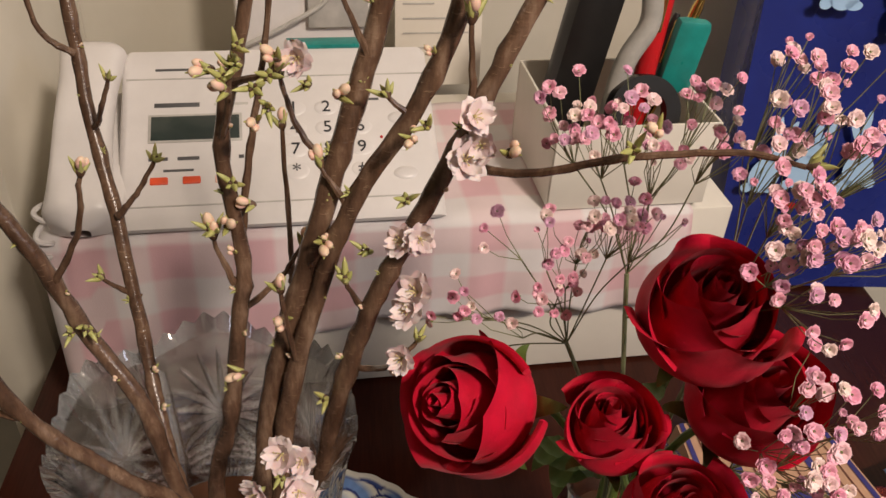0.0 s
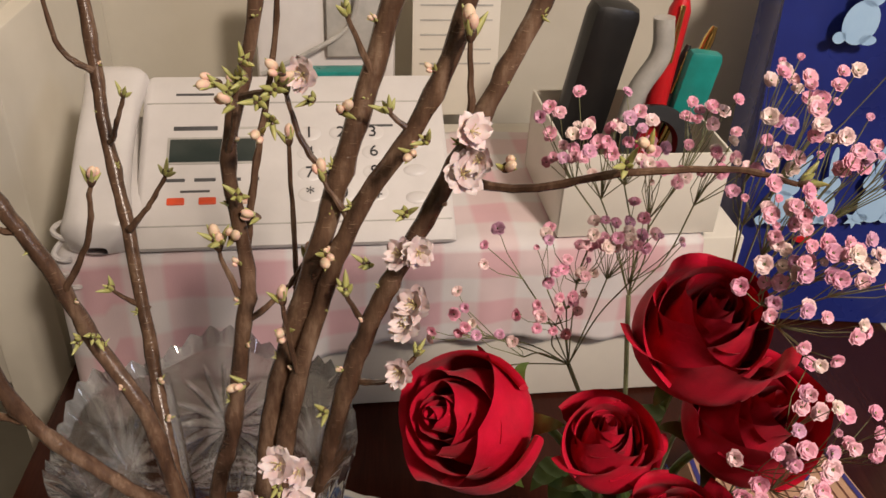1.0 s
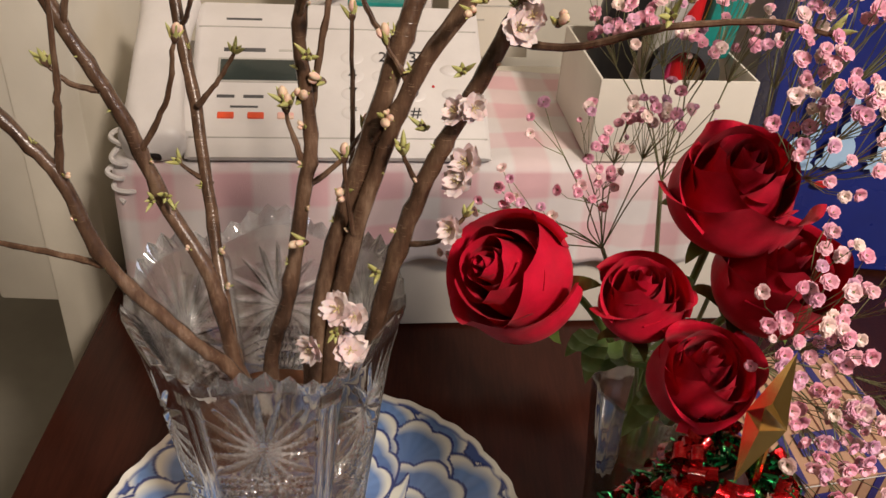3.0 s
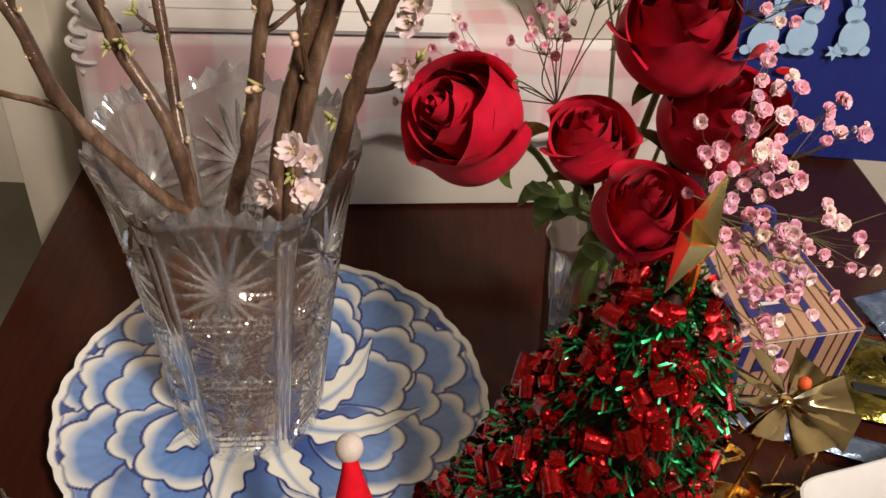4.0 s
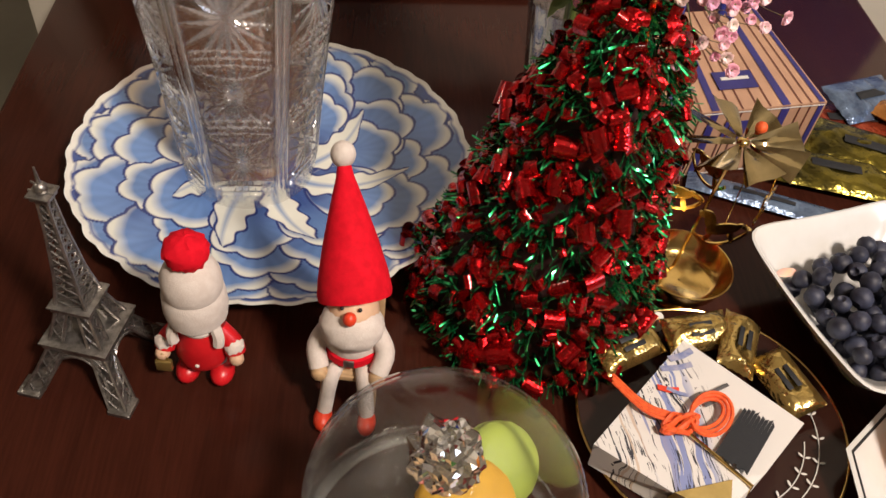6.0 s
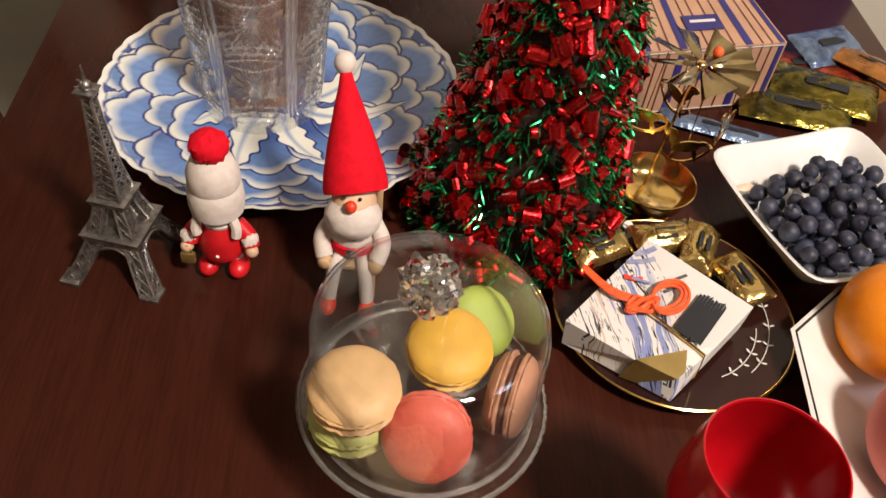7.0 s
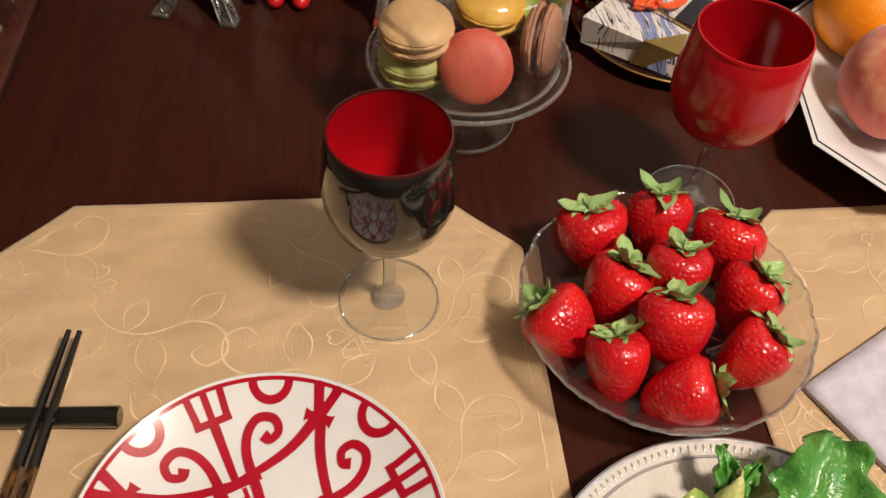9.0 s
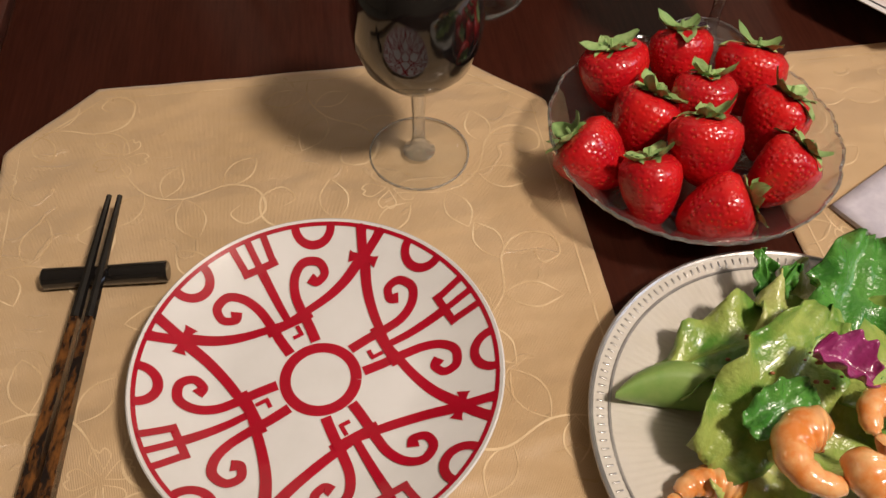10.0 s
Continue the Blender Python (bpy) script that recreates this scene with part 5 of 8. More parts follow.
def inkpaper_mat():
    """White paper with dry-brush ink strokes and blue and tan washes swept across one part of it."""
    m, nt, b = nodes_of("brush_painted_paper")
    mp = nt.nodes.new("ShaderNodeMapping")
    mp.vector_type = "POINT"
    mp.inputs["Rotation"].default_value = (0, 0, radians(-14))
    nt.links.new(texco(nt), mp.inputs["Vector"])
    v = mp.outputs["Vector"]
    sep = nt.nodes.new("ShaderNodeSeparateXYZ")
    nt.links.new(v, sep.inputs[0])
    bend = noise_tex(nt, v, 26, 2)
    across = math_n(nt, "ADD", sep.outputs[0], math_n(nt, "MULTIPLY", bend, 0.016))

    def window(lo, hi, soft):
        up, dn = nt.nodes.new("ShaderNodeMapRange"), nt.nodes.new("ShaderNodeMapRange")
        for n_, a_, c_ in ((up, lo - soft, lo + soft), (dn, hi + soft, hi - soft)):
            n_.inputs["From Min"].default_value, n_.inputs["From Max"].default_value = a_, c_
            nt.links.new(across, n_.inputs["Value"])
        return math_n(nt, "MULTIPLY", up.outputs["Result"], dn.outputs["Result"])
    comb = nt.nodes.new("ShaderNodeCombineXYZ")
    nt.links.new(across, comb.inputs[0])
    nt.links.new(math_n(nt, "MULTIPLY", sep.outputs[1], 0.05), comb.inputs[1])
    fine, wash = noise_tex(nt, comb.outputs[0], 620, 3, 0.6), noise_tex(nt, comb.outputs[0], 190, 2)
    dry = noise_tex(nt, v, 70, 4, 0.6)
    base = mixc(nt, math_n(nt, "MULTIPLY", window(0.285, 0.318, 0.004), math_n(nt, "GREATER_THAN", wash, 0.52)), (0.62, 0.60, 0.57), (0.20, 0.24, 0.44))
    base = mixc(nt, math_n(nt, "MULTIPLY", window(0.262, 0.290, 0.006), math_n(nt, "MULTIPLY", math_n(nt, "GREATER_THAN", wash, 0.56), 0.7)), base, (0.46, 0.33, 0.22))
    lines = math_n(nt, "MULTIPLY", math_n(nt, "GREATER_THAN", fine, 0.565), math_n(nt, "GREATER_THAN", dry, 0.44))
    base = mixc(nt, math_n(nt, "MULTIPLY", lines, window(0.255, 0.325, 0.006)), base, (0.022, 0.024, 0.035))
    nt.links.new(base, b.inputs["Base Color"])
    b.inputs["Roughness"].default_value = 0.5
    return m


M["inkpaper"] = inkpaper_mat()
M["cord"] = mat("orange_cord", (0.80, 0.13, 0.025), (0.62, 0.07, 0.015), 0.6, scale=300, bscale=900, bstr=0.6)
M["ribbon"] = mat("dark_gold_ribbon", (0.42, 0.30, 0.10), rough=0.3, metal=0.7)
M["lacqred"] = mat("red_lacquer", (0.42, 0.004, 0.010), (0.36, 0.003, 0.008), 0.20, scale=20, coat=0.15, bstr=0.02)
M["lacqblack"] = mat("black_lacquer", (0.010, 0.009, 0.008), (0.007, 0.006, 0.006), 0.10, scale=20, coat=0.7, bstr=0.02)
M["darkrim"] = mat("dark_lip", (0.06, 0.008, 0.008), rough=0.2)
M["chop"] = mat("tortoiseshell_lacquer", (0.17, 0.066, 0.016), (0.010, 0.006, 0.005), 0.16, scale=260, stretch=(1, 0.35, 1), lo=0.44, hi=0.66, coat=0.4, bstr=0.05)
M["napkin"] = mat("pale_lavender_damask", (0.56, 0.54, 0.60), (0.44, 0.42, 0.49), 0.7, scale=90, bscale=700, bstr=0.3)
M["ivory"] = mat("ivory_glaze", (0.62, 0.59, 0.53), (0.57, 0.54, 0.48), 0.14, scale=30, coat=0.4, bstr=0.02)
M["platinum"] = mat("platinum_band", (0.44, 0.43, 0.42), (0.34, 0.33, 0.32), 0.30, metal=0.6, scale=80)
M["platered"] = mat("crimson_glaze", (0.40, 0.003, 0.020), (0.34, 0.003, 0.016), 0.14, scale=60, coat=0.4, bstr=0.02)
M["orange"] = mat("orange_peel", (0.88, 0.30, 0.008), (0.82, 0.25, 0.006), 0.38, scale=30, bscale=420, bstr=0.55, bdist=0.0009, sss=0.15)
M["peach"] = mat("ripe_peach", (0.62, 0.12, 0.085), (0.80, 0.42, 0.22), 0.65, scale=22, bscale=1200, bstr=0.3, sheen=0.3, sss=0.1, lo=0.30, hi=0.48)
M["blueberry"] = mat("blueberry_bloom", (0.032, 0.038, 0.066), (0.010, 0.010, 0.022), 0.55, scale=90, bscale=500, bstr=0.2, rand=0.5)
M["leafy"] = mat("lettuce", (0.09, 0.24, 0.030), (0.33, 0.42, 0.10), 0.30, scale=34, bscale=150, bstr=0.8, bdist=0.002, coat=0.3, lo=0.40, hi=0.62)
M["lettpale"] = mat("pale_lettuce_heart", (0.28, 0.40, 0.08), (0.52, 0.54, 0.20), 0.28, scale=40, bscale=150, bstr=0.8, bdist=0.002, coat=0.3)
M["darkleaf"] = mat("dark_green_leaf", (0.045, 0.20, 0.030), (0.10, 0.30, 0.05), 0.25, scale=50, bscale=200, bstr=0.8, bdist=0.002, coat=0.35)
M["avocado"] = mat("avocado_flesh", (0.17, 0.32, 0.07), (0.30, 0.42, 0.13), 0.4, scale=40, bscale=200, bstr=0.3)
M["radicchio"] = mat("purple_radicchio", (0.20, 0.012, 0.08), (0.36, 0.05, 0.20), 0.3, scale=60, bscale=150, bstr=0.7, bdist=0.002, coat=0.3)
M["shrimp"] = mat("cooked_shrimp", (0.74, 0.25, 0.055), (0.82, 0.46, 0.20), 0.24, scale=95, bscale=260, bstr=0.4, coat=0.5, sss=0.3, lo=0.38, hi=0.62)
M["crumb"] = mat("toasted_nut", (0.30, 0.10, 0.035), rough=0.5)
M["berryleaf"] = mat("strawberry_leaf", (0.16, 0.33, 0.085), (0.34, 0.47, 0.19), 0.45, scale=90, bscale=300, bstr=0.4, rand=0.3)


def strawberry_mat():
    """Red flesh with small sunken pale seeds."""
    m, nt, b = nodes_of("ripe_strawberry")
    v = texco(nt)
    vo = nt.nodes.new("ShaderNodeTexVoronoi")
    vo.inputs["Scale"].default_value, vo.inputs["Randomness"].default_value = 330, 0.55
    nt.links.new(v, vo.inputs["Vector"])
    seed = nt.nodes.new("ShaderNodeMapRange")
    seed.inputs["From Min"].default_value, seed.inputs["From Max"].default_value = 0.12, 0.20
    seed.inputs["To Min"].default_value, seed.inputs["To Max"].default_value = 1.0, 0.0
    nt.links.new(vo.outputs["Distance"], seed.inputs["Value"])
    flesh = ramp(nt, noise_tex(nt, v, 45, 3), [(0.3, (0.42, 0.003, 0.012)), (0.7, (0.64, 0.012, 0.012))])
    nt.links.new(mixc(nt, math_n(nt, "MULTIPLY", seed.outputs["Result"], 0.40), flesh, (0.62, 0.20, 0.05)), b.inputs["Base Color"])
    b.inputs["Roughness"].default_value, b.inputs["Coat Weight"].default_value = 0.26, 0.35
    b.inputs["Subsurface Weight"].default_value = 0.15
    b.inputs["Subsurface Radius"].default_value = (0.004, 0.001, 0.001)
    dist = nt.nodes.new("ShaderNodeMapRange")
    dist.inputs["From Min"].default_value, dist.inputs["From Max"].default_value = 0.0, 0.55
    nt.links.new(vo.outputs["Distance"], dist.inputs["Value"])
    bump(nt, b, dist.outputs["Result"], 0.55, 0.0010)
    return m


M["berry"] = strawberry_mat()

# ---- tinsel tree ----
rng = random.Random(21)
TREE = at(0.179, 0.272, 0.0)
tree = thing("tinsel_tree", "small cone tree of red foil curls and green tinsel", "christmas tree", TREE)
TH, TR = 0.226, 0.066


def tree_r(z):
    t = z / TH
    return 0.058 * max(0.0, 1 - t) ** 1.05 + 0.024 - 0.005 * max(0.0, t - 0.8) / 0.2


def tree_lump(a, z):
    """Uneven bulges of the foil garland wound round the cone."""
    return 0.0075 * noise.noise(Vector((math.cos(a) * 2.6, math.sin(a) * 2.6, z * 42))) + 0.0030 * math.sin(z * 190 + a)


LEAN = 0.095
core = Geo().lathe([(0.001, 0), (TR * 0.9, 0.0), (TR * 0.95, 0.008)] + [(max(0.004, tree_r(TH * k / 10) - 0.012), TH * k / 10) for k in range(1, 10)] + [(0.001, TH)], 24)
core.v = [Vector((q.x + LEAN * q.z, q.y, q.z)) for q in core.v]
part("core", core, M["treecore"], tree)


def curl_mesh(seed):
    rg = random.Random(seed)
    turn, w, r = rg.uniform(3.6, 5.6), rg.uniform(0.0042, 0.0060), rg.uniform(0.0040, 0.0056)

    def fn(u, v):
        a = turn * u
        rr = r * (1 + 0.25 * u)
        return (rr * math.cos(a), (v - 0.5) * 2 * w, rr * math.sin(a) + r)
    return Geo().grid(fn, 12, 1).mesh("foil_curl", M["foilred"], 80)


curls = [curl_mesh(s) for s in range(5)]
for i in range(295):
    z = TH * rng.random() ** 1.3 * 0.99 + 0.004
    a = rng.uniform(0, 2 * math.pi)
    r = tree_r(z) - 0.001 + tree_lump(a, z)
    n = Vector((math.cos(a), math.sin(a), 0.28))
    part("foil_curl", curls[i % 5], None, tree, "", aim((r * math.cos(a) + LEAN * z, r * math.sin(a), z), n + Vector((rng.uniform(-0.6, 0.6), rng.uniform(-0.6, 0.6), rng.uniform(-0.6, 0.6))), rng.uniform(0, 6.3), rng.uniform(0.60, 1.22)))
more = Geo()
for i in range(760):
    z = TH * rng.random() ** 1.3 * 0.99 + 0.003
    a = rng.uniform(0, 2 * math.pi)
    r = tree_r(z) - 0.0045 + tree_lump(a, z)
    turn, w, rr = rng.uniform(3.2, 5.6), rng.uniform(0.0024, 0.0042), rng.uniform(0.0026, 0.0042)
    n = Vector((math.cos(a), math.sin(a), 0.28)) + Vector((rng.uniform(-0.6, 0.6), rng.uniform(-0.6, 0.6), rng.uniform(-0.6, 0.6)))
    more.grid(lambda u, v: (rr * math.cos(turn * u), (v - 0.5) * 2 * w, rr * math.sin(turn * u) + rr), 8, 1, aim((r * math.cos(a) + LEAN * z, r * math.sin(a), z + 0.006), n, rng.uniform(0, 6.3)))
tagged(part("inner_foil", more, M["foilred"], tree, "red foil curls deeper in the tree"), kind="stuff")
tin = Geo()
for i in range(5600):
    z = TH * rng.random() ** 1.25 + 0.002
    a = rng.uniform(0, 2 * math.pi)
    r = tree_r(z) - 0.004 + tree_lump(a, z)
    p = Vector((r * math.cos(a) + LEAN * z, r * math.sin(a), z))
    d = (Vector((math.cos(a), math.sin(a), 0.2)) + Vector((rng.gauss(0, 0.7), rng.gauss(0, 0.7), rng.gauss(0, 0.6)))).normalized()
    s = d.orthogonal().normalized()
    s.rotate(Euler((rng.uniform(0, 6), rng.uniform(0, 6), 0)))
    s = (s - d * s.dot(d)).normalized() * rng.uniform(0.0004, 0.0008)
    L = rng.uniform(0.006, 0.015)
    q, e = p + d * L * 0.5, p + d * L + Vector((0, 0, -0.003)) + s * 4
    if e.z < 0.001 or q.z < 0.001:
        continue
    tin.add([p - s, p + s, q + s, q - s, e + s, e - s], [[0, 1, 2, 3], [3, 2, 4, 5]])
tagged(part("tinsel", tin, M["foilgreen"], tree, "fine green tinsel strands"), kind="stuff")

# gold star on a stick
star = thing("gold_star", "shiny gold five-pointed star on a stick in the tree", "star", Matrix.Translation((0.197, 0.258, 0.268)))
sg = Geo()
for sd in (-1, 1):
    vs = [(0, sd * 0.008, 0)]
    for i in range(10):
        a = math.pi / 2 + math.pi * i / 5
        rr = 0.029 if i % 2 == 0 else 0.0100
        vs.append((rr * math.cos(a), 0, rr * math.sin(a)))
    sg.add(vs, [[0, 1 + i, 1 + (i + 1) % 10] if sd < 0 else [0, 1 + (i + 1) % 10, 1 + i] for i in range(10)])
part("star_body", sg, M["goldmetal"], star, "", Matrix.Rotation(radians(60), 4, "Z") @ Matrix.Rotation(radians(30), 4, "Y"), 5)
part("stick", Geo().tube([(0.003, 0, -0.012), (0.008, 0.004, -0.07)], 0.0018, 8), M["goldmetal"], star)

# ---- pewter tower ----
TW = at(-0.0755, 0.172, 0.0, -5)
tower = thing("tower_model", "small pewter lattice tower souvenir", "souvenir", TW)
HT = 0.150


def tw_hw(z):
    t = z / HT
    pts = [(0, 0.0325), (0.10, 0.0240), (0.20, 0.0172), (0.38, 0.0094), (0.55, 0.0058), (0.75, 0.0036), (0.93, 0.0024), (1.0, 0.0014)]
    for (a, x), (b, y) in zip(pts, pts[1:]):
        if t <= b:
            return x + (y - x) * (t - a) / (b - a)
    return 0.0014


Z1, Z2 = 0.034, 0.060
for sx in (-1, 1):
    for sy in (-1, 1):
        g = Geo()
        zs = [Z2 * k / 8 for k in range(9)]
        lw = [0.0105 - 0.0045 * k / 8 for k in range(9)]

        def cor(k, i):
            h_ = tw_hw(zs[k])
            return Vector((sx * (h_ - (lw[k] if i in (1, 2) else 0)), sy * (h_ - (lw[k] if i in (2, 3) else 0)), zs[k]))
        for i in range(4):
            g.tube([cor(k, i) for k in range(9)], 0.0011, 5)
            for k in range(8):
                j = (i + 1) % 4
                g.tube([cor(k, i), cor(k + 1, j)], 0.0006, 4)
                g.tube([cor(k, j), cor(k + 1, i)], 0.0006, 4)
        c0 = cor(0, 0).lerp(cor(0, 2), 0.5)
        g.box(0.0135, 0.0135, 0.0035, Matrix.Translation((c0.x, c0.y, 0.00185)), b=0.0008)
        mid = [cor(k, 0).lerp(cor(k, 2), 0.5) for k in range(9)]
        g.tube(mid, [lw[k] * 0.40 for k in range(9)], 4)
        part("leg", g, M["gunmetal"], tower)
for ax in range(4):
    rot = Matrix.Rotation(math.pi / 2 * ax, 4, "Z")
    g = Geo()
    n = 14
    arc = []
    for i in range(n + 1):
        a = math.pi * i / n
        z = 0.004 + 0.0235 * math.sin(a)
        arc.append(Vector((0.0195 * math.cos(a), -tw_hw(z) + 0.0015, z)))
    g.tube(arc, 0.0012, 5, rot)
    g.tube([p + Vector((0, 0, 0.0032)) for p in arc[2:-2]], 0.0008, 5, rot)
    for i in range(2, n - 1):
        g.tube([arc[i], arc[min(n - 2, i + 1)] + Vector((0, 0, 0.0032))], 0.0005, 4, rot)
    part("arch", g, M["gunmetal"], tower)
for z, ex, th in ((Z1, 0.0028, 0.0050), (Z2, 0.0024, 0.0040), (0.140, 0.0026, 0.0035)):
    w = (tw_hw(z) + ex) * 2
    g = Geo().box(w, w, th, Matrix.Translation((0, 0, z)), b=0.0007)
    g.box(w + 0.002, w + 0.002, 0.0012, Matrix.Translation((0, 0, z + th / 2)), b=0.0004)
    part("platform", g, M["gunmetal"], tower)
g = Geo()
zs = [Z2 + (0.140 - Z2) * k / 13 for k in range(14)]
for i in range(4):
    cs = [(-1, -1), (1, -1), (1, 1), (-1, 1)]
    a, b = cs[i], cs[(i + 1) % 4]
    g.tube([Vector((a[0] * tw_hw(z), a[1] * tw_hw(z), z)) for z in zs], 0.0011, 5)
    for k in range(13):
        p, q = tw_hw(zs[k]), tw_hw(zs[k + 1])
        g.tube([Vector((a[0] * p, a[1] * p, zs[k])), Vector((b[0] * q, b[1] * q, zs[k + 1]))], 0.00065, 4)
        g.tube([Vector((b[0] * p, b[1] * p, zs[k])), Vector((a[0] * q, a[1] * q, zs[k + 1]))], 0.00065, 4)
g.tube([Vector((0, 0, z)) for z in zs], [tw_hw(z) * 0.62 for z in zs], 4)
part("shaft", g, M["gunmetal"], tower)
g = Geo().ball(0.0036, Matrix.Translation((0, 0, 0.1445)), 0, 12, 8)
g.tube([(0, 0, 0.146), (0, 0, 0.158)], [0.0012, 0.0005], 6)
for dx in (-1, 1):
    g.tube([(dx * 0.0065, -0.001, 0.1425), (0, 0, 0.1425)], 0.0006, 5)
    g.tube([(dx * 0.006, 0.002, 0.1455), (0, 0, 0.1455)], 0.0006, 5)
part("spire", g, M["gunmetal"], tower)

# ---- small dolls, each one plain mesh ----


def winter_doll():
    g = Geo()

    def fuzz(k, f):
        return lambda q: q * (1 + k * noise.noise(q * f))
    for sx in (-1, 1):
        g.ball(0.0085, at(sx * 0.0105, -0.004, 0.0068), 0, 14, 8, (0.9, 1.25, 0.8))
        g.tube([(sx * 0.009, 0, 0.010), (sx * 0.007, 0, 0.024)], 0.0045, 10, None, 1)
        g.tube(smooth_path([(sx * 0.011, 0, 0.044), (sx * 0.019, -0.003, 0.036), (sx * 0.021, -0.006, 0.030)], 3), [0.0062] * 7, 10, None, 0)
        g.ball(0.0062, at(sx * 0.0205, -0.005, 0.0345), 1, 10, 8, fn=fuzz(0.2, 300))
        g.ball(0.0046, at(sx * 0.022, -0.009, 0.028), 2, 10, 8)
        g.tube(smooth_path([(sx * 0.011, -0.007, 0.056), (sx * 0.0135, -0.010, 0.049), (sx * 0.013, -0.011, 0.043)], 3), [0.0035] * 7, 8, None, 1)
    g.lathe([(0.001, 0.018), (0.014, 0.019), (0.0165, 0.026), (0.014, 0.038), (0.010, 0.048), (0.001, 0.050)], 20, None, 0)
    for z in (0.027, 0.038):
        g.ball(0.0016, at(0, -0.0155 + (z - 0.027) * 0.35, z), 1, 8, 6)
    g.lathe([(0.001, 0.046), (0.011, 0.0465), (0.012, 0.049), (0.010, 0.052), (0.001, 0.052)], 20, None, 1)
    g.ball(0.0145, at(0, 0, 0.060), 2, 18, 12, (1, 0.95, 0.9))
    g.lathe([(0.0135, 0.057), (0.0175, 0.058), (0.0185, 0.066), (0.0180, 0.076), (0.0165, 0.079), (0.0172, 0.081), (0.0168, 0.090), (0.013, 0.099), (0.006, 0.1035), (0.001, 0.1045)], 24, None, 1, lambda a, r, z: (r * (1 + 0.02 * noise.noise(Vector((math.cos(a) * 3, math.sin(a) * 3, z * 200)))), z))
    g.ball(0.0125, at(0, 0, 0.1085), 3, 26, 18, (1, 1, 0.82), lambda q: q * (1 + 0.16 * noise.noise(q * 420) + 0.06 * noise.noise(q * 1100)))
    g.box(0.010, 0.004, 0.009, at(-0.0215, -0.012, 0.020), 4, 0.0012)
    g.tube(smooth_path([(-0.025, -0.012, 0.024), (-0.0215, -0.012, 0.031), (-0.018, -0.012, 0.024)], 4), 0.0006, 5, None, 4)
    return g


solid("winter_doll", winter_doll(), [M["red"], M["white_felt"], M["skin"], M["felt"], M["ribbon"]], "small red doll figurine in a tall white hat", "doll", at(-0.0110, 0.176, 0.0, 4) @ Matrix.Diagonal((0.96, 0.96, 1.0, 1)))


def santa_doll():
    g = Geo()
    for dx in (-0.016, 0.016):
        for dy in (-0.010, 0.022):
            g.box(0.005, 0.005, 0.028, at(dx, dy, 0.014), 4, 0.0008)
        g.box(0.0045, 0.004, 0.058, at(dx, 0.026, 0.055), 4, 0.0008)
    g.box(0.040, 0.038, 0.004, at(0, 0.006, 0.030), 4, 0.001)
    for z in (0.048, 0.064, 0.078):
        g.box(0.034, 0.003, 0.007, at(0, 0.027, z), 4, 0.0008)
    g.ball(0.019, at(0, 0.006, 0.048), 1, 20, 14, (1, 0.85, 1.0), lambda q: q * (1 + 0.05 * noise.noise(q * 200)))
    g.lathe([(0.0172, 0.040), (0.0188, 0.041), (0.0188, 0.0465), (0.0172, 0.0475)], 24, at(0, 0.006, 0), 0, lambda a, r, z: (r * (1 if math.sin(a) < 0 else 0.86), z))
    g.box(0.007, 0.0016, 0.006, at(0, -0.0120, 0.044), 5, 0.0006)
    for sx in (-1, 1):
        g.tube(smooth_path([(sx * 0.014, 0.004, 0.060), (sx * 0.022, -0.003, 0.048), (sx * 0.019, -0.012, 0.038)], 4), [0.0065] * 9, 10, None, 1)
        g.ball(0.0058, at(sx * 0.0185, -0.014, 0.036), 4, 10, 8)
        g.tube(smooth_path([(sx * 0.008, -0.004, 0.034), (sx * 0.011, -0.016, 0.032), (sx * 0.014, -0.022, 0.010)], 4), [0.0052] * 9, 10, None, 1)
        g.ball(0.0075, at(sx * 0.0145, -0.026, 0.0055), 3, 12, 8, (0.85, 1.3, 0.72))
    hd = Matrix.Translation((0, 0.004, 0.074)) @ Matrix.Rotation(radians(-26), 4, "X")
    g.ball(0.0165, hd, 2, 20, 14)
    g.ball(0.0185, hd @ Matrix.Translation((0, -0.003, -0.008)), 1, 22, 16, (1.1, 0.85, 0.85), lambda q: q * (1 + 0.09 * noise.noise(q * 260)))
    g.ball(0.0042, hd @ Matrix.Translation((0, -0.0195, 0.003)), 3, 12, 8)
    for sx in (-1, 1):
        g.ball(0.0013, hd @ Matrix.Translation((sx * 0.0055, -0.0155, 0.0075)), 6, 8, 6)
    tip = hd @ Matrix.Translation((0, 0.002, 0.0095)) @ Matrix.Rotation(radians(-10), 4, "X") @ Matrix.Rotation(radians(-11), 4, "Y") @ Matrix.Diagonal((0.86, 0.86, 0.84, 1))
    g.lathe([(0.0170, 0.000), (0.0265, -0.002), (0.0272, 0.002), (0.0255, 0.014), (0.0200, 0.036), (0.0128, 0.060), (0.0066, 0.079), (0.0046, 0.088), (0.001, 0.089)], 28, tip, 0)
    g.ball(0.0090, tip @ Matrix.Translation((0, 0, 0.094)), 1, 18, 12)
    return g


solid("santa_doll", santa_doll(), [M["felt"], M["white_felt"], M["skin"], M["nose"], M["lightwood"], M["gunmetal"], M["ink"]], "white-bearded doll in a tall red hat on a little chair", "doll", at(0.0762, 0.176, 0.0, 2) @ Matrix.Diagonal((0.88, 0.92, 1.0, 1)))

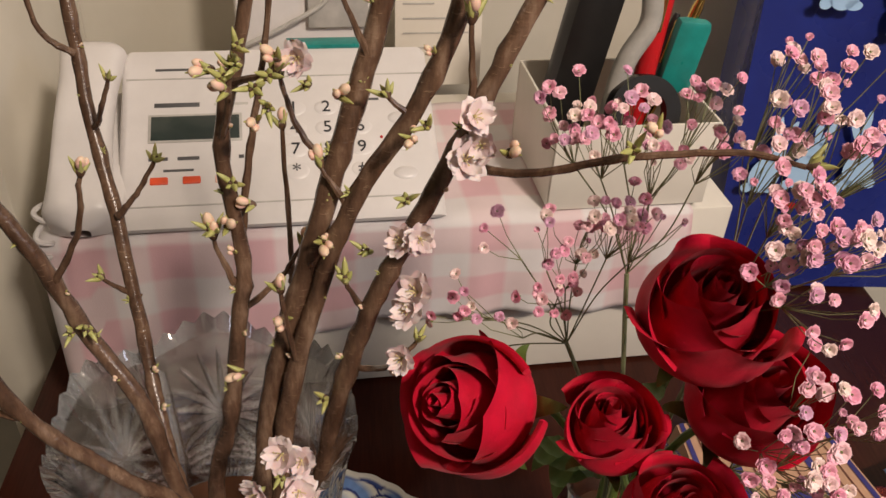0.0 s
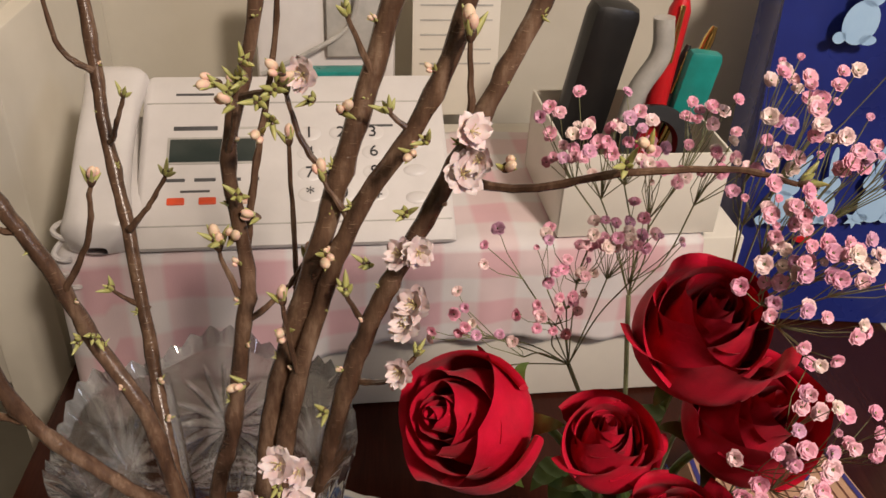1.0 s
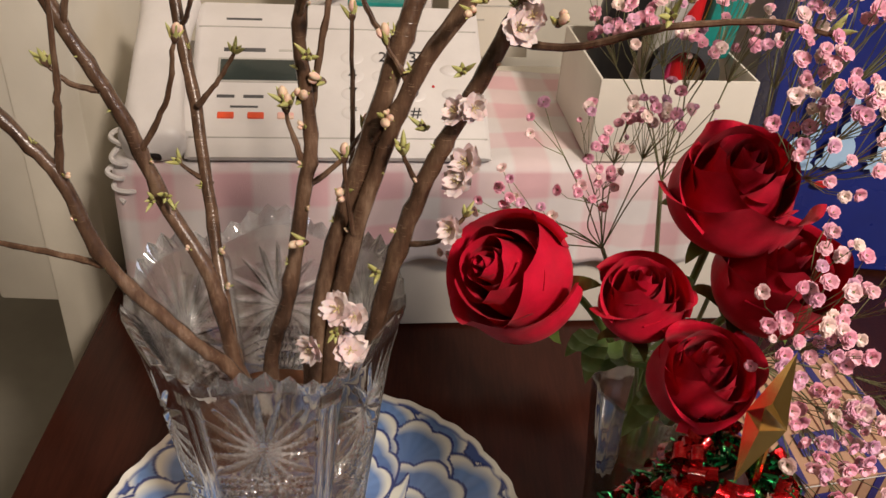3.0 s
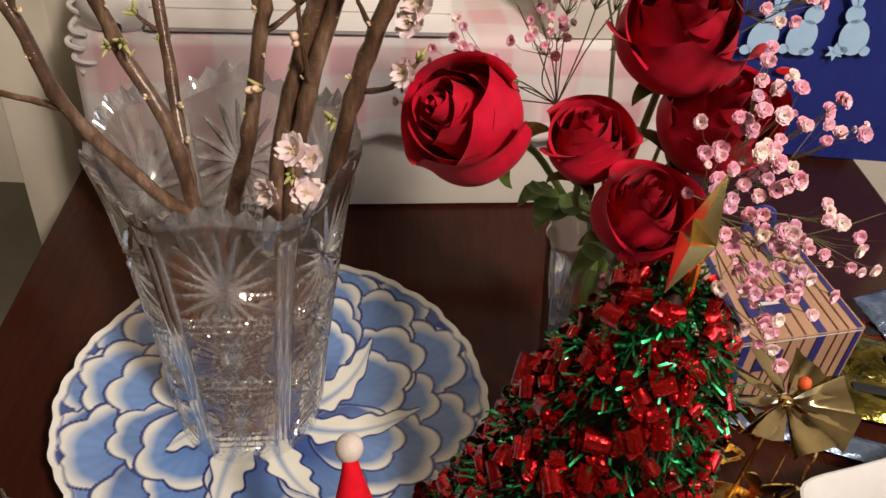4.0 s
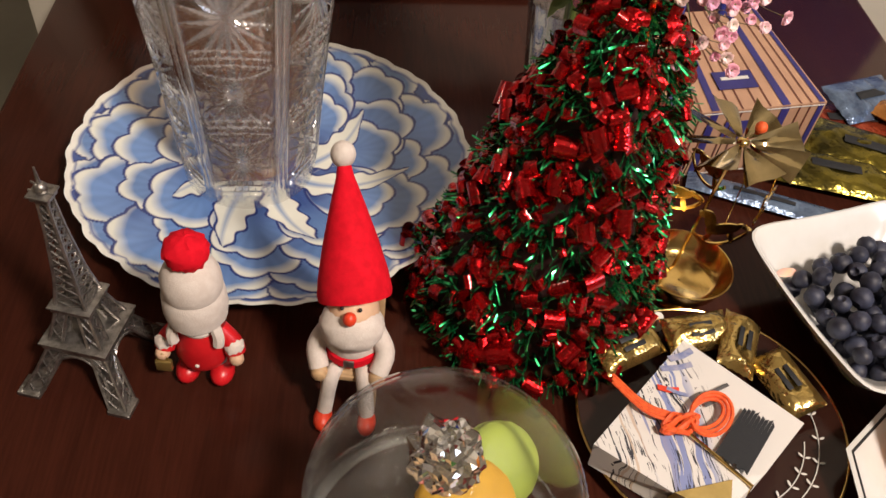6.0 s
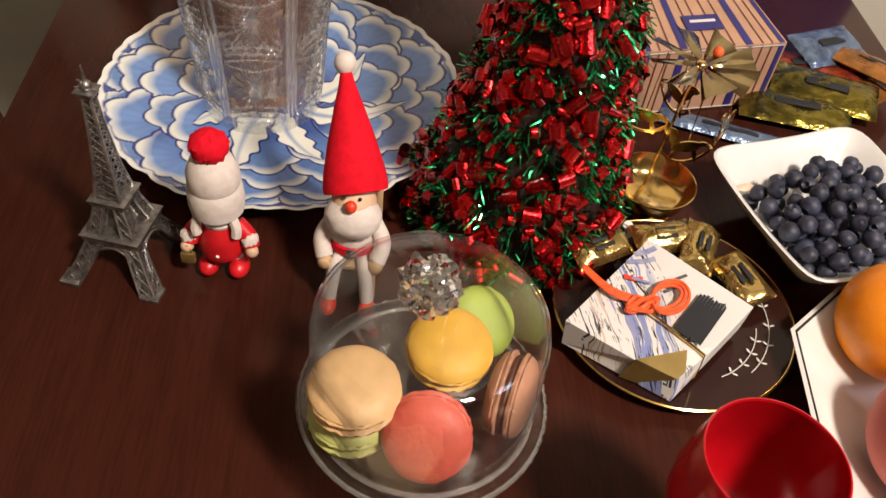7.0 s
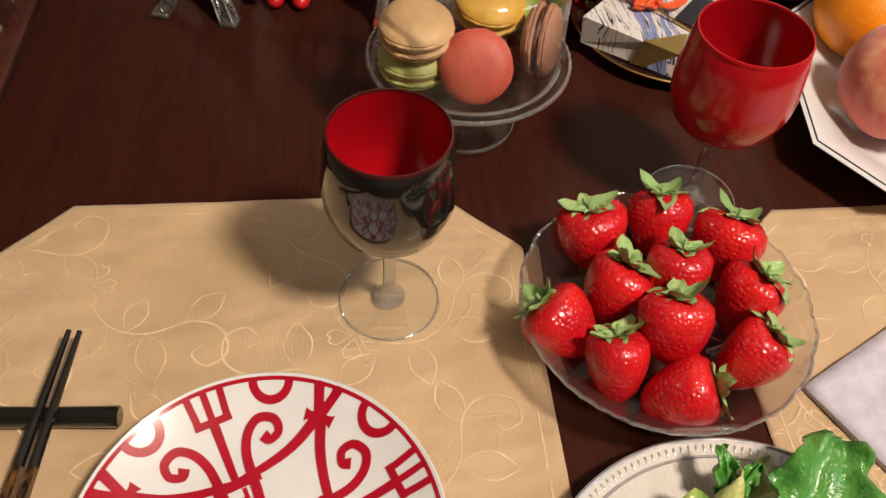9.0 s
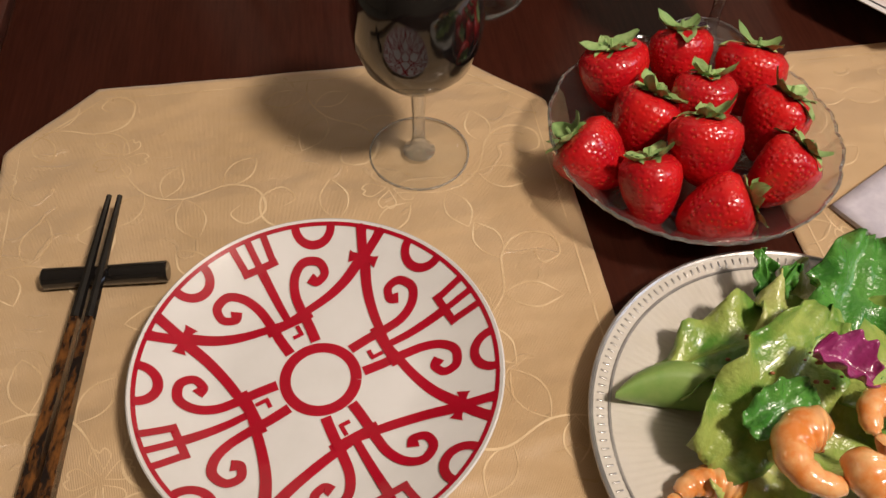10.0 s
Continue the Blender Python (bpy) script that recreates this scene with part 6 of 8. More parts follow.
# ---- brass candle carousel ----
M["smokybrass"] = mat("thin_smoky_brass", (0.46, 0.36, 0.18), (0.30, 0.24, 0.13), 0.14, metal=1.0, scale=30, bstr=0.08)
CAR = at(0.285, 0.295, 0.0)
car = thing("candle_carousel", "brass spinning candle holder hung with little horses", "candle holder", CAR)
part("cup", Geo().lathe([(0.001, 0.0), (0.020, 0.0), (0.020, 0.0012), (0.008, 0.004), (0.012, 0.009), (0.021, 0.0105), (0.0275, 0.0150), (0.0322, 0.0285), (0.0312, 0.0288), (0.0262, 0.0165), (0.020, 0.0125), (0.001, 0.0115)], 40), M["goldmetal"], car)
part("rod", Geo().tube([(-0.003, 0.012, 0.012), (0.008, 0.022, 0.118)], 0.0012, 6), M["goldmetal"], car)
HUB = Vector((0.010, 0.024, 0.118))
part("hub", Geo().ball(0.0042, Matrix.Translation(HUB), 0, 12, 8, (1, 1, 0.7)), M["goldmetal"], car)
for i in range(8):
    a = math.pi / 4 * i + 0.2
    blade = Geo().grid(lambda u, v: ((0.005 + 0.033 * v), (u - 0.5) * (0.003 + 0.019 * v ** 0.8), 0.0015 * math.sin(6 * u) + (u - 0.5) * 0.012 * v), 4, 5)
    part("blade", blade, M["smokybrass"], car, "", Matrix.Translation(HUB) @ Matrix.Rotation(a, 4, "Z") @ Matrix.Rotation(radians(-4), 4, "Y"))


def horse_geo():
    """A flat stamped rocking horse."""
    g = Geo()
    k = 0.0006
    R = Matrix.Rotation(radians(90), 4, "X")

    def blob(x, z, rx, rz, tilt=0):
        n = 16
        c, s = math.cos(radians(tilt)), math.sin(radians(tilt))
        g.prism([(x + rx * math.cos(2 * math.pi * i / n) * c - rz * math.sin(2 * math.pi * i / n) * s, z + rx * math.cos(2 * math.pi * i / n) * s + rz * math.sin(2 * math.pi * i / n) * c) for i in range(n)], -k, k, R)
    blob(0, 0.011, 0.0080, 0.0036, 4)
    blob(-0.0075, 0.0165, 0.0026, 0.0062, 24)
    blob(-0.0105, 0.0212, 0.0042, 0.0022, -24)
    blob(0.010, 0.012, 0.0042, 0.0013, -28)
    for x, tl in ((-0.006, 20), (0.0055, -20)):
        blob(x, 0.0055, 0.0012, 0.0052, -tl)
    arc = [(0.0150 * math.sin(t), 0.0160 - 0.0160 * math.cos(t)) for t in [-1.05 + 2.1 * i / 14 for i in range(15)]]
    g.prism(arc + [(x * 0.92, z + 0.0014) for x, z in reversed(arc)], -k, k, R)
    return g


hme = horse_geo().mesh("horse", M["goldmetal"], 30)
for i, (dx, dy, dz, rz) in enumerate(((-0.015, 0.034, 0.046, -14), (0.016, 0.008, 0.042, 12), (0.045, 0.030, 0.052, 60), (0.010, 0.058, 0.052, 120))):
    hk = Vector((dx, dy, dz))
    part("horse", hme, None, car, "flat brass rocking horse", Matrix.Translation(hk) @ Matrix.Rotation(radians(rz), 4, "Z") @ Matrix.Diagonal((1.5, 1, 1.4, 1)))
    part("wire", Geo().tube([hk + Vector((0, 0, 0.014)), HUB + (Vector((dx, dy, 0.118)) - HUB) * 0.9], 0.00045, 5), M["goldmetal"], car)
part("bead", Geo().ball(0.0040, Matrix.Translation(HUB + Vector((0.012, 0.012, 0.004))), 0, 10, 8), M["cord"], car, "small orange-red bead")

# ---- striped box and snack packets ----
SB = at(0.336, 0.431, 0.0, 20)
sbox = thing("striped_box", "tan gift box with navy stripes and a small plaque", "box", SB)
bw_, bd_, bh_ = 0.134, 0.105, 0.064
outl = [(-bw_ / 2, 0.0), (bw_ / 2, 0.0), (bw_ / 2 - 0.010, bd_), (-bw_ / 2 + 0.010, bd_)]
part("carton", Geo().prism(outl, 0.0, bh_), M["tan"], sbox)
part("roof", Geo().add([(-bw_ / 2, 0, bh_ + 0.0005), (bw_ / 2, 0, bh_ + 0.0005), (bw_ / 2 - 0.014, bd_, bh_ + 0.018), (-bw_ / 2 + 0.014, bd_, bh_ + 0.018), (bw_ / 2 - 0.010, bd_, bh_), (-bw_ / 2 + 0.010, bd_, bh_)], [[0, 1, 2, 3], [1, 4, 2], [0, 3, 5], [3, 2, 4, 5], [0, 5, 4, 1]]), M["tan"], sbox, "", None, 20)
for i, (x, w, mt) in enumerate(((-0.062, 0.0045, "navy"), (-0.052, 0.0012, "brown"), (-0.042, 0.0012, "brown"), (-0.030, 0.0065, "navy"), (-0.017, 0.0012, "brown"), (-0.007, 0.0012, "brown"), (0.006, 0.0012, "brown"), (0.017, 0.0012, "brown"), (0.031, 0.0070, "navy"), (0.044, 0.0012, "brown"), (0.053, 0.0012, "brown"), (0.0625, 0.0045, "navy"))):
    g = Geo().box(w, 0.0006, bh_ - 0.001, at(x, -0.0005, bh_ / 2), b=0.0001)
    k = 1 - 0.20 * 1.0
    sl = math.atan2(0.0175, bd_)
    g.add([(x - w / 2, 0, bh_ + 0.0012), (x + w / 2, 0, bh_ + 0.0012), ((x + w / 2) * 0.8, bd_, bh_ + 0.0188), ((x - w / 2) * 0.8, bd_, bh_ + 0.0188)], [[0, 1, 2, 3]])
    part("stripe", g, M[mt], sbox)
part("plaque", Geo().box(0.034, 0.0008, 0.018, Matrix.Translation((-0.002, 0.028, bh_ + 0.0066)) @ Matrix.Rotation(math.atan2(0.0175, bd_) - math.pi / 2, 4, "X"), b=0.0002), M["navy"], sbox)
part("printed_bar", Geo().box(0.024, 0.0006, 0.0030, Matrix.Translation((-0.002, 0.029, bh_ + 0.0076)) @ Matrix.Rotation(math.atan2(0.0175, bd_) - math.pi / 2, 4, "X"), b=0.0001), M["paper"], sbox)
part("front_plaque", Geo().box(0.020, 0.0008, 0.020, at(-0.008, -0.0012, 0.044), b=0.0002), M["navy"], sbox)
for sx in (-0.030, 0.031):
    part("ribbon_handle", Geo().tube(smooth_path([(sx - 0.012, bd_ - 0.004, bh_ + 0.016), (sx - 0.011, bd_ - 0.002, bh_ + 0.030), (sx, bd_ - 0.001, bh_ + 0.036), (sx + 0.011, bd_ - 0.002, bh_ + 0.030), (sx + 0.012, bd_ - 0.004, bh_ + 0.016)], 5), 0.0028, 8), M["bagblue"], sbox, "glossy navy ribbon loop")
for k in (0.012, -0.012):
    part("edge_line", Geo().box(bw_ - 0.004, 0.0006, 0.0008, at(0, -0.0009, bh_ - 0.0012 if k > 0 else 0.002), b=0.0001), M["paper"], sbox)


def packet_geo(L, W, T, seed):
    """A sealed foil packet, plump in the middle with crimped ends."""
    def fn(side):
        def f(u, v):
            x, y = (u - 0.5) * L, (v - 0.5) * W
            e = max(0, min(1, (0.5 - abs(u - 0.5)) / 0.14)) ** 0.6 * math.sin(math.pi * min(1, max(0, v))) ** 0.5
            wr = noise.noise(Vector((x * 90, y * 90, seed))) * T * 0.22 * e
            crimp = 0.0006 * math.sin(v * 70) * (1 - e)
            return (x, y * (1 - 0.10 * e), side * (T / 2 * e + wr) + crimp)
        return f
    return Geo().grid(fn(1), 24, 16).grid(fn(-1), 24, 16)


for x, y, z, rz, tx, L, W, T, mt, lb in ((0.425, 0.440, 0.008, -6, 0, 0.100, 0.050, 0.014, "olivefoil", "olive-gold snack packet lying on the table"), (0.455, 0.468, 0.013, -14, 6, 0.095, 0.050, 0.014, "olivefoil", "olive-gold snack packet lying askew on another"),
                                         (0.455, 0.512, 0.007, 8, 0, 0.11, 0.050, 0.012, "redfoil", "copper-red snack packet beside the striped box"), (0.470, 0.535, 0.018, 28, 10, 0.070, 0.045, 0.014, "bluefoil", "slate-blue snack packet on a red one"),
                                         (0.510, 0.512, 0.016, -35, -8, 0.085, 0.045, 0.012, "orangefoil", "brown and orange snack packet on the heap"), (0.362, 0.398, 0.005, -12, 0, 0.12, 0.022, 0.008, "bluefoil", "long pale blue stick packet on the table"), (0.49, 0.48, 0.006, 40, 0, 0.07, 0.04, 0.010, "orangefoil", "brown snack packet under the heap")):
    pk = thing("snack_packet", lb, "packet", at(x, y, z, rz) @ Matrix.Rotation(radians(tx), 4, "X"), group="snack packets")
    part("wrapper", packet_geo(L, W, T, x * 50), M[mt], pk)
    part("printed_bar", Geo().box(L * 0.4, W * 0.18, 0.0006, at(0, 0, T / 2 + 0.0005), b=0.0001), M["ink"], pk)

# ---- square bowl of blueberries ----
BB = at(0.414, 0.284, 0.0, 24.7)
bbowl = thing("square_bowl", "white square porcelain bowl full of blueberries", "bowl", BB)


def sq_ring(a, r):
    c, s = math.cos(a), math.sin(a)
    p = (abs(c) ** 8 + abs(s) ** 8) ** (1 / 8)
    return r / p * (1 + 0.0)


def sq_lathe(prof, seg=96, ball=1.0):
    g = Geo()
    k = len(prof) - 1

    def fn(u, v):
        a = 2 * math.pi * u
        r, z = prof[round(v * k)]
        rr = sq_ring(a, r)
        lift = 0.0025 * abs(math.sin(2 * a)) ** 3 * max(0, (z - 0.02) / 0.02)
        return (rr * math.cos(a), rr * math.sin(a), z + lift)
    return g.grid(fn, seg, k, wrap=True)


part("body", sq_lathe([(0.001, 0.002), (0.036, 0.0), (0.038, 0.002), (0.050, 0.014), (0.064, 0.032), (0.0705, 0.041), (0.0715, 0.0425), (0.0700, 0.0430), (0.0670, 0.041), (0.060, 0.032), (0.044, 0.016), (0.034, 0.008), (0.001, 0.007)]), M["porcelain"], bbowl)
part("petal_mark", Geo().ball(0.008, at(-0.052, 0.036, 0.0335), 0, 12, 8, (1, 0.5, 0.1)), M["budpink"], bbowl, "faint pink painted petal")


def berry_mesh():
    g = Geo()
    g.lathe([(0.0002, -0.0072), (0.004, -0.0062), (0.0072, -0.0025), (0.0080, 0.0010), (0.0066, 0.0046), (0.0040, 0.0062), (0.0032, 0.0070), (0.0026, 0.0064), (0.0018, 0.0052), (0.0002, 0.0050)], 14, None, 0, lambda a, r, z: (r * (1 + (0.18 * abs(math.sin(2.5 * a)) if z > 0.0065 else 0)), z))
    return g.mesh("blueberry", M["blueberry"], 50)


bme = berry_mesh()
rng = random.Random(5)
first, spots = None, []
tries = 0
while len(spots) < 130 and tries < 30000:
    tries += 1
    x, y = rng.uniform(-0.050, 0.052), rng.uniform(-0.052, 0.036)
    lim = 0.034 if len(spots) < 20 else 0.050
    if max(abs(x), abs(y)) > lim:
        continue
    z = 0.0155 + 0.30 * max(0, max(abs(x), abs(y)) - 0.030)
    for sx, sy, sz in spots:
        d2 = (x - sx) ** 2 + (y - sy) ** 2
        if d2 < 0.0132 ** 2:
            z = max(z, sz + math.sqrt(0.0132 ** 2 - d2))
    if z < 0.052 - 0.18 * math.hypot(x, y):
        spots.append((x, y, z))
for x, y, z in spots:
    m = BB @ aim((x, y, z), (rng.gauss(0, 1), rng.gauss(0, 1), rng.gauss(0.4, 1)), rng.uniform(0, 6), rng.uniform(0.76, 0.98))
    if first is None:
        first = tagged(new("blueberry", bme), "dusky blue blueberry in the square bowl", "blueberry", "blueberries")
        first.matrix_basis = m
    else:
        o = copy_thing(first, Matrix())
        o.matrix_basis = m

# ---- octagonal dish with orange and peach ----
FD = at(0.472, 0.100, 0.0, 1)
fdish = thing("octagonal_dish", "white octagonal porcelain dish with a black rim line", "dish", FD)


def octa(prof, mt, nm, cut=0.042, capped=True):
    g = Geo()

    def ring(r):
        c = cut * r / 0.105
        return [(-r, -r + c), (-r + c, -r), (r - c, -r), (r, -r + c), (r, r - c), (r - c, r), (-r + c, r), (-r, r - c)]
    vs, fs = [], []
    for r, z in prof:
        vs += [(x, y * 1.05, z) for x, y in ring(r)]
    for k in range(len(prof) - 1):
        fs += [[k * 8 + i, k * 8 + (i + 1) % 8, (k + 1) * 8 + (i + 1) % 8, (k + 1) * 8 + i] for i in range(8)]
    if capped:
        fs += [list(range(8))[::-1], [(len(prof) - 1) * 8 + i for i in range(8)]]
    g.add(vs, fs)
    return part(nm, g, mt, fdish, "", None, 50)


octa([(0.060, 0.0), (0.064, 0.001), (0.082, 0.016), (0.098, 0.026), (0.105, 0.0285), (0.106, 0.0300), (0.104, 0.0310), (0.096, 0.0290), (0.078, 0.0190), (0.060, 0.006)], M["porcelain"], "body")
octa([(0.1022, 0.0309), (0.1026, 0.0314), (0.1032, 0.0315), (0.1036, 0.0311)], M["ink"], "rim_line", capped=False)


def fruit_geo(R, dent, cleft=0.0, sq=0.95):
    def p(u, v):
        a, t = 2 * math.pi * u, math.pi * v
        r = R * (1 - dent * math.exp(-((math.pi - t) / 0.28) ** 2) - cleft * math.exp(-(((a - 4.2 + math.pi) % (2 * math.pi) - math.pi) / 0.22) ** 2) * math.sin(t))
        return (r * math.sin(t) * math.cos(a), r * math.sin(t) * math.sin(a), -r * sq * math.cos(t))
    return Geo().grid(p, 40, 26, wrap=True)


orange = thing("orange", "bright whole orange in the octagonal dish", "orange", at(0.432, 0.170, 0.0455, 30))
part("peel", fruit_geo(0.0405, 0.10), M["orange"], orange)
part("stem_scar", Geo().ball(0.0030, at(0, 0, 0.0355), 0, 10, 6, (1, 1, 0.4)), M["stem"], orange)
peach = thing("peach", "blushed ripe peach in the octagonal dish", "peach", at(0.434, 0.082, 0.0475, 20))
part("skin", fruit_geo(0.043, 0.20, 0.07), M["peach"], peach)
part("stalk", Geo().tube([(0, 0, 0.030), (0.001, 0.001, 0.038)], 0.0014, 6), M["bark"], peach)

# ---- dark plate with gift box and wrapped sweets ----
DP = at(0.295, 0.186, 0.0)
dplate = thing("dark_plate", "black-brown glazed plate with a thin gold rim", "plate", DP)
part("body", Geo().lathe([(0.001, 0.002), (0.044, 0.002), (0.046, 0.0), (0.049, 0.0), (0.056, 0.003), (0.074, 0.0085), (0.082, 0.0110), (0.0825, 0.0118), (0.0815, 0.0124), (0.073, 0.0105), (0.054, 0.0060), (0.001, 0.0055)], 96), M["chocoplate"], dplate)
part("gold_rim", Geo().lathe([(0.0812, 0.0121), (0.0822, 0.0128), (0.0832, 0.0122), (0.0832, 0.0112), (0.0822, 0.0108)], 96), M["goldmetal"], dplate, "gold line round the rim")
tw = Geo()
for r0, a0, a1 in ((0.066, -0.75, 0.45), (0.058, -1.05, -0.1)):
    pts = [Vector((r0 * math.cos(a0 + (a1 - a0) * i / 14), r0 * math.sin(a0 + (a1 - a0) * i / 14) * 1.0, 0.0096 if r0 > 0.06 else 0.0078)) for i in range(15)]
    tw.tube(pts, 0.0004, 4)
    for i in range(2, 14, 3):
        for sd in (-1, 1):
            d = Vector((pts[i].x, pts[i].y, 0)).normalized() * sd + (pts[i] - pts[i - 1]).normalized() * 0.6
            tw.ball(1, aim(pts[i] + d * 0.0022 + Vector((0, 0, 0.0003)), d) @ Matrix.Diagonal((0.0008, 0.0003, 0.0020, 1)), 0, 6, 5)
part("twig_motif", tw, M["paper"], dplate, "fine white painted twig")

gift = thing("gift_box", "white printed gift box tied with a knotted orange cord", "gift box", at(0, 0, 0.0))
Lc, Tc, Rc, Fc = Vector((0.217, 0.141, 0)), Vector((0.274, 0.222, 0)), Vector((0.340, 0.174, 0)), Vector((0.287, 0.106, 0))
cen = (Lc + Tc + Rc + Fc) / 4
b4 = [p.lerp(cen, 0.03) + Vector((0, 0, 0.0125)) for p in (Lc, Tc, Rc, Fc)]
t4 = [Lc + Vector((0, 0, 0.036)), Tc + Vector((0, 0, 0.037)), Rc + Vector((0, 0, 0.036))]
fl, fr_ = Lc.lerp(Fc, 0.62) + Vector((0, 0, 0.034)), Rc.lerp(Fc, 0.52) + Vector((0, 0, 0.035))
ff = Fc.lerp(cen, 0.10) + Vector((0, 0, 0.030))
part("carton", Geo().add(b4 + t4 + [fr_, ff, fl], [[3, 2, 1, 0], [4, 9, 8, 7, 6, 5][::1], [0, 1, 5, 4], [1, 2, 6, 5], [2, 3, 8, 7, 6], [3, 0, 4, 9, 8]]), M["inkpaper"], gift, "", None, 10)
UP = Vector((0, 0, 1))


def on_top(u, v, lift=0.0012):
    """A place on the gift box's lid; u from the left corner to the far one, v towards the front."""
    a, b = t4[0].lerp(t4[1], u), fl.lerp(t4[2].lerp(fr_, 0.5), u)
    return a.lerp(b, v) + UP * lift


def tri_patch(mt, nm, pts, lift):
    part(nm, Geo().add([p + UP * lift for p in pts] + [p + UP * (lift - 0.0004) for p in pts], [list(range(len(pts))), [len(pts) + i for i in range(len(pts))][::-1]]), M[mt], gift)


P0 = on_top
for k, (u0, v0, u1, v1, w, mt) in enumerate(((0.80, 0.02, 0.98, 0.10, 0.05, "inkblue"), (0.70, 0.02, 0.90, 0.17, 0.045, "inkblue"), (0.58, 0.10, 0.68, 0.24, 0.045, "nose"), (0.62, 0.16, 0.70, 0.32, 0.03, "inkblue"))):
    a, b = P0(u0, v0, 0), P0(u1, v1, 0)
    n_ = (b - a).cross(UP).normalized() * w * 0.09
    tri_patch(mt, "brush_stroke", [a - n_ * 0.6, a + n_ * 0.3, a.lerp(b, 0.5) + n_ * 0.6, b + n_ * 0.4, b - n_ * 0.5, a.lerp(b, 0.6) - n_ * 0.3], 0.0010 + 0.00018 * k)
a, b = P0(0.50, 0.97, 0), P0(1.03, 0.74, 0)
n_ = (b - a).cross(UP).normalized() * 0.0085
for k in range(9):
    o = n_ * (k / 4.0 - 1)
    tri_patch("ink", "brush_stroke", [a.lerp(b, 0.02 * (k % 3)) + o - n_ * 0.16, a.lerp(b, 0.05 * (k % 2)) + o + n_ * 0.16, a.lerp(b, 0.90 + 0.03 * (k % 4)) + o + n_ * 0.10, a.lerp(b, 0.92 + 0.02 * (k % 3)) + o - n_ * 0.12], 0.0030 + 0.0001 * k)
part("brown_flap", Geo().add([fl + UP * 0.0012, fl.lerp(fr_, 0.62) + UP * 0.0014, ff.lerp(fr_, 0.2) + UP * 0.0012, ff + UP * 0.0012, Fc.lerp(cen, 0.16) + Vector((-0.001, -0.0022, 0.0125)), b4[0].lerp(b4[3], 0.55) + Vector((-0.0012, -0.0016, 0))], [[0, 3, 2, 1], [0, 5, 4, 3]]), M["ribbon"], gift, "brown-gold paper flap", None, 10)
for i in range(2):
    q = P0(0.86 - 0.05 * i, 0.42 + 0.06 * i, 0.0018)
    dirv = (P0(1.0, 0.45, 0) - P0(0.7, 0.38, 0)).normalized()
    part("printed_bar", Geo().box(0.024 - 0.010 * i, 0.0022, 0.0004, Matrix.Translation(q) @ Matrix.Rotation(math.atan2(dirv.y, dirv.x), 4, "Z"), b=0.0001), M["grey"], gift)
K = P0(0.46, 0.46, 0.0035)
part("gold_string", Geo().tube([P0(0.42, -0.02, 0.002), K, fr_.lerp(ff, 0.35) + UP * 0.0025, Fc.lerp(Rc, 0.30) + UP * 0.0125], 0.0010, 6), M["goldmetal"], gift)
knot = Geo()
for i in range(3):
    c = [K + Vector((0.0085 * math.cos(t) * (1 + 0.25 * math.sin(2 * t + i)), 0.0065 * math.sin(t + i), 0.0016 + 0.0018 * math.sin(3 * t + i * 2.1))) for t in [2 * math.pi * k / 24 for k in range(25)]]
    knot.tube(c, 0.0016, 6)
for off in (0, 0.0026, 0.0050):
    lp = [K + Vector((0.006 + (0.020 + off) * math.sin(t / 2) ** 2, 0.004 + (0.009 + off) * math.sin(t) + 0.010 * math.sin(t / 2) ** 2, 0.002 + off * 0.1)) for t in [2 * math.pi * k / 24 for k in range(25)]]
    knot.tube(lp, 0.0012, 6)
    knot.tube(smooth_path([K + Vector((-0.004, off, 0.002)), K + Vector((-0.020, 0.005 + off, 0.002)), K + Vector((-0.038, 0.020 + off, 0.004))], 5), 0.0012, 6)
part("cord_knot", knot, M["cord"], gift, "knotted orange cord")

for x, y, z, rz, lb in ((0.243, 0.222, 0.023, 35, "gold-wrapped sweet leaning on the gift box"), (0.290, 0.243, 0.020, 20, "gold-wrapped sweet behind the gift box"), (0.316, 0.238, 0.021, 75, "gold-wrapped sweet standing behind the gift box"), (0.343, 0.214, 0.019, -62, "gold-wrapped sweet with crimped ends")):
    sw = thing("wrapped_sweet", lb, "sweet", at(x, y, z, rz) @ Matrix.Rotation(radians(14), 4, "X"), group="sweets on the dark plate")
    part("wrapper", packet_geo(0.046, 0.026, 0.014, x * 77), M["goldfoil"], sw)
    for j in (-1, 1):
        part("printed_bar", Geo().box(0.016, 0.0032, 0.0005, at(0, 0.003 * j, 0.0074), b=0.0001), M["ink"], sw)
solid("paper_tag", Geo().lathe([(0.0002, 0), (0.0055, 0), (0.0055, 0.0006), (0.0002, 0.0006)], 20, at(0.266, 0.252, 0.0145) @ Matrix.Rotation(radians(38), 4, "X") @ Matrix.Diagonal((0.8, 1.2, 1, 1))), M["paper"], "small white oval tag on the dark plate", "tag")

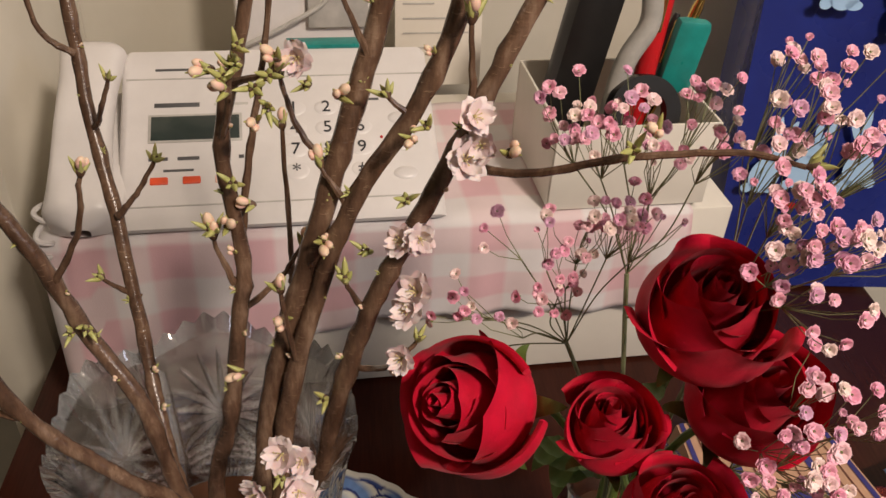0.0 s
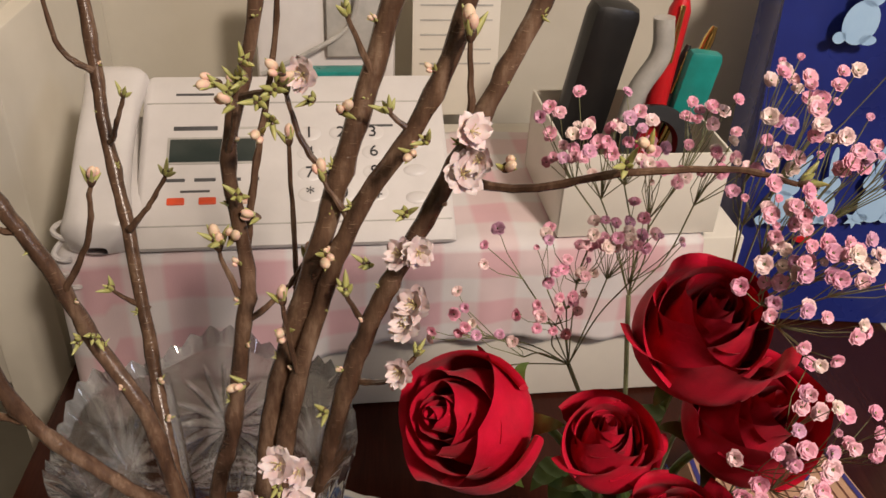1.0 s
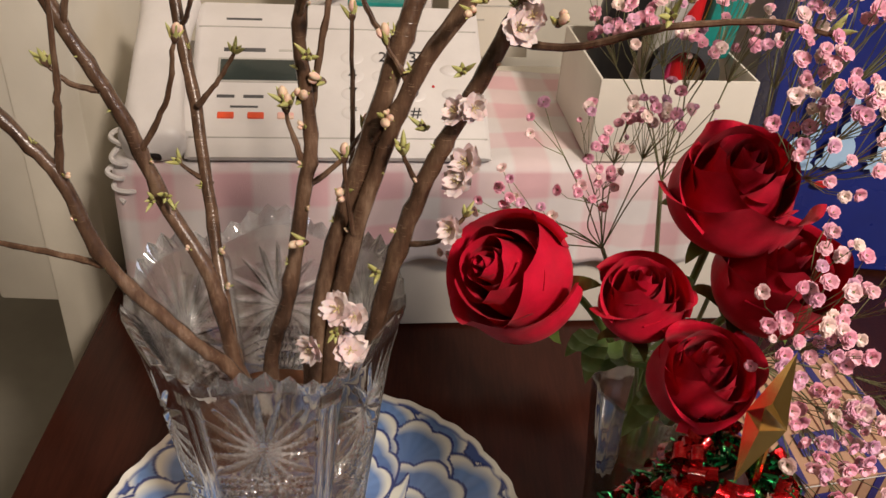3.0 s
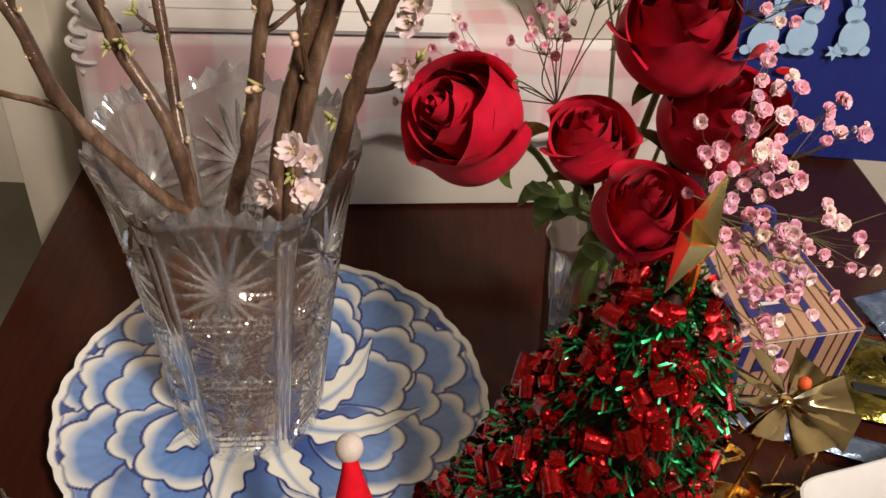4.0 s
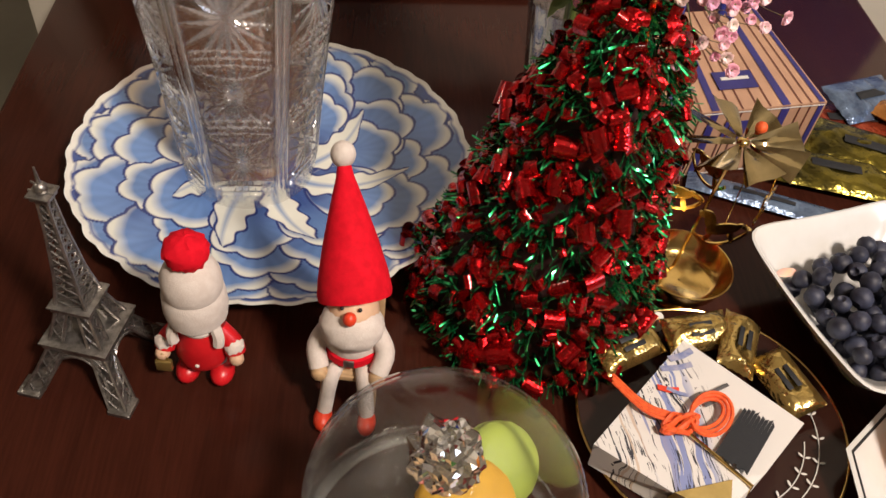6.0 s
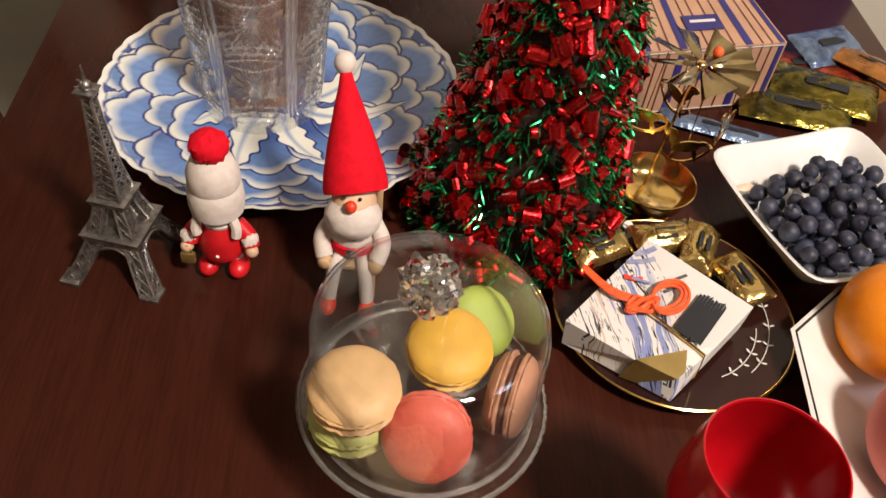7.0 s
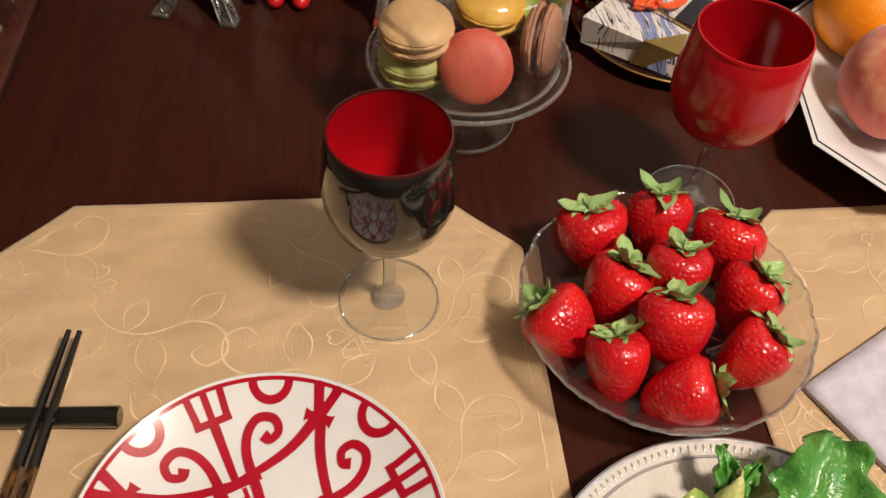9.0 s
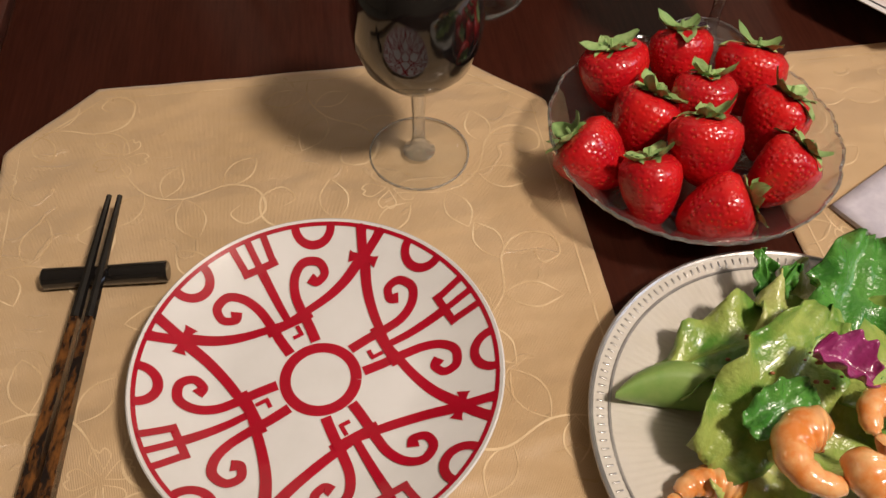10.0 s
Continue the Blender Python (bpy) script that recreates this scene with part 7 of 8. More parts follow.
# ---- glass cake stand with macarons ----
CS = at(0.1355, 0.0590, 0.0)
stand = thing("cake_stand", "footed glass cake stand with a beaded edge", "cake stand", CS)
LIFT = at(0, 0, 0.0232, 0, 0.949)
part("foot", Geo().lathe([(0.001, 0.008), (0.020, 0.006), (0.034, 0.0), (0.0362, 0.0006), (0.0355, 0.003), (0.027, 0.010), (0.0175, 0.022), (0.0150, 0.034), (0.018, 0.043), (0.026, 0.0492), (0.001, 0.0494)], 64), M["thickglass"], stand)
part("plate", Geo().lathe([(0.001, 0.0278), (0.030, 0.028), (0.062, 0.0285), (0.069, 0.0300), (0.071, 0.0330), (0.0695, 0.0350), (0.066, 0.0335), (0.030, 0.0325), (0.001, 0.0325)], 120, None, 0, lambda a, r, z: (r * (1 + (0.008 * abs(math.sin(a * 20)) if r > 0.068 else 0)), z + (0.0006 * math.sin(a * 24) if 0.02 < r < 0.065 and z < 0.03 else 0))), M["thickglass"], stand, "", LIFT)
dome = thing("glass_dome", "clear glass dome with a faceted knob over the macarons", "glass dome", CS @ at(0, 0, 0.0560, 0, 0.949))
prof = [(0.0620, 0.0), (0.0632, 0.0008), (0.0635, 0.03), (0.0628, 0.062), (0.0610, 0.072), (0.055, 0.0785), (0.035, 0.0822), (0.006, 0.083), (0.006, 0.0812), (0.034, 0.0806), (0.0535, 0.0770), (0.0592, 0.0712), (0.0610, 0.062), (0.0617, 0.03), (0.0614, 0.0008), (0.0620, 0.0)]
part("bell", Geo().lathe(prof, 80), M["glass"], dome)
# Bell, plate and foot rings carry the painted edge brightness.
part("bell_rim", Geo().lathe([(0.0612, 0.0), (0.0638, 0.0), (0.0642, 0.0007), (0.0636, 0.0013), (0.0612, 0.0012), (0.0612, 0.0)], 96), M["glassrim"], dome)
part("plate_edge", Geo().lathe([(0.0693, 0.0352), (0.0706, 0.0350), (0.0716, 0.0336), (0.0712, 0.0322), (0.0702, 0.0330), (0.0693, 0.0352)], 240, None, 0, lambda a, r, z: (r * (1 + 0.006 * abs(math.sin(a * 30))), z + 0.0005 * abs(math.sin(a * 30)))), M["glassrim"], stand, "beaded edge, whitened for gathered light", LIFT)
part("foot_edge", Geo().lathe([(0.0352, 0.0024), (0.0362, 0.0018), (0.0365, 0.0004), (0.0354, 0.0), (0.0352, 0.0024)], 96), M["glassrim"], stand)
kn = Geo()
bmk = bmesh.new()
bmesh.ops.create_icosphere(bmk, subdivisions=4, radius=0.0150)
for v_ in bmk.verts:
    q_ = v_.co.copy()
    v_.co *= 1 + 0.30 * noise.noise(q_ * 210) + 0.10 * noise.noise(q_ * 520)
    v_.co.z *= 1.08
kn.bm(bmk, at(-0.003, 0, 0.0965))
part("knob", kn, M["sparkle"], dome, "rough faceted crystal knob", None, 14)
part("knob_neck", Geo().lathe([(0.001, 0.080), (0.007, 0.081), (0.005, 0.084), (0.0065, 0.087), (0.001, 0.088)], 20), M["glass"], dome)


def macaron(m, shell, fill, label):
    ob = thing("macaron", label, "macaron", m, "macarons under the dome")
    sh = mat("macaron_shell", shell, tuple(c * 0.80 for c in shell), 0.55, scale=60, bscale=330, bstr=0.5, bdist=0.0006)
    R = 0.0235

    def wob(a, r, z):
        return (r * (1 + (0.06 * noise.noise(Vector((math.cos(a) * 9, math.sin(a) * 9, z * 900))) if abs(z) < 0.0055 and r > 0.02 else 0.012 * noise.noise(Vector((math.cos(a) * 3 + shell[0] * 50, math.sin(a) * 3, z * 90))) * (r > 0.005))), z)
    for s in (1, -1):
        part("shell", Geo().lathe([(0.00005, s * 0.0125), (0.009, s * 0.0122), (0.016, s * 0.0110), (0.0212, s * 0.0086), (0.0232, s * 0.0058), (0.0226, s * 0.0050), (0.0238, s * 0.0042), (0.0240, s * 0.0030), (0.0232, s * 0.0022), (0.001, s * 0.0020)], 56, None, 0, wob), sh, ob)
    part("filling", Geo().lathe([(0.001, -0.0019), (0.0215, -0.0019), (0.0222, 0.0), (0.0215, 0.0019), (0.001, 0.0019)], 40), M[fill], ob)


M["cream"] = mat("cream_filling", (0.62, 0.42, 0.20), rough=0.6)
M["chocofill"] = mat("chocolate_filling", (0.10, 0.035, 0.016), rough=0.5)
macaron(at(0.1014, 0.0337, 0.0677, 0, 0.95), (0.48, 0.50, 0.16), "cream", "pistachio green macaron at the bottom of a stack")
macaron(at(0.1023, 0.0327, 0.0919, 0, 0.97) @ Matrix.Rotation(radians(4), 4, "X"), (0.66, 0.42, 0.20), "cream", "caramel beige macaron on top of a stack")
macaron(at(0.1488, 0.0773, 0.0677, 0, 0.95), (0.12, 0.035, 0.018), "chocofill", "dark chocolate macaron lying flat")
macaron(at(0.146, 0.0678, 0.0889, 0, 0.95) @ Matrix.Rotation(radians(9), 4, "X") @ Matrix.Rotation(radians(4), 4, "Y"), (0.68, 0.39, 0.045), "cream", "bright yellow macaron resting on a dark one")
macaron(aim((0.1407, 0.0223, 0.0758), (-0.05, -0.80, 0.62), 0, 0.95), (0.62, 0.11, 0.070), "cream", "coral red macaron leaning on its edge")
macaron(aim((0.1811, 0.0527, 0.0777), (0.95, -0.25, 0.10), 0, 0.95), (0.50, 0.25, 0.15), "chocofill", "pinkish brown macaron standing on its edge")
macaron(aim((0.1611, 0.0992, 0.0743), (0.42, -0.40, 0.80), 0, 0.86), (0.36, 0.46, 0.07), "chocofill", "green macaron standing at the back")

# ---- goblets ----


def goblet(m, outer, label, k=1.0):
    ob = thing("goblet", label, "goblet", m, "lacquered goblets")
    part("foot", Geo().lathe([(0.001, 0.0028), (0.012, 0.0022), (0.0285, 0.0008), (0.0295, 0.0003), (0.0290, 0.0), (0.001, 0.0)], 64), M["glass"], ob)
    part("foot_rim", Geo().lathe([(0.0288, 0.0011), (0.0297, 0.0009), (0.0299, 0.0004), (0.0293, 0.0), (0.0286, 0.0004), (0.0288, 0.0011)], 80), M["glassrim"], ob)
    part("stem", Geo().lathe([(0.001, 0.002), (0.0095, 0.0028), (0.0055, 0.007), (0.0038, 0.014), (0.0035, 0.030), (0.0042, 0.046), (0.0065, 0.056), (0.001, 0.0575)], 28), M["stemglass"], ob)
    part("cup", Geo().lathe([(0.001 * k, 0.0565), (0.008 * k, 0.0575), (0.020 * k, 0.0635), (0.029 * k, 0.0745), (0.0336 * k, 0.089), (0.0342 * k, 0.100), (0.0325 * k, 0.119), (0.0303 * k, 0.1325), (0.0297 * k, 0.1333)], 72), M[outer], ob)
    part("lining", Geo().lathe([(0.0297 * k, 0.1333), (0.0291 * k, 0.1325), (0.0312 * k, 0.119), (0.0329 * k, 0.100), (0.0322 * k, 0.090), (0.0276 * k, 0.076), (0.019 * k, 0.066), (0.001 * k, 0.0615)], 72), M["lacqred"], ob, "glossy red lining")
    part("lip", Geo().lathe([(0.0290 * k, 0.1324), (0.0294 * k, 0.1338), (0.0302 * k, 0.1336), (0.0307 * k, 0.1322)], 72), M["darkrim"] if outer == "lacqblack" else M["lacqred"], ob)
    return ob


goblet(at(0.1022, -0.105, 0.0022), "lacqblack", "black lacquered goblet with red lining on a glass stem")
goblet(at(0.2900, 0.000, 0.0008), "lacqred", "red lacquered goblet on a clear glass stem", 1.05)

# ---- place mats ----


def place_mat(u0, u1, v1, v0, cut_u, cut_v, seed, label):
    """A mat with cut corners, in the table's turned frame."""
    F = Matrix.Rotation(radians(10), 4, "Z")

    def edge(v):
        d = min(v - v0, v1 - v)
        return max(0, 1 - d / cut_v) * cut_u

    def fn(u, v):
        y = v0 + (v1 - v0) * v
        e = edge(y)
        x = u0 + e + (u1 - u0 - 2 * e) * u
        q = Vector((x * 16 + seed, y * 16, seed))
        z = 0.0017 + 0.0016 * noise.noise(q * 0.7) + 0.0006 * noise.noise(q * 2.7) + 0.0002 * noise.noise(q * 7.0)
        z += 0.0009 * math.exp(-((y - (v0 + 0.43 * (v1 - v0))) / 0.0022) ** 2)
        return (x, y, max(0.0011, z + 0.0004))
    ob = thing("place_mat", label, "place mat", F, "place mats")
    vs = Geo().grid(fn, 90, 110)
    c = part("cloth", vs, M["brocade"], ob, "", None, 80)

    def lay(g, pts, w):
        """A woven line that follows the cloth; points past the edge are left out."""
        sp = smooth_path([Vector((x, y, 0)) for x, y in pts], 6)
        run = []
        for i, q in enumerate(sp + [None]):
            e = edge(q.y) if q else 0
            if q and v0 + 0.006 < q.y < v1 - 0.006 and u0 + e + 0.006 < q.x < u1 - e - 0.006:
                u = (q.x - u0 - e) / (u1 - u0 - 2 * e)
                run.append(Vector((q.x, q.y, fn(u, (q.y - v0) / (v1 - v0))[2] + 0.00025)))
            else:
                if len(run) > 2:
                    vs_, fs_ = [], []
                    for k, r in enumerate(run):
                        d = (run[min(k + 1, len(run) - 1)] - run[max(k - 1, 0)]).normalized()
                        o = Vector((-d.y, d.x, 0)) * w * (0.4 + 0.6 * math.sin(math.pi * k / (len(run) - 1)))
                        vs_ += [r - o, r + o]
                    for k in range(len(run) - 1):
                        fs_.append([2 * k, 2 * k + 2, 2 * k + 3, 2 * k + 1])
                    g.add(vs_, fs_)
                run = []

    rm = random.Random(int(seed * 10))
    weave = Geo()
    iu = 0
    x = u0 + 0.03
    while x < u1:
        y = v0 + 0.03 + (0.046 if iu % 2 else 0)
        while y < v1:
            rot, cx, cy = rm.uniform(0, 6.28), x + rm.uniform(-0.008, 0.008), y + rm.uniform(-0.008, 0.008)
            sg = rm.choice((-1, 1))

            def tp(px_, py_):
                px_, py_ = px_ * 1.45, py_ * 1.45
                return (cx + px_ * math.cos(rot) - sg * py_ * math.sin(rot), cy + px_ * math.sin(rot) + sg * py_ * math.cos(rot))
            lay(weave, [tp(*q) for q in ((-0.034, -0.012), (-0.020, 0.002), (-0.004, 0.004), (0.012, -0.004), (0.024, -0.002), (0.029, 0.008), (0.023, 0.015), (0.016, 0.011), (0.019, 0.006))], 0.0007)
            for lx, ly, la, ll in ((-0.020, 0.002, 2.0, 0.020), (-0.004, 0.004, 1.1, 0.022), (0.010, -0.003, -1.0, 0.020), (-0.012, 0.004, -1.4, 0.017)):
                for sd in (-1, 1):
                    lay(weave, [tp(lx + ll * t_ * math.cos(la) - sd * ll * 0.26 * math.sin(math.pi * t_) * math.sin(la), ly + ll * t_ * math.sin(la) + sd * ll * 0.26 * math.sin(math.pi * t_) * math.cos(la)) for t_ in (0, 0.3, 0.6, 0.85, 1.0)], 0.0005)
            for k in range(5):
                a_ = 2 * math.pi * k / 5
                lay(weave, [tp(-0.034 + 0.0105 * r_ * math.cos(a_ + o_), -0.016 + 0.0105 * r_ * math.sin(a_ + o_)) for r_, o_ in ((0.15, 0), (0.8, -0.42), (1.05, -0.15), (0.93, 0), (1.05, 0.15), (0.8, 0.42), (0.15, 0))], 0.0005)
            y += 0.092
        x += 0.080
        iu += 1
    tagged(part("woven_scroll", weave, M["satin_line"], ob, "lighter woven flower scrolls"), kind="stuff")
    hem = Geo()
    m_ = 0.0095
    ring_ = [(u0 + m_, v0 + cut_v), (u0 + m_, v1 - cut_v), (u0 + cut_u + m_ * 0.4, v1 - m_), (u1 - cut_u - m_ * 0.4, v1 - m_), (u1 - m_, v1 - cut_v), (u1 - m_, v0 + cut_v)]
    for a_, b_ in zip(ring_, ring_[1:]):
        lay(hem, [(a_[0] + (b_[0] - a_[0]) * k / 6, a_[1] + (b_[1] - a_[1]) * k / 6) for k in range(7)], 0.0005)
    part("hem_line", hem, M["satin_line"], ob)
    s = c.modifiers.new("thick", "SOLIDIFY")
    s.thickness, s.offset = 0.0009, -1


place_mat(-0.160, 0.167, -0.0385, -0.385, 0.050, 0.049, 1.0, "gold brocade place mat with cut corners under a plate")
place_mat(0.281, 0.600, -0.065, -0.400, 0.056, 0.050, 5.0, "gold brocade place mat under a folded napkin")

nap = thing("napkin", "pale lavender damask napkin folded on a mat", "napkin", at(0.337, -0.141, 0.0036, -52))
for i in range(3):
    part("fold", Geo().grid(lambda u, v, i=i: (u * (0.16 - 0.002 * i), v * (0.16 - 0.002 * i), 0.0012 * i + 0.0005 * noise.noise(Vector((u * 7, v * 7, i)))), 20, 20), M["napkin"], nap, "", None, 80).modifiers.new("thick", "SOLIDIFY").thickness = 0.0010

# ---- chopsticks on a rest ----
for k, (t0, t1, w) in enumerate((((-0.0650, -0.156, 0.0170), (-0.0600, -0.385, 0.0060), 1), ((-0.0592, -0.156, 0.0170), (-0.0500, -0.385, 0.0060), 1))):
    a, b = Vector(t0), Vector(t1)
    ch = thing("chopstick", "black-tipped tortoiseshell lacquer chopstick on a rest", "chopstick", group="chopsticks")
    sp = [a.lerp(b, i / 12) for i in range(13)]
    part("tip", Geo().tube(sp[:5], [0.0015 + 0.00036 * i for i in range(5)], 8), M["lacqblack"], ch, "plain black tip")
    part("shaft", Geo().tube(sp[4:], [0.0029 + 0.00030 * i for i in range(9)], 4), M["chop"], ch, "", None, 30)
d = Vector((0.063, 0.007, 0)).normalized()
rest_m = Matrix.Translation((-0.0575, -0.2025, 0.0082)) @ Matrix.Rotation(math.atan2(d.y, d.x), 4, "Z") @ Matrix.Rotation(radians(90), 4, "Y")
solid("chopstick_rest", Geo().lathe([(0.0002, -0.032), (0.0050, -0.032), (0.0058, -0.0312), (0.0056, -0.015), (0.0054, 0.0), (0.0056, 0.015), (0.0058, 0.0312), (0.0050, 0.032), (0.0002, 0.032)], 32, rest_m), M["lacqblack"], "black lacquered round bar chopstick rest", "chopstick rest")

# ---- crimson patterned plate ----
PR = 0.0872
PLATE = at(0.0605, -0.2590, 0.0022)
plate = thing("patterned_plate", "white plate painted with crimson wrought-iron scrolls", "plate", PLATE)


def plate_z(r):
    t = r / PR
    return 0.0040 + 0.0150 * max(0, (t - 0.52) / 0.48) ** 1.6


rs = [PR * k / 30 for k in range(31)]
part("body", Geo().lathe([(max(0.00005, r), plate_z(r)) for r in rs] + [(PR + 0.0008, plate_z(PR) - 0.0006), (PR - 0.001, plate_z(PR) - 0.0024), (PR * 0.70, 0.0030), (PR * 0.62, 0.0), (PR * 0.58, 0.0), (PR * 0.57, 0.0022), (0.0005, 0.0022)], 128), M["porcelain"], plate)


lifts = [0]


def stroke(pts, width, name="painted_line", phi=0.0):
    """A painted line on the plate: pts in units of its radius, radial and sideways."""
    sp = smooth_path([Vector((x * PR, y * PR, 0)) for x, y in pts], 9) if len(pts) > 2 else [Vector((pts[0][0] * PR, pts[0][1] * PR, 0)).lerp(Vector((pts[1][0] * PR, pts[1][1] * PR, 0)), i / 10) for i in range(11)]
    rot = Matrix.Rotation(phi, 4, "Z")
    lifts[0] = (lifts[0] + 1) % 24
    n = len(sp)
    vs, fs = [], []
    for i, p in enumerate(sp):
        dv = (sp[min(i + 1, n - 1)] - sp[max(i - 1, 0)]).normalized()
        s = Vector((-dv.y, dv.x, 0))
        w = (width(i / (n - 1)) if callable(width) else width) * PR / 2
        for j, o in enumerate((-1, 0, 1)):
            q = p + s * w * o
            vs.append((q.x, q.y, plate_z(min(PR * 0.999, q.length)) + 0.00030 + 0.00003 * lifts[0]))
    for i in range(n - 1):
        fs += [[i * 3 + j, (i + 1) * 3 + j, (i + 1) * 3 + j + 1, i * 3 + j + 1] for j in (0, 1)]
    part(name, Geo().add(vs, fs), M["platered"], plate, "", rot)


def ring(r, w):
    stroke([(r * math.cos(2 * math.pi * i / 40), r * math.sin(2 * math.pi * i / 40)) for i in range(41)], w, "painted_ring")


ring(0.196, 0.062)
ring(0.972, 0.022)
for q in range(4):
    ph = radians(32 + 90 * q)
    for s in (-1, 1):
        stroke([(0.225, 0.080 * s), (0.34, 0.092 * s), (0.46, 0.098 * s), (0.58, 0.115 * s), (0.675, 0.165 * s), (0.720, 0.245 * s), (0.680, 0.325 * s), (0.605, 0.325 * s), (0.580, 0.262 * s), (0.622, 0.235 * s)], lambda t: 0.058 - 0.012 * t + 0.020 * max(0, t - 0.85) / 0.15, phi=ph)
        stroke([(0.40, -0.12 * s), (0.425, 0.06 * s), (0.455, 0.24 * s), (0.50, 0.40 * s), (0.575, 0.565 * s)], lambda t: 0.045 + 0.02 * t, phi=ph)
        stroke([(0.555, 0.545 * s), (0.625, 0.680 * s), (0.66, 0.715 * s)], lambda t: 0.060 - 0.03 * t, phi=ph)
        a = radians(24) * s
        cx, cy = 0.965 * math.cos(a), 0.965 * math.sin(a)
        arc = [(cx + 0.108 * math.cos(a + math.pi / 2 + math.pi * i / 10), cy + 0.108 * math.sin(a + math.pi / 2 + math.pi * i / 10)) for i in range(11)]
        arc = [p for p in arc if math.hypot(*p) < 0.975]
        stroke(arc, 0.050, phi=ph)
        stroke([(0.80, 0.085 * s), (0.965, 0.100 * s)], 0.042, phi=ph)
    stroke([(0.42, 0.0), (0.80, 0.0)], lambda t: 0.042 + 0.015 * t, phi=ph)
    stroke([(0.80, -0.110), (0.80, 0.110)], 0.042, phi=ph)
    stroke([(0.80, 0.0), (0.965, 0.0)], 0.040, phi=ph)
    stroke([(0.405, -0.140), (0.405, 0.140)], 0.050, phi=ph)
    stroke([(0.30, -0.030), (0.375, -0.030)], 0.024, phi=ph)
    stroke([(0.31, 0.022), (0.31, -0.035)], 0.024, phi=ph)
    ph2 = ph + math.pi / 4
    stroke([(0.79, -0.085), (0.80, 0.0), (0.79, 0.085)], lambda t: 0.040 + 0.035 * abs(2 * t - 1) ** 4, phi=ph2)
    for s in (-1, 1):
        stroke([(0.80, 0.0), (0.975, 0.075 * s)], lambda t: 0.06 - 0.02 * t, phi=ph2)

# ---- glass bowl of strawberries ----
SBW = at(0.256, -0.113, 0.0)
gb = thing("glass_bowl", "pressed glass bowl heaped with strawberries", "bowl", SBW)


def bowl_wave(a, r, z):
    k = 1 + 0.012 * abs(math.sin(a * 9)) * (r > 0.05)
    return (r * k, z + 0.0012 * abs(math.sin(a * 9)) * (r > 0.075))


part("body", Geo().lathe([(0.001, 0.001), (0.030, 0.0), (0.034, 0.001), (0.050, 0.008), (0.066, 0.019), (0.078, 0.031), (0.0805, 0.0335), (0.0795, 0.0350), (0.076, 0.0330), (0.064, 0.0220), (0.048, 0.0115), (0.032, 0.0055), (0.001, 0.0050)], 126, None, 0, bowl_wave), M["thickglass"], gb)
cut = Geo()
for i in range(18):
    a = 2 * math.pi * i / 18
    for s in (-1, 1):
        cut.tube([(0.031 * math.cos(a), 0.031 * math.sin(a), 0.0052), (0.055 * math.cos(a + s * 0.3), 0.055 * math.sin(a + s * 0.3), 0.0150)], 0.0007, 4)
part("pressed_ribs", cut, M["glassrim"], gb)
part("toothed_rim", Geo().lathe([(0.0788, 0.0346), (0.0798, 0.0353), (0.0808, 0.0345), (0.0808, 0.0334), (0.0798, 0.0332), (0.0788, 0.0346)], 216, None, 0, lambda a, r, z: (r * (1 + 0.012 * abs(math.sin(a * 9))), z + 0.0012 * abs(math.sin(a * 9)) + 0.0010 * abs(math.sin(a * 27)))), M["glassrim"], gb)


def berry_body(seed):
    rg = random.Random(seed)
    fat, skew = rg.uniform(0.94, 1.08), rg.uniform(-0.08, 0.08)
    prof = [(0.0004, -0.0245), (0.0045, -0.0235), (0.0090, -0.0200), (0.0135, -0.0135), (0.0172, -0.0045), (0.0190, 0.0045), (0.0182, 0.0115), (0.0140, 0.0158), (0.0070, 0.0168), (0.0010, 0.0158)]
    g = Geo().lathe(prof, 32, None, 0, lambda a, r, z: (r * fat * (1 + 0.05 * math.cos(2 * a + seed) + 0.03 * math.cos(3 * a)), z))
    g.v = [Vector((p.x + skew * p.z, p.y, p.z)) for p in g.v]
    return g.mesh("flesh", M["berry"], 60)


def calyx_leaf(seed):
    """A broad pointed sepal, cupped and curling up at its tip."""
    rg = random.Random(seed)
    L, W, up = rg.uniform(0.012, 0.020), rg.uniform(0.0042, 0.0062), rg.uniform(-0.15, 1.1)
    sway = rg.uniform(-0.25, 0.25)

    def fn(u, v):
        s = (u - 0.5) * 2
        w = W * math.sin(math.pi * (0.14 + 0.84 * v ** 0.85)) ** 0.75
        return (0.0015 + L * v * (1 - 0.25 * up * v), s * w + sway * L * v * v, 0.0165 + L * v * up * (0.15 + 0.85 * v) + abs(s) * w * 0.38 - 0.003 * v + 0.0006 * math.sin(9 * v + 5 * s))
    return Geo().grid(fn, 6, 9).mesh("calyx_leaf", M["berryleaf"], 80)


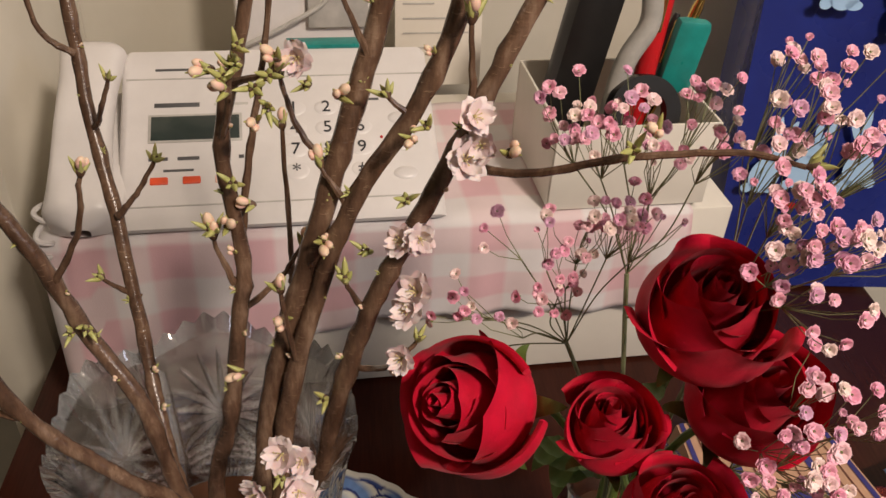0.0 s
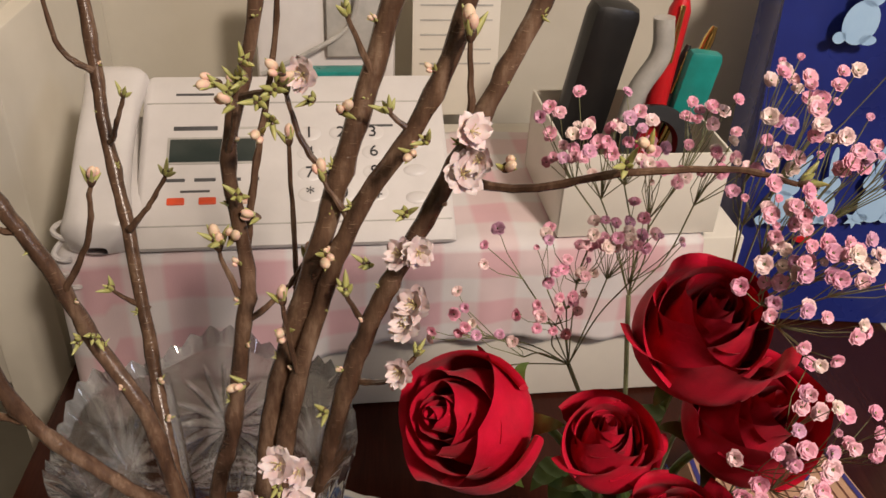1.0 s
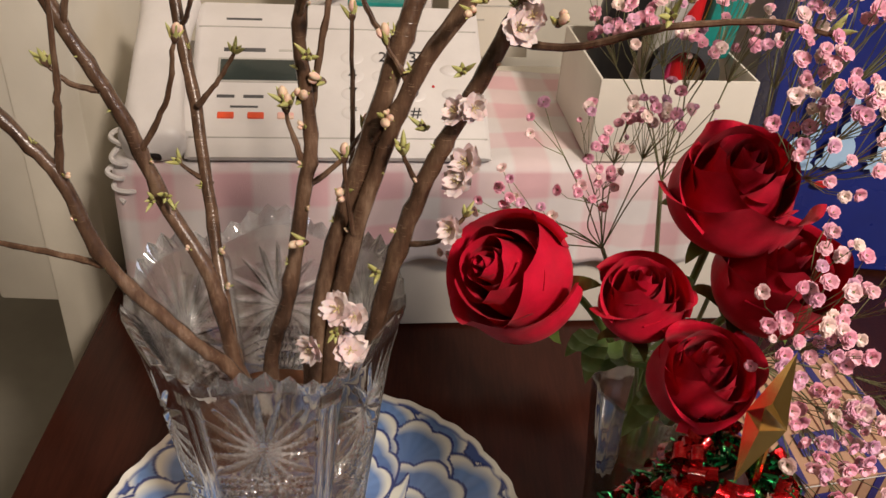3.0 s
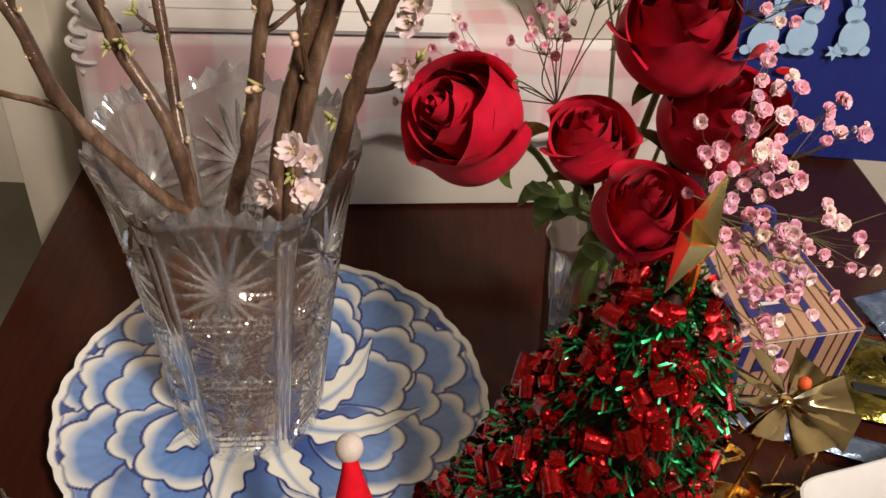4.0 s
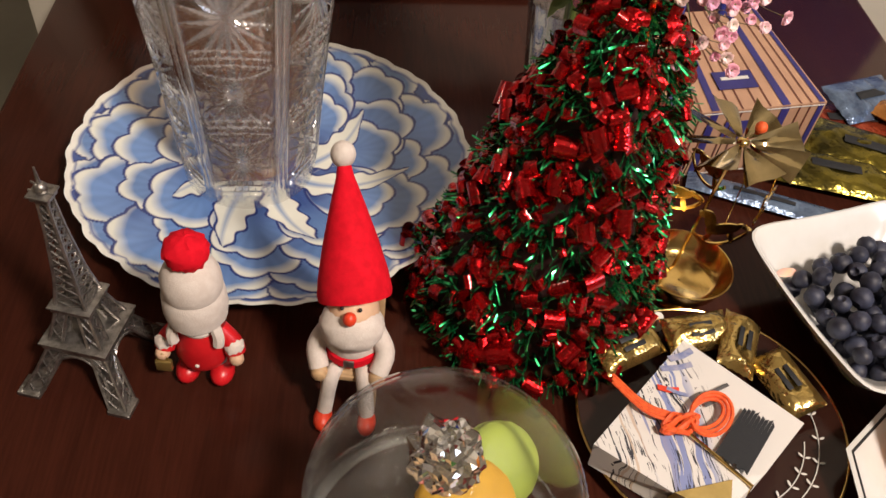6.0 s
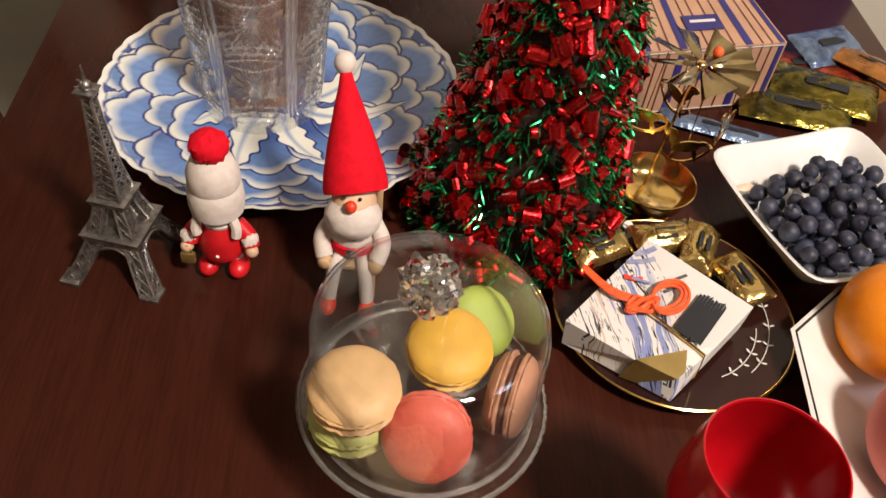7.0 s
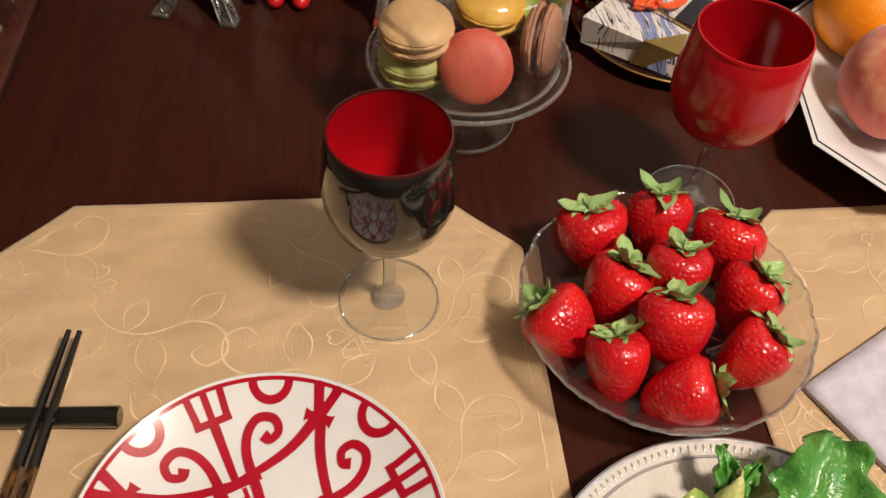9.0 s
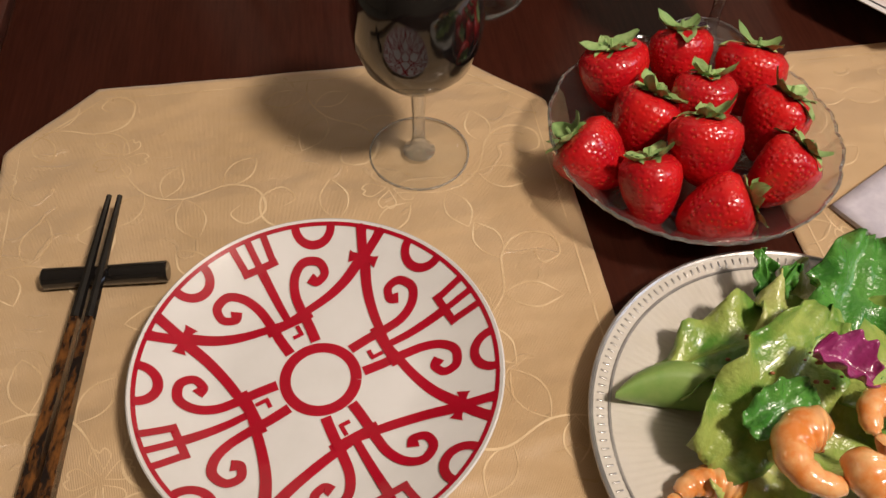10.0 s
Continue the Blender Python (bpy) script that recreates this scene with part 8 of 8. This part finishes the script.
bodies = [berry_body(s) for s in range(4)]
cleafs = [calyx_leaf(s) for s in range(9)]
rng = random.Random(12)
for k, (x, y, z, d) in enumerate(((0.217, -0.066, 0.033, (-0.25, 0.25, 1.0)), (0.257, -0.054, 0.036, (-0.05, 0.55, 0.9)), (0.296, -0.066, 0.034, (0.20, 0.50, 0.9)), (0.229, -0.106, 0.034, (0.30, 0.35, 0.9)), (0.262, -0.098, 0.042, (0.05, 0.40, 0.9)), (0.303, -0.105, 0.034, (0.35, 0.40, 0.85)),
                                  (0.198, -0.131, 0.031, (-0.75, 0.45, 0.55)), (0.227, -0.154, 0.033, (-0.15, 0.55, 0.9)), (0.256, -0.136, 0.046, (-0.05, 0.55, 0.9)), (0.299, -0.143, 0.035, (0.60, 0.30, 0.7)), (0.262, -0.168, 0.031, (0.85, 0.05, 0.45)))):
    st = thing("strawberry", "ripe red strawberry with a fresh green calyx", "strawberry", aim((x, y, z), d, rng.uniform(0, 6), rng.uniform(0.92, 1.06)), "strawberries in the bowl")
    part("flesh", bodies[k % 4], None, st)
    n = 7
    for i in range(n):
        part("calyx_leaf", cleafs[(i * 2 + k) % 9], None, st, "", Matrix.Rotation(2 * math.pi * i / n + rng.uniform(-0.25, 0.25), 4, "Z"))
    part("stalk", Geo().tube([(0, 0, 0.0155), (0.001, 0.001, 0.022)], 0.0010, 5), M["berryleaf"], st)

# ---- salad plate ----
SP = at(0.287, -0.284, 0.0022)
sp_ = thing("salad_plate", "ivory ribbed plate with a platinum beaded rim", "plate", SP)
SR = 0.100


def rib(a, r, z):
    return (r, z + (0.00022 * math.sin(a * 150) if 0.058 < r < 0.089 and z > 0.0045 else 0))


part("body", Geo().lathe([(0.0005, 0.0050), (0.040, 0.0050), (0.054, 0.0056), (0.060, 0.0075), (0.072, 0.0100), (0.088, 0.0125), (0.097, 0.0142), (SR, 0.0150), (SR + 0.0005, 0.0142), (0.096, 0.0120), (0.060, 0.0040), (0.056, 0.0), (0.052, 0.0), (0.0005, 0.002)], 600, None, 0, rib), M["ivory"], sp_, "", None, 70)
part("outer_band", Geo().lathe([(0.0985, 0.0150), (0.0995, 0.0156), (SR + 0.0006, 0.0152), (SR + 0.0008, 0.0142)], 120), M["platinum"], sp_)
part("inner_band", Geo().lathe([(0.0900, 0.0131), (0.0904, 0.0136), (0.0911, 0.0137), (0.0915, 0.0134)], 120), M["platinum"], sp_)
chain = Geo()
for i in range(150):
    a = 2 * math.pi * i / 150
    chain.box(0.0034, 0.0008, 0.0004, Matrix.Rotation(a, 4, "Z") @ Matrix.Translation((0.0950, 0, 0.0142)) @ Matrix.Rotation(radians(-10), 4, "Y"), 0, 0.0002)
tagged(part("bead_chain", chain, M["platinum"], sp_, "row of small platinum links"), kind="stuff")
sq = Geo()
for i in range(4):
    sq.box(0.086, 0.0009, 0.0004, Matrix.Rotation(math.pi / 2 * i, 4, "Z") @ Matrix.Translation((0, 0.043, 0.0053)), 0, 0.0001)
part("well_line", sq, M["platinum"], sp_)


def leaf_sheet(L, W, seed, ruffle=0.006, cup=0.3, nu=16, nv=22):
    def fn(u, v):
        s = (u - 0.5) * 2
        w = W * (math.sin(math.pi * min(1, 0.10 + 0.85 * v)) ** 0.6)
        q = Vector((s * 2.2 + seed, v * 3.1, seed * 1.7))
        edge = abs(s) ** 2
        z = cup * w * s * s + ruffle * edge * math.sin(v * 19 + s * 4 + seed) + ruffle * 0.8 * noise.noise(q) - 0.25 * L * (v - 0.4) ** 2
        z += 0.0012 * math.exp(-(s / 0.10) ** 2)
        return (s * w * (1 + 0.06 * math.sin(v * 31 + seed)), L * (v - 0.5), z)
    return Geo().grid(fn, nu, nv)


def salad(name, g, mt, label, x, y, z, rz, rx=0, ry=0, category="salad leaf", thick=0.0008):
    ob = solid(name, g, M[mt], label, category, Matrix.Translation((x, y, z)) @ Matrix.Rotation(radians(rz), 4, "Z") @ Matrix.Rotation(radians(ry), 4, "Y") @ Matrix.Rotation(radians(rx), 4, "X"), group="salad on the plate", sharp=80)
    if thick:
        s = ob.modifiers.new("thick", "SOLIDIFY")
        s.thickness = thick


salad("lettuce_leaf", leaf_sheet(0.085, 0.021, 1), "leafy", "crisp green lettuce leaf glistening with dressing", 0.262, -0.247, 0.030, -68, 6, -14)
salad("lettuce_leaf", leaf_sheet(0.070, 0.020, 2, 0.007), "lettpale", "pale yellow-green lettuce heart leaf", 0.292, -0.228, 0.028, -40, -8, 10)
salad("lettuce_leaf", leaf_sheet(0.095, 0.024, 3, 0.005), "leafy", "long curved lettuce leaf over the shrimps", 0.266, -0.275, 0.040, -38, 14, 24)
salad("lettuce_leaf", leaf_sheet(0.075, 0.026, 4, 0.009), "darkleaf", "dark ruffled green leaf", 0.318, -0.226, 0.036, -20, 18, 8)
salad("lettuce_leaf", leaf_sheet(0.050, 0.018, 5, 0.006), "lettpale", "pale lettuce leaf under the shrimps", 0.254, -0.315, 0.022, 30, 4, -10)
salad("lettuce_leaf", leaf_sheet(0.036, 0.010, 6, 0.003), "darkleaf", "small dark green leaf over the lettuce", 0.262, -0.290, 0.050, -55, 10, 12)
salad("lettuce_leaf", leaf_sheet(0.080, 0.030, 7, 0.009), "leafy", "broad lettuce leaf at the far side", 0.325, -0.262, 0.034, 15, 8, -12)
salad("lettuce_leaf", leaf_sheet(0.080, 0.032, 8, 0.010), "lettpale", "broad pale lettuce leaf under the heap", 0.300, -0.290, 0.022, 70, 4, 4)
salad("lettuce_leaf", leaf_sheet(0.030, 0.006, 9, 0.004, 0.1), "darkleaf", "feathery rocket leaf standing up", 0.276, -0.214, 0.034, 10, 40, 0)
salad("lettuce_leaf", leaf_sheet(0.026, 0.005, 10, 0.004, 0.1), "darkleaf", "feathery rocket leaf leaning over", 0.284, -0.216, 0.033, -40, 34, 0)
salad("radicchio_leaf", leaf_sheet(0.026, 0.012, 11, 0.0022, 0.9, 26, 40), "radicchio", "crumpled purple radicchio piece", 0.287, -0.277, 0.062, 62, 12, 10)


def avocado_geo():
    def fn(u, v):
        a, t = 2 * math.pi * u, v
        r = 0.0140 * math.sin(math.pi * (0.02 + 0.96 * t)) ** 0.75
        c = math.cos(a)
        return ((t - 0.5) * 0.060, r * (c if c < 0 else c * 0.45) - 0.010 * (1 - (2 * t - 1) ** 2), r * 0.85 * math.sin(a))
    return Geo().grid(fn, 20, 22, wrap=True)


salad("avocado_slice", avocado_geo(), "avocado", "green avocado slice with cut face", 0.228, -0.277, 0.025, 172, 20, 4, "avocado", 0)


def shrimp_geo(sweep, R, r0):
    """A curled shrimp with ringed segments, thick at the head and thin at the tail."""
    def fn(u, v):
        a = 2 * math.pi * u
        th = sweep * v
        r = r0 * (1 - 0.62 * v ** 1.4) * (1 + 0.12 * abs(math.sin(v * 20))) * (0.35 + 0.65 * min(1, v * 9)) * (1 if v < 0.97 else 0.55)
        c = Vector((R * math.cos(th), R * math.sin(th), 0))
        o = Vector((math.cos(th), math.sin(th), 0))
        return c + o * r * math.cos(a) * 1.1 + Vector((0, 0, r * math.sin(a)))
    g = Geo().grid(fn, 18, 44, wrap=True)
    e = Vector((R * math.cos(sweep), R * math.sin(sweep), 0))
    t = Vector((-math.sin(sweep), math.cos(sweep), 0))
    for s in (-1, 1):
        d = (t + Vector((0, 0, 0.45 * s))).normalized()
        g.ball(1, aim(e + d * 0.005, d) @ Matrix.Diagonal((0.0034, 0.0012, 0.0062, 1)), 0, 8, 6)
    return g


for x, y, z, rz, ry, sw, R, r0, lb in ((0.274, -0.312, 0.050, 60, 8, 4.1, 0.0150, 0.0105, "curled glazed shrimp on top of the salad"), (0.299, -0.318, 0.054, 150, -10, 3.6, 0.0140, 0.0105, "plump glazed shrimp beside another"), (0.236, -0.330, 0.020, 41, 4, 1.75, 0.0220, 0.0095, "shrimp lying at the edge of the plate"), (0.310, -0.296, 0.046, 10, 12, 3.4, 0.0140, 0.0095, "shrimp tucked under the leaves")):
    salad("shrimp", shrimp_geo(sw, R * 0.86, r0 * 0.84), "shrimp", lb, x, y, z, rz, 0, ry, "shrimp", 0)
rg = random.Random(31)
crumbs = Geo()
for i in range(46):
    a, r = rg.uniform(0, 6.28), rg.uniform(0, 0.045)
    crumbs.ball(rg.uniform(0.0008, 0.0019), Matrix.Translation((0.283 + r * math.cos(a), -0.268 + r * math.sin(a) * 0.8, 0.050 - r * 0.4 + rg.uniform(-0.004, 0.003))), 0, 6, 5, (1, 0.7, 0.6))
tagged(solid("crushed_nuts", crumbs, M["crumb"], "crushed toasted nuts scattered over the salad", "nuts"), kind="stuff")
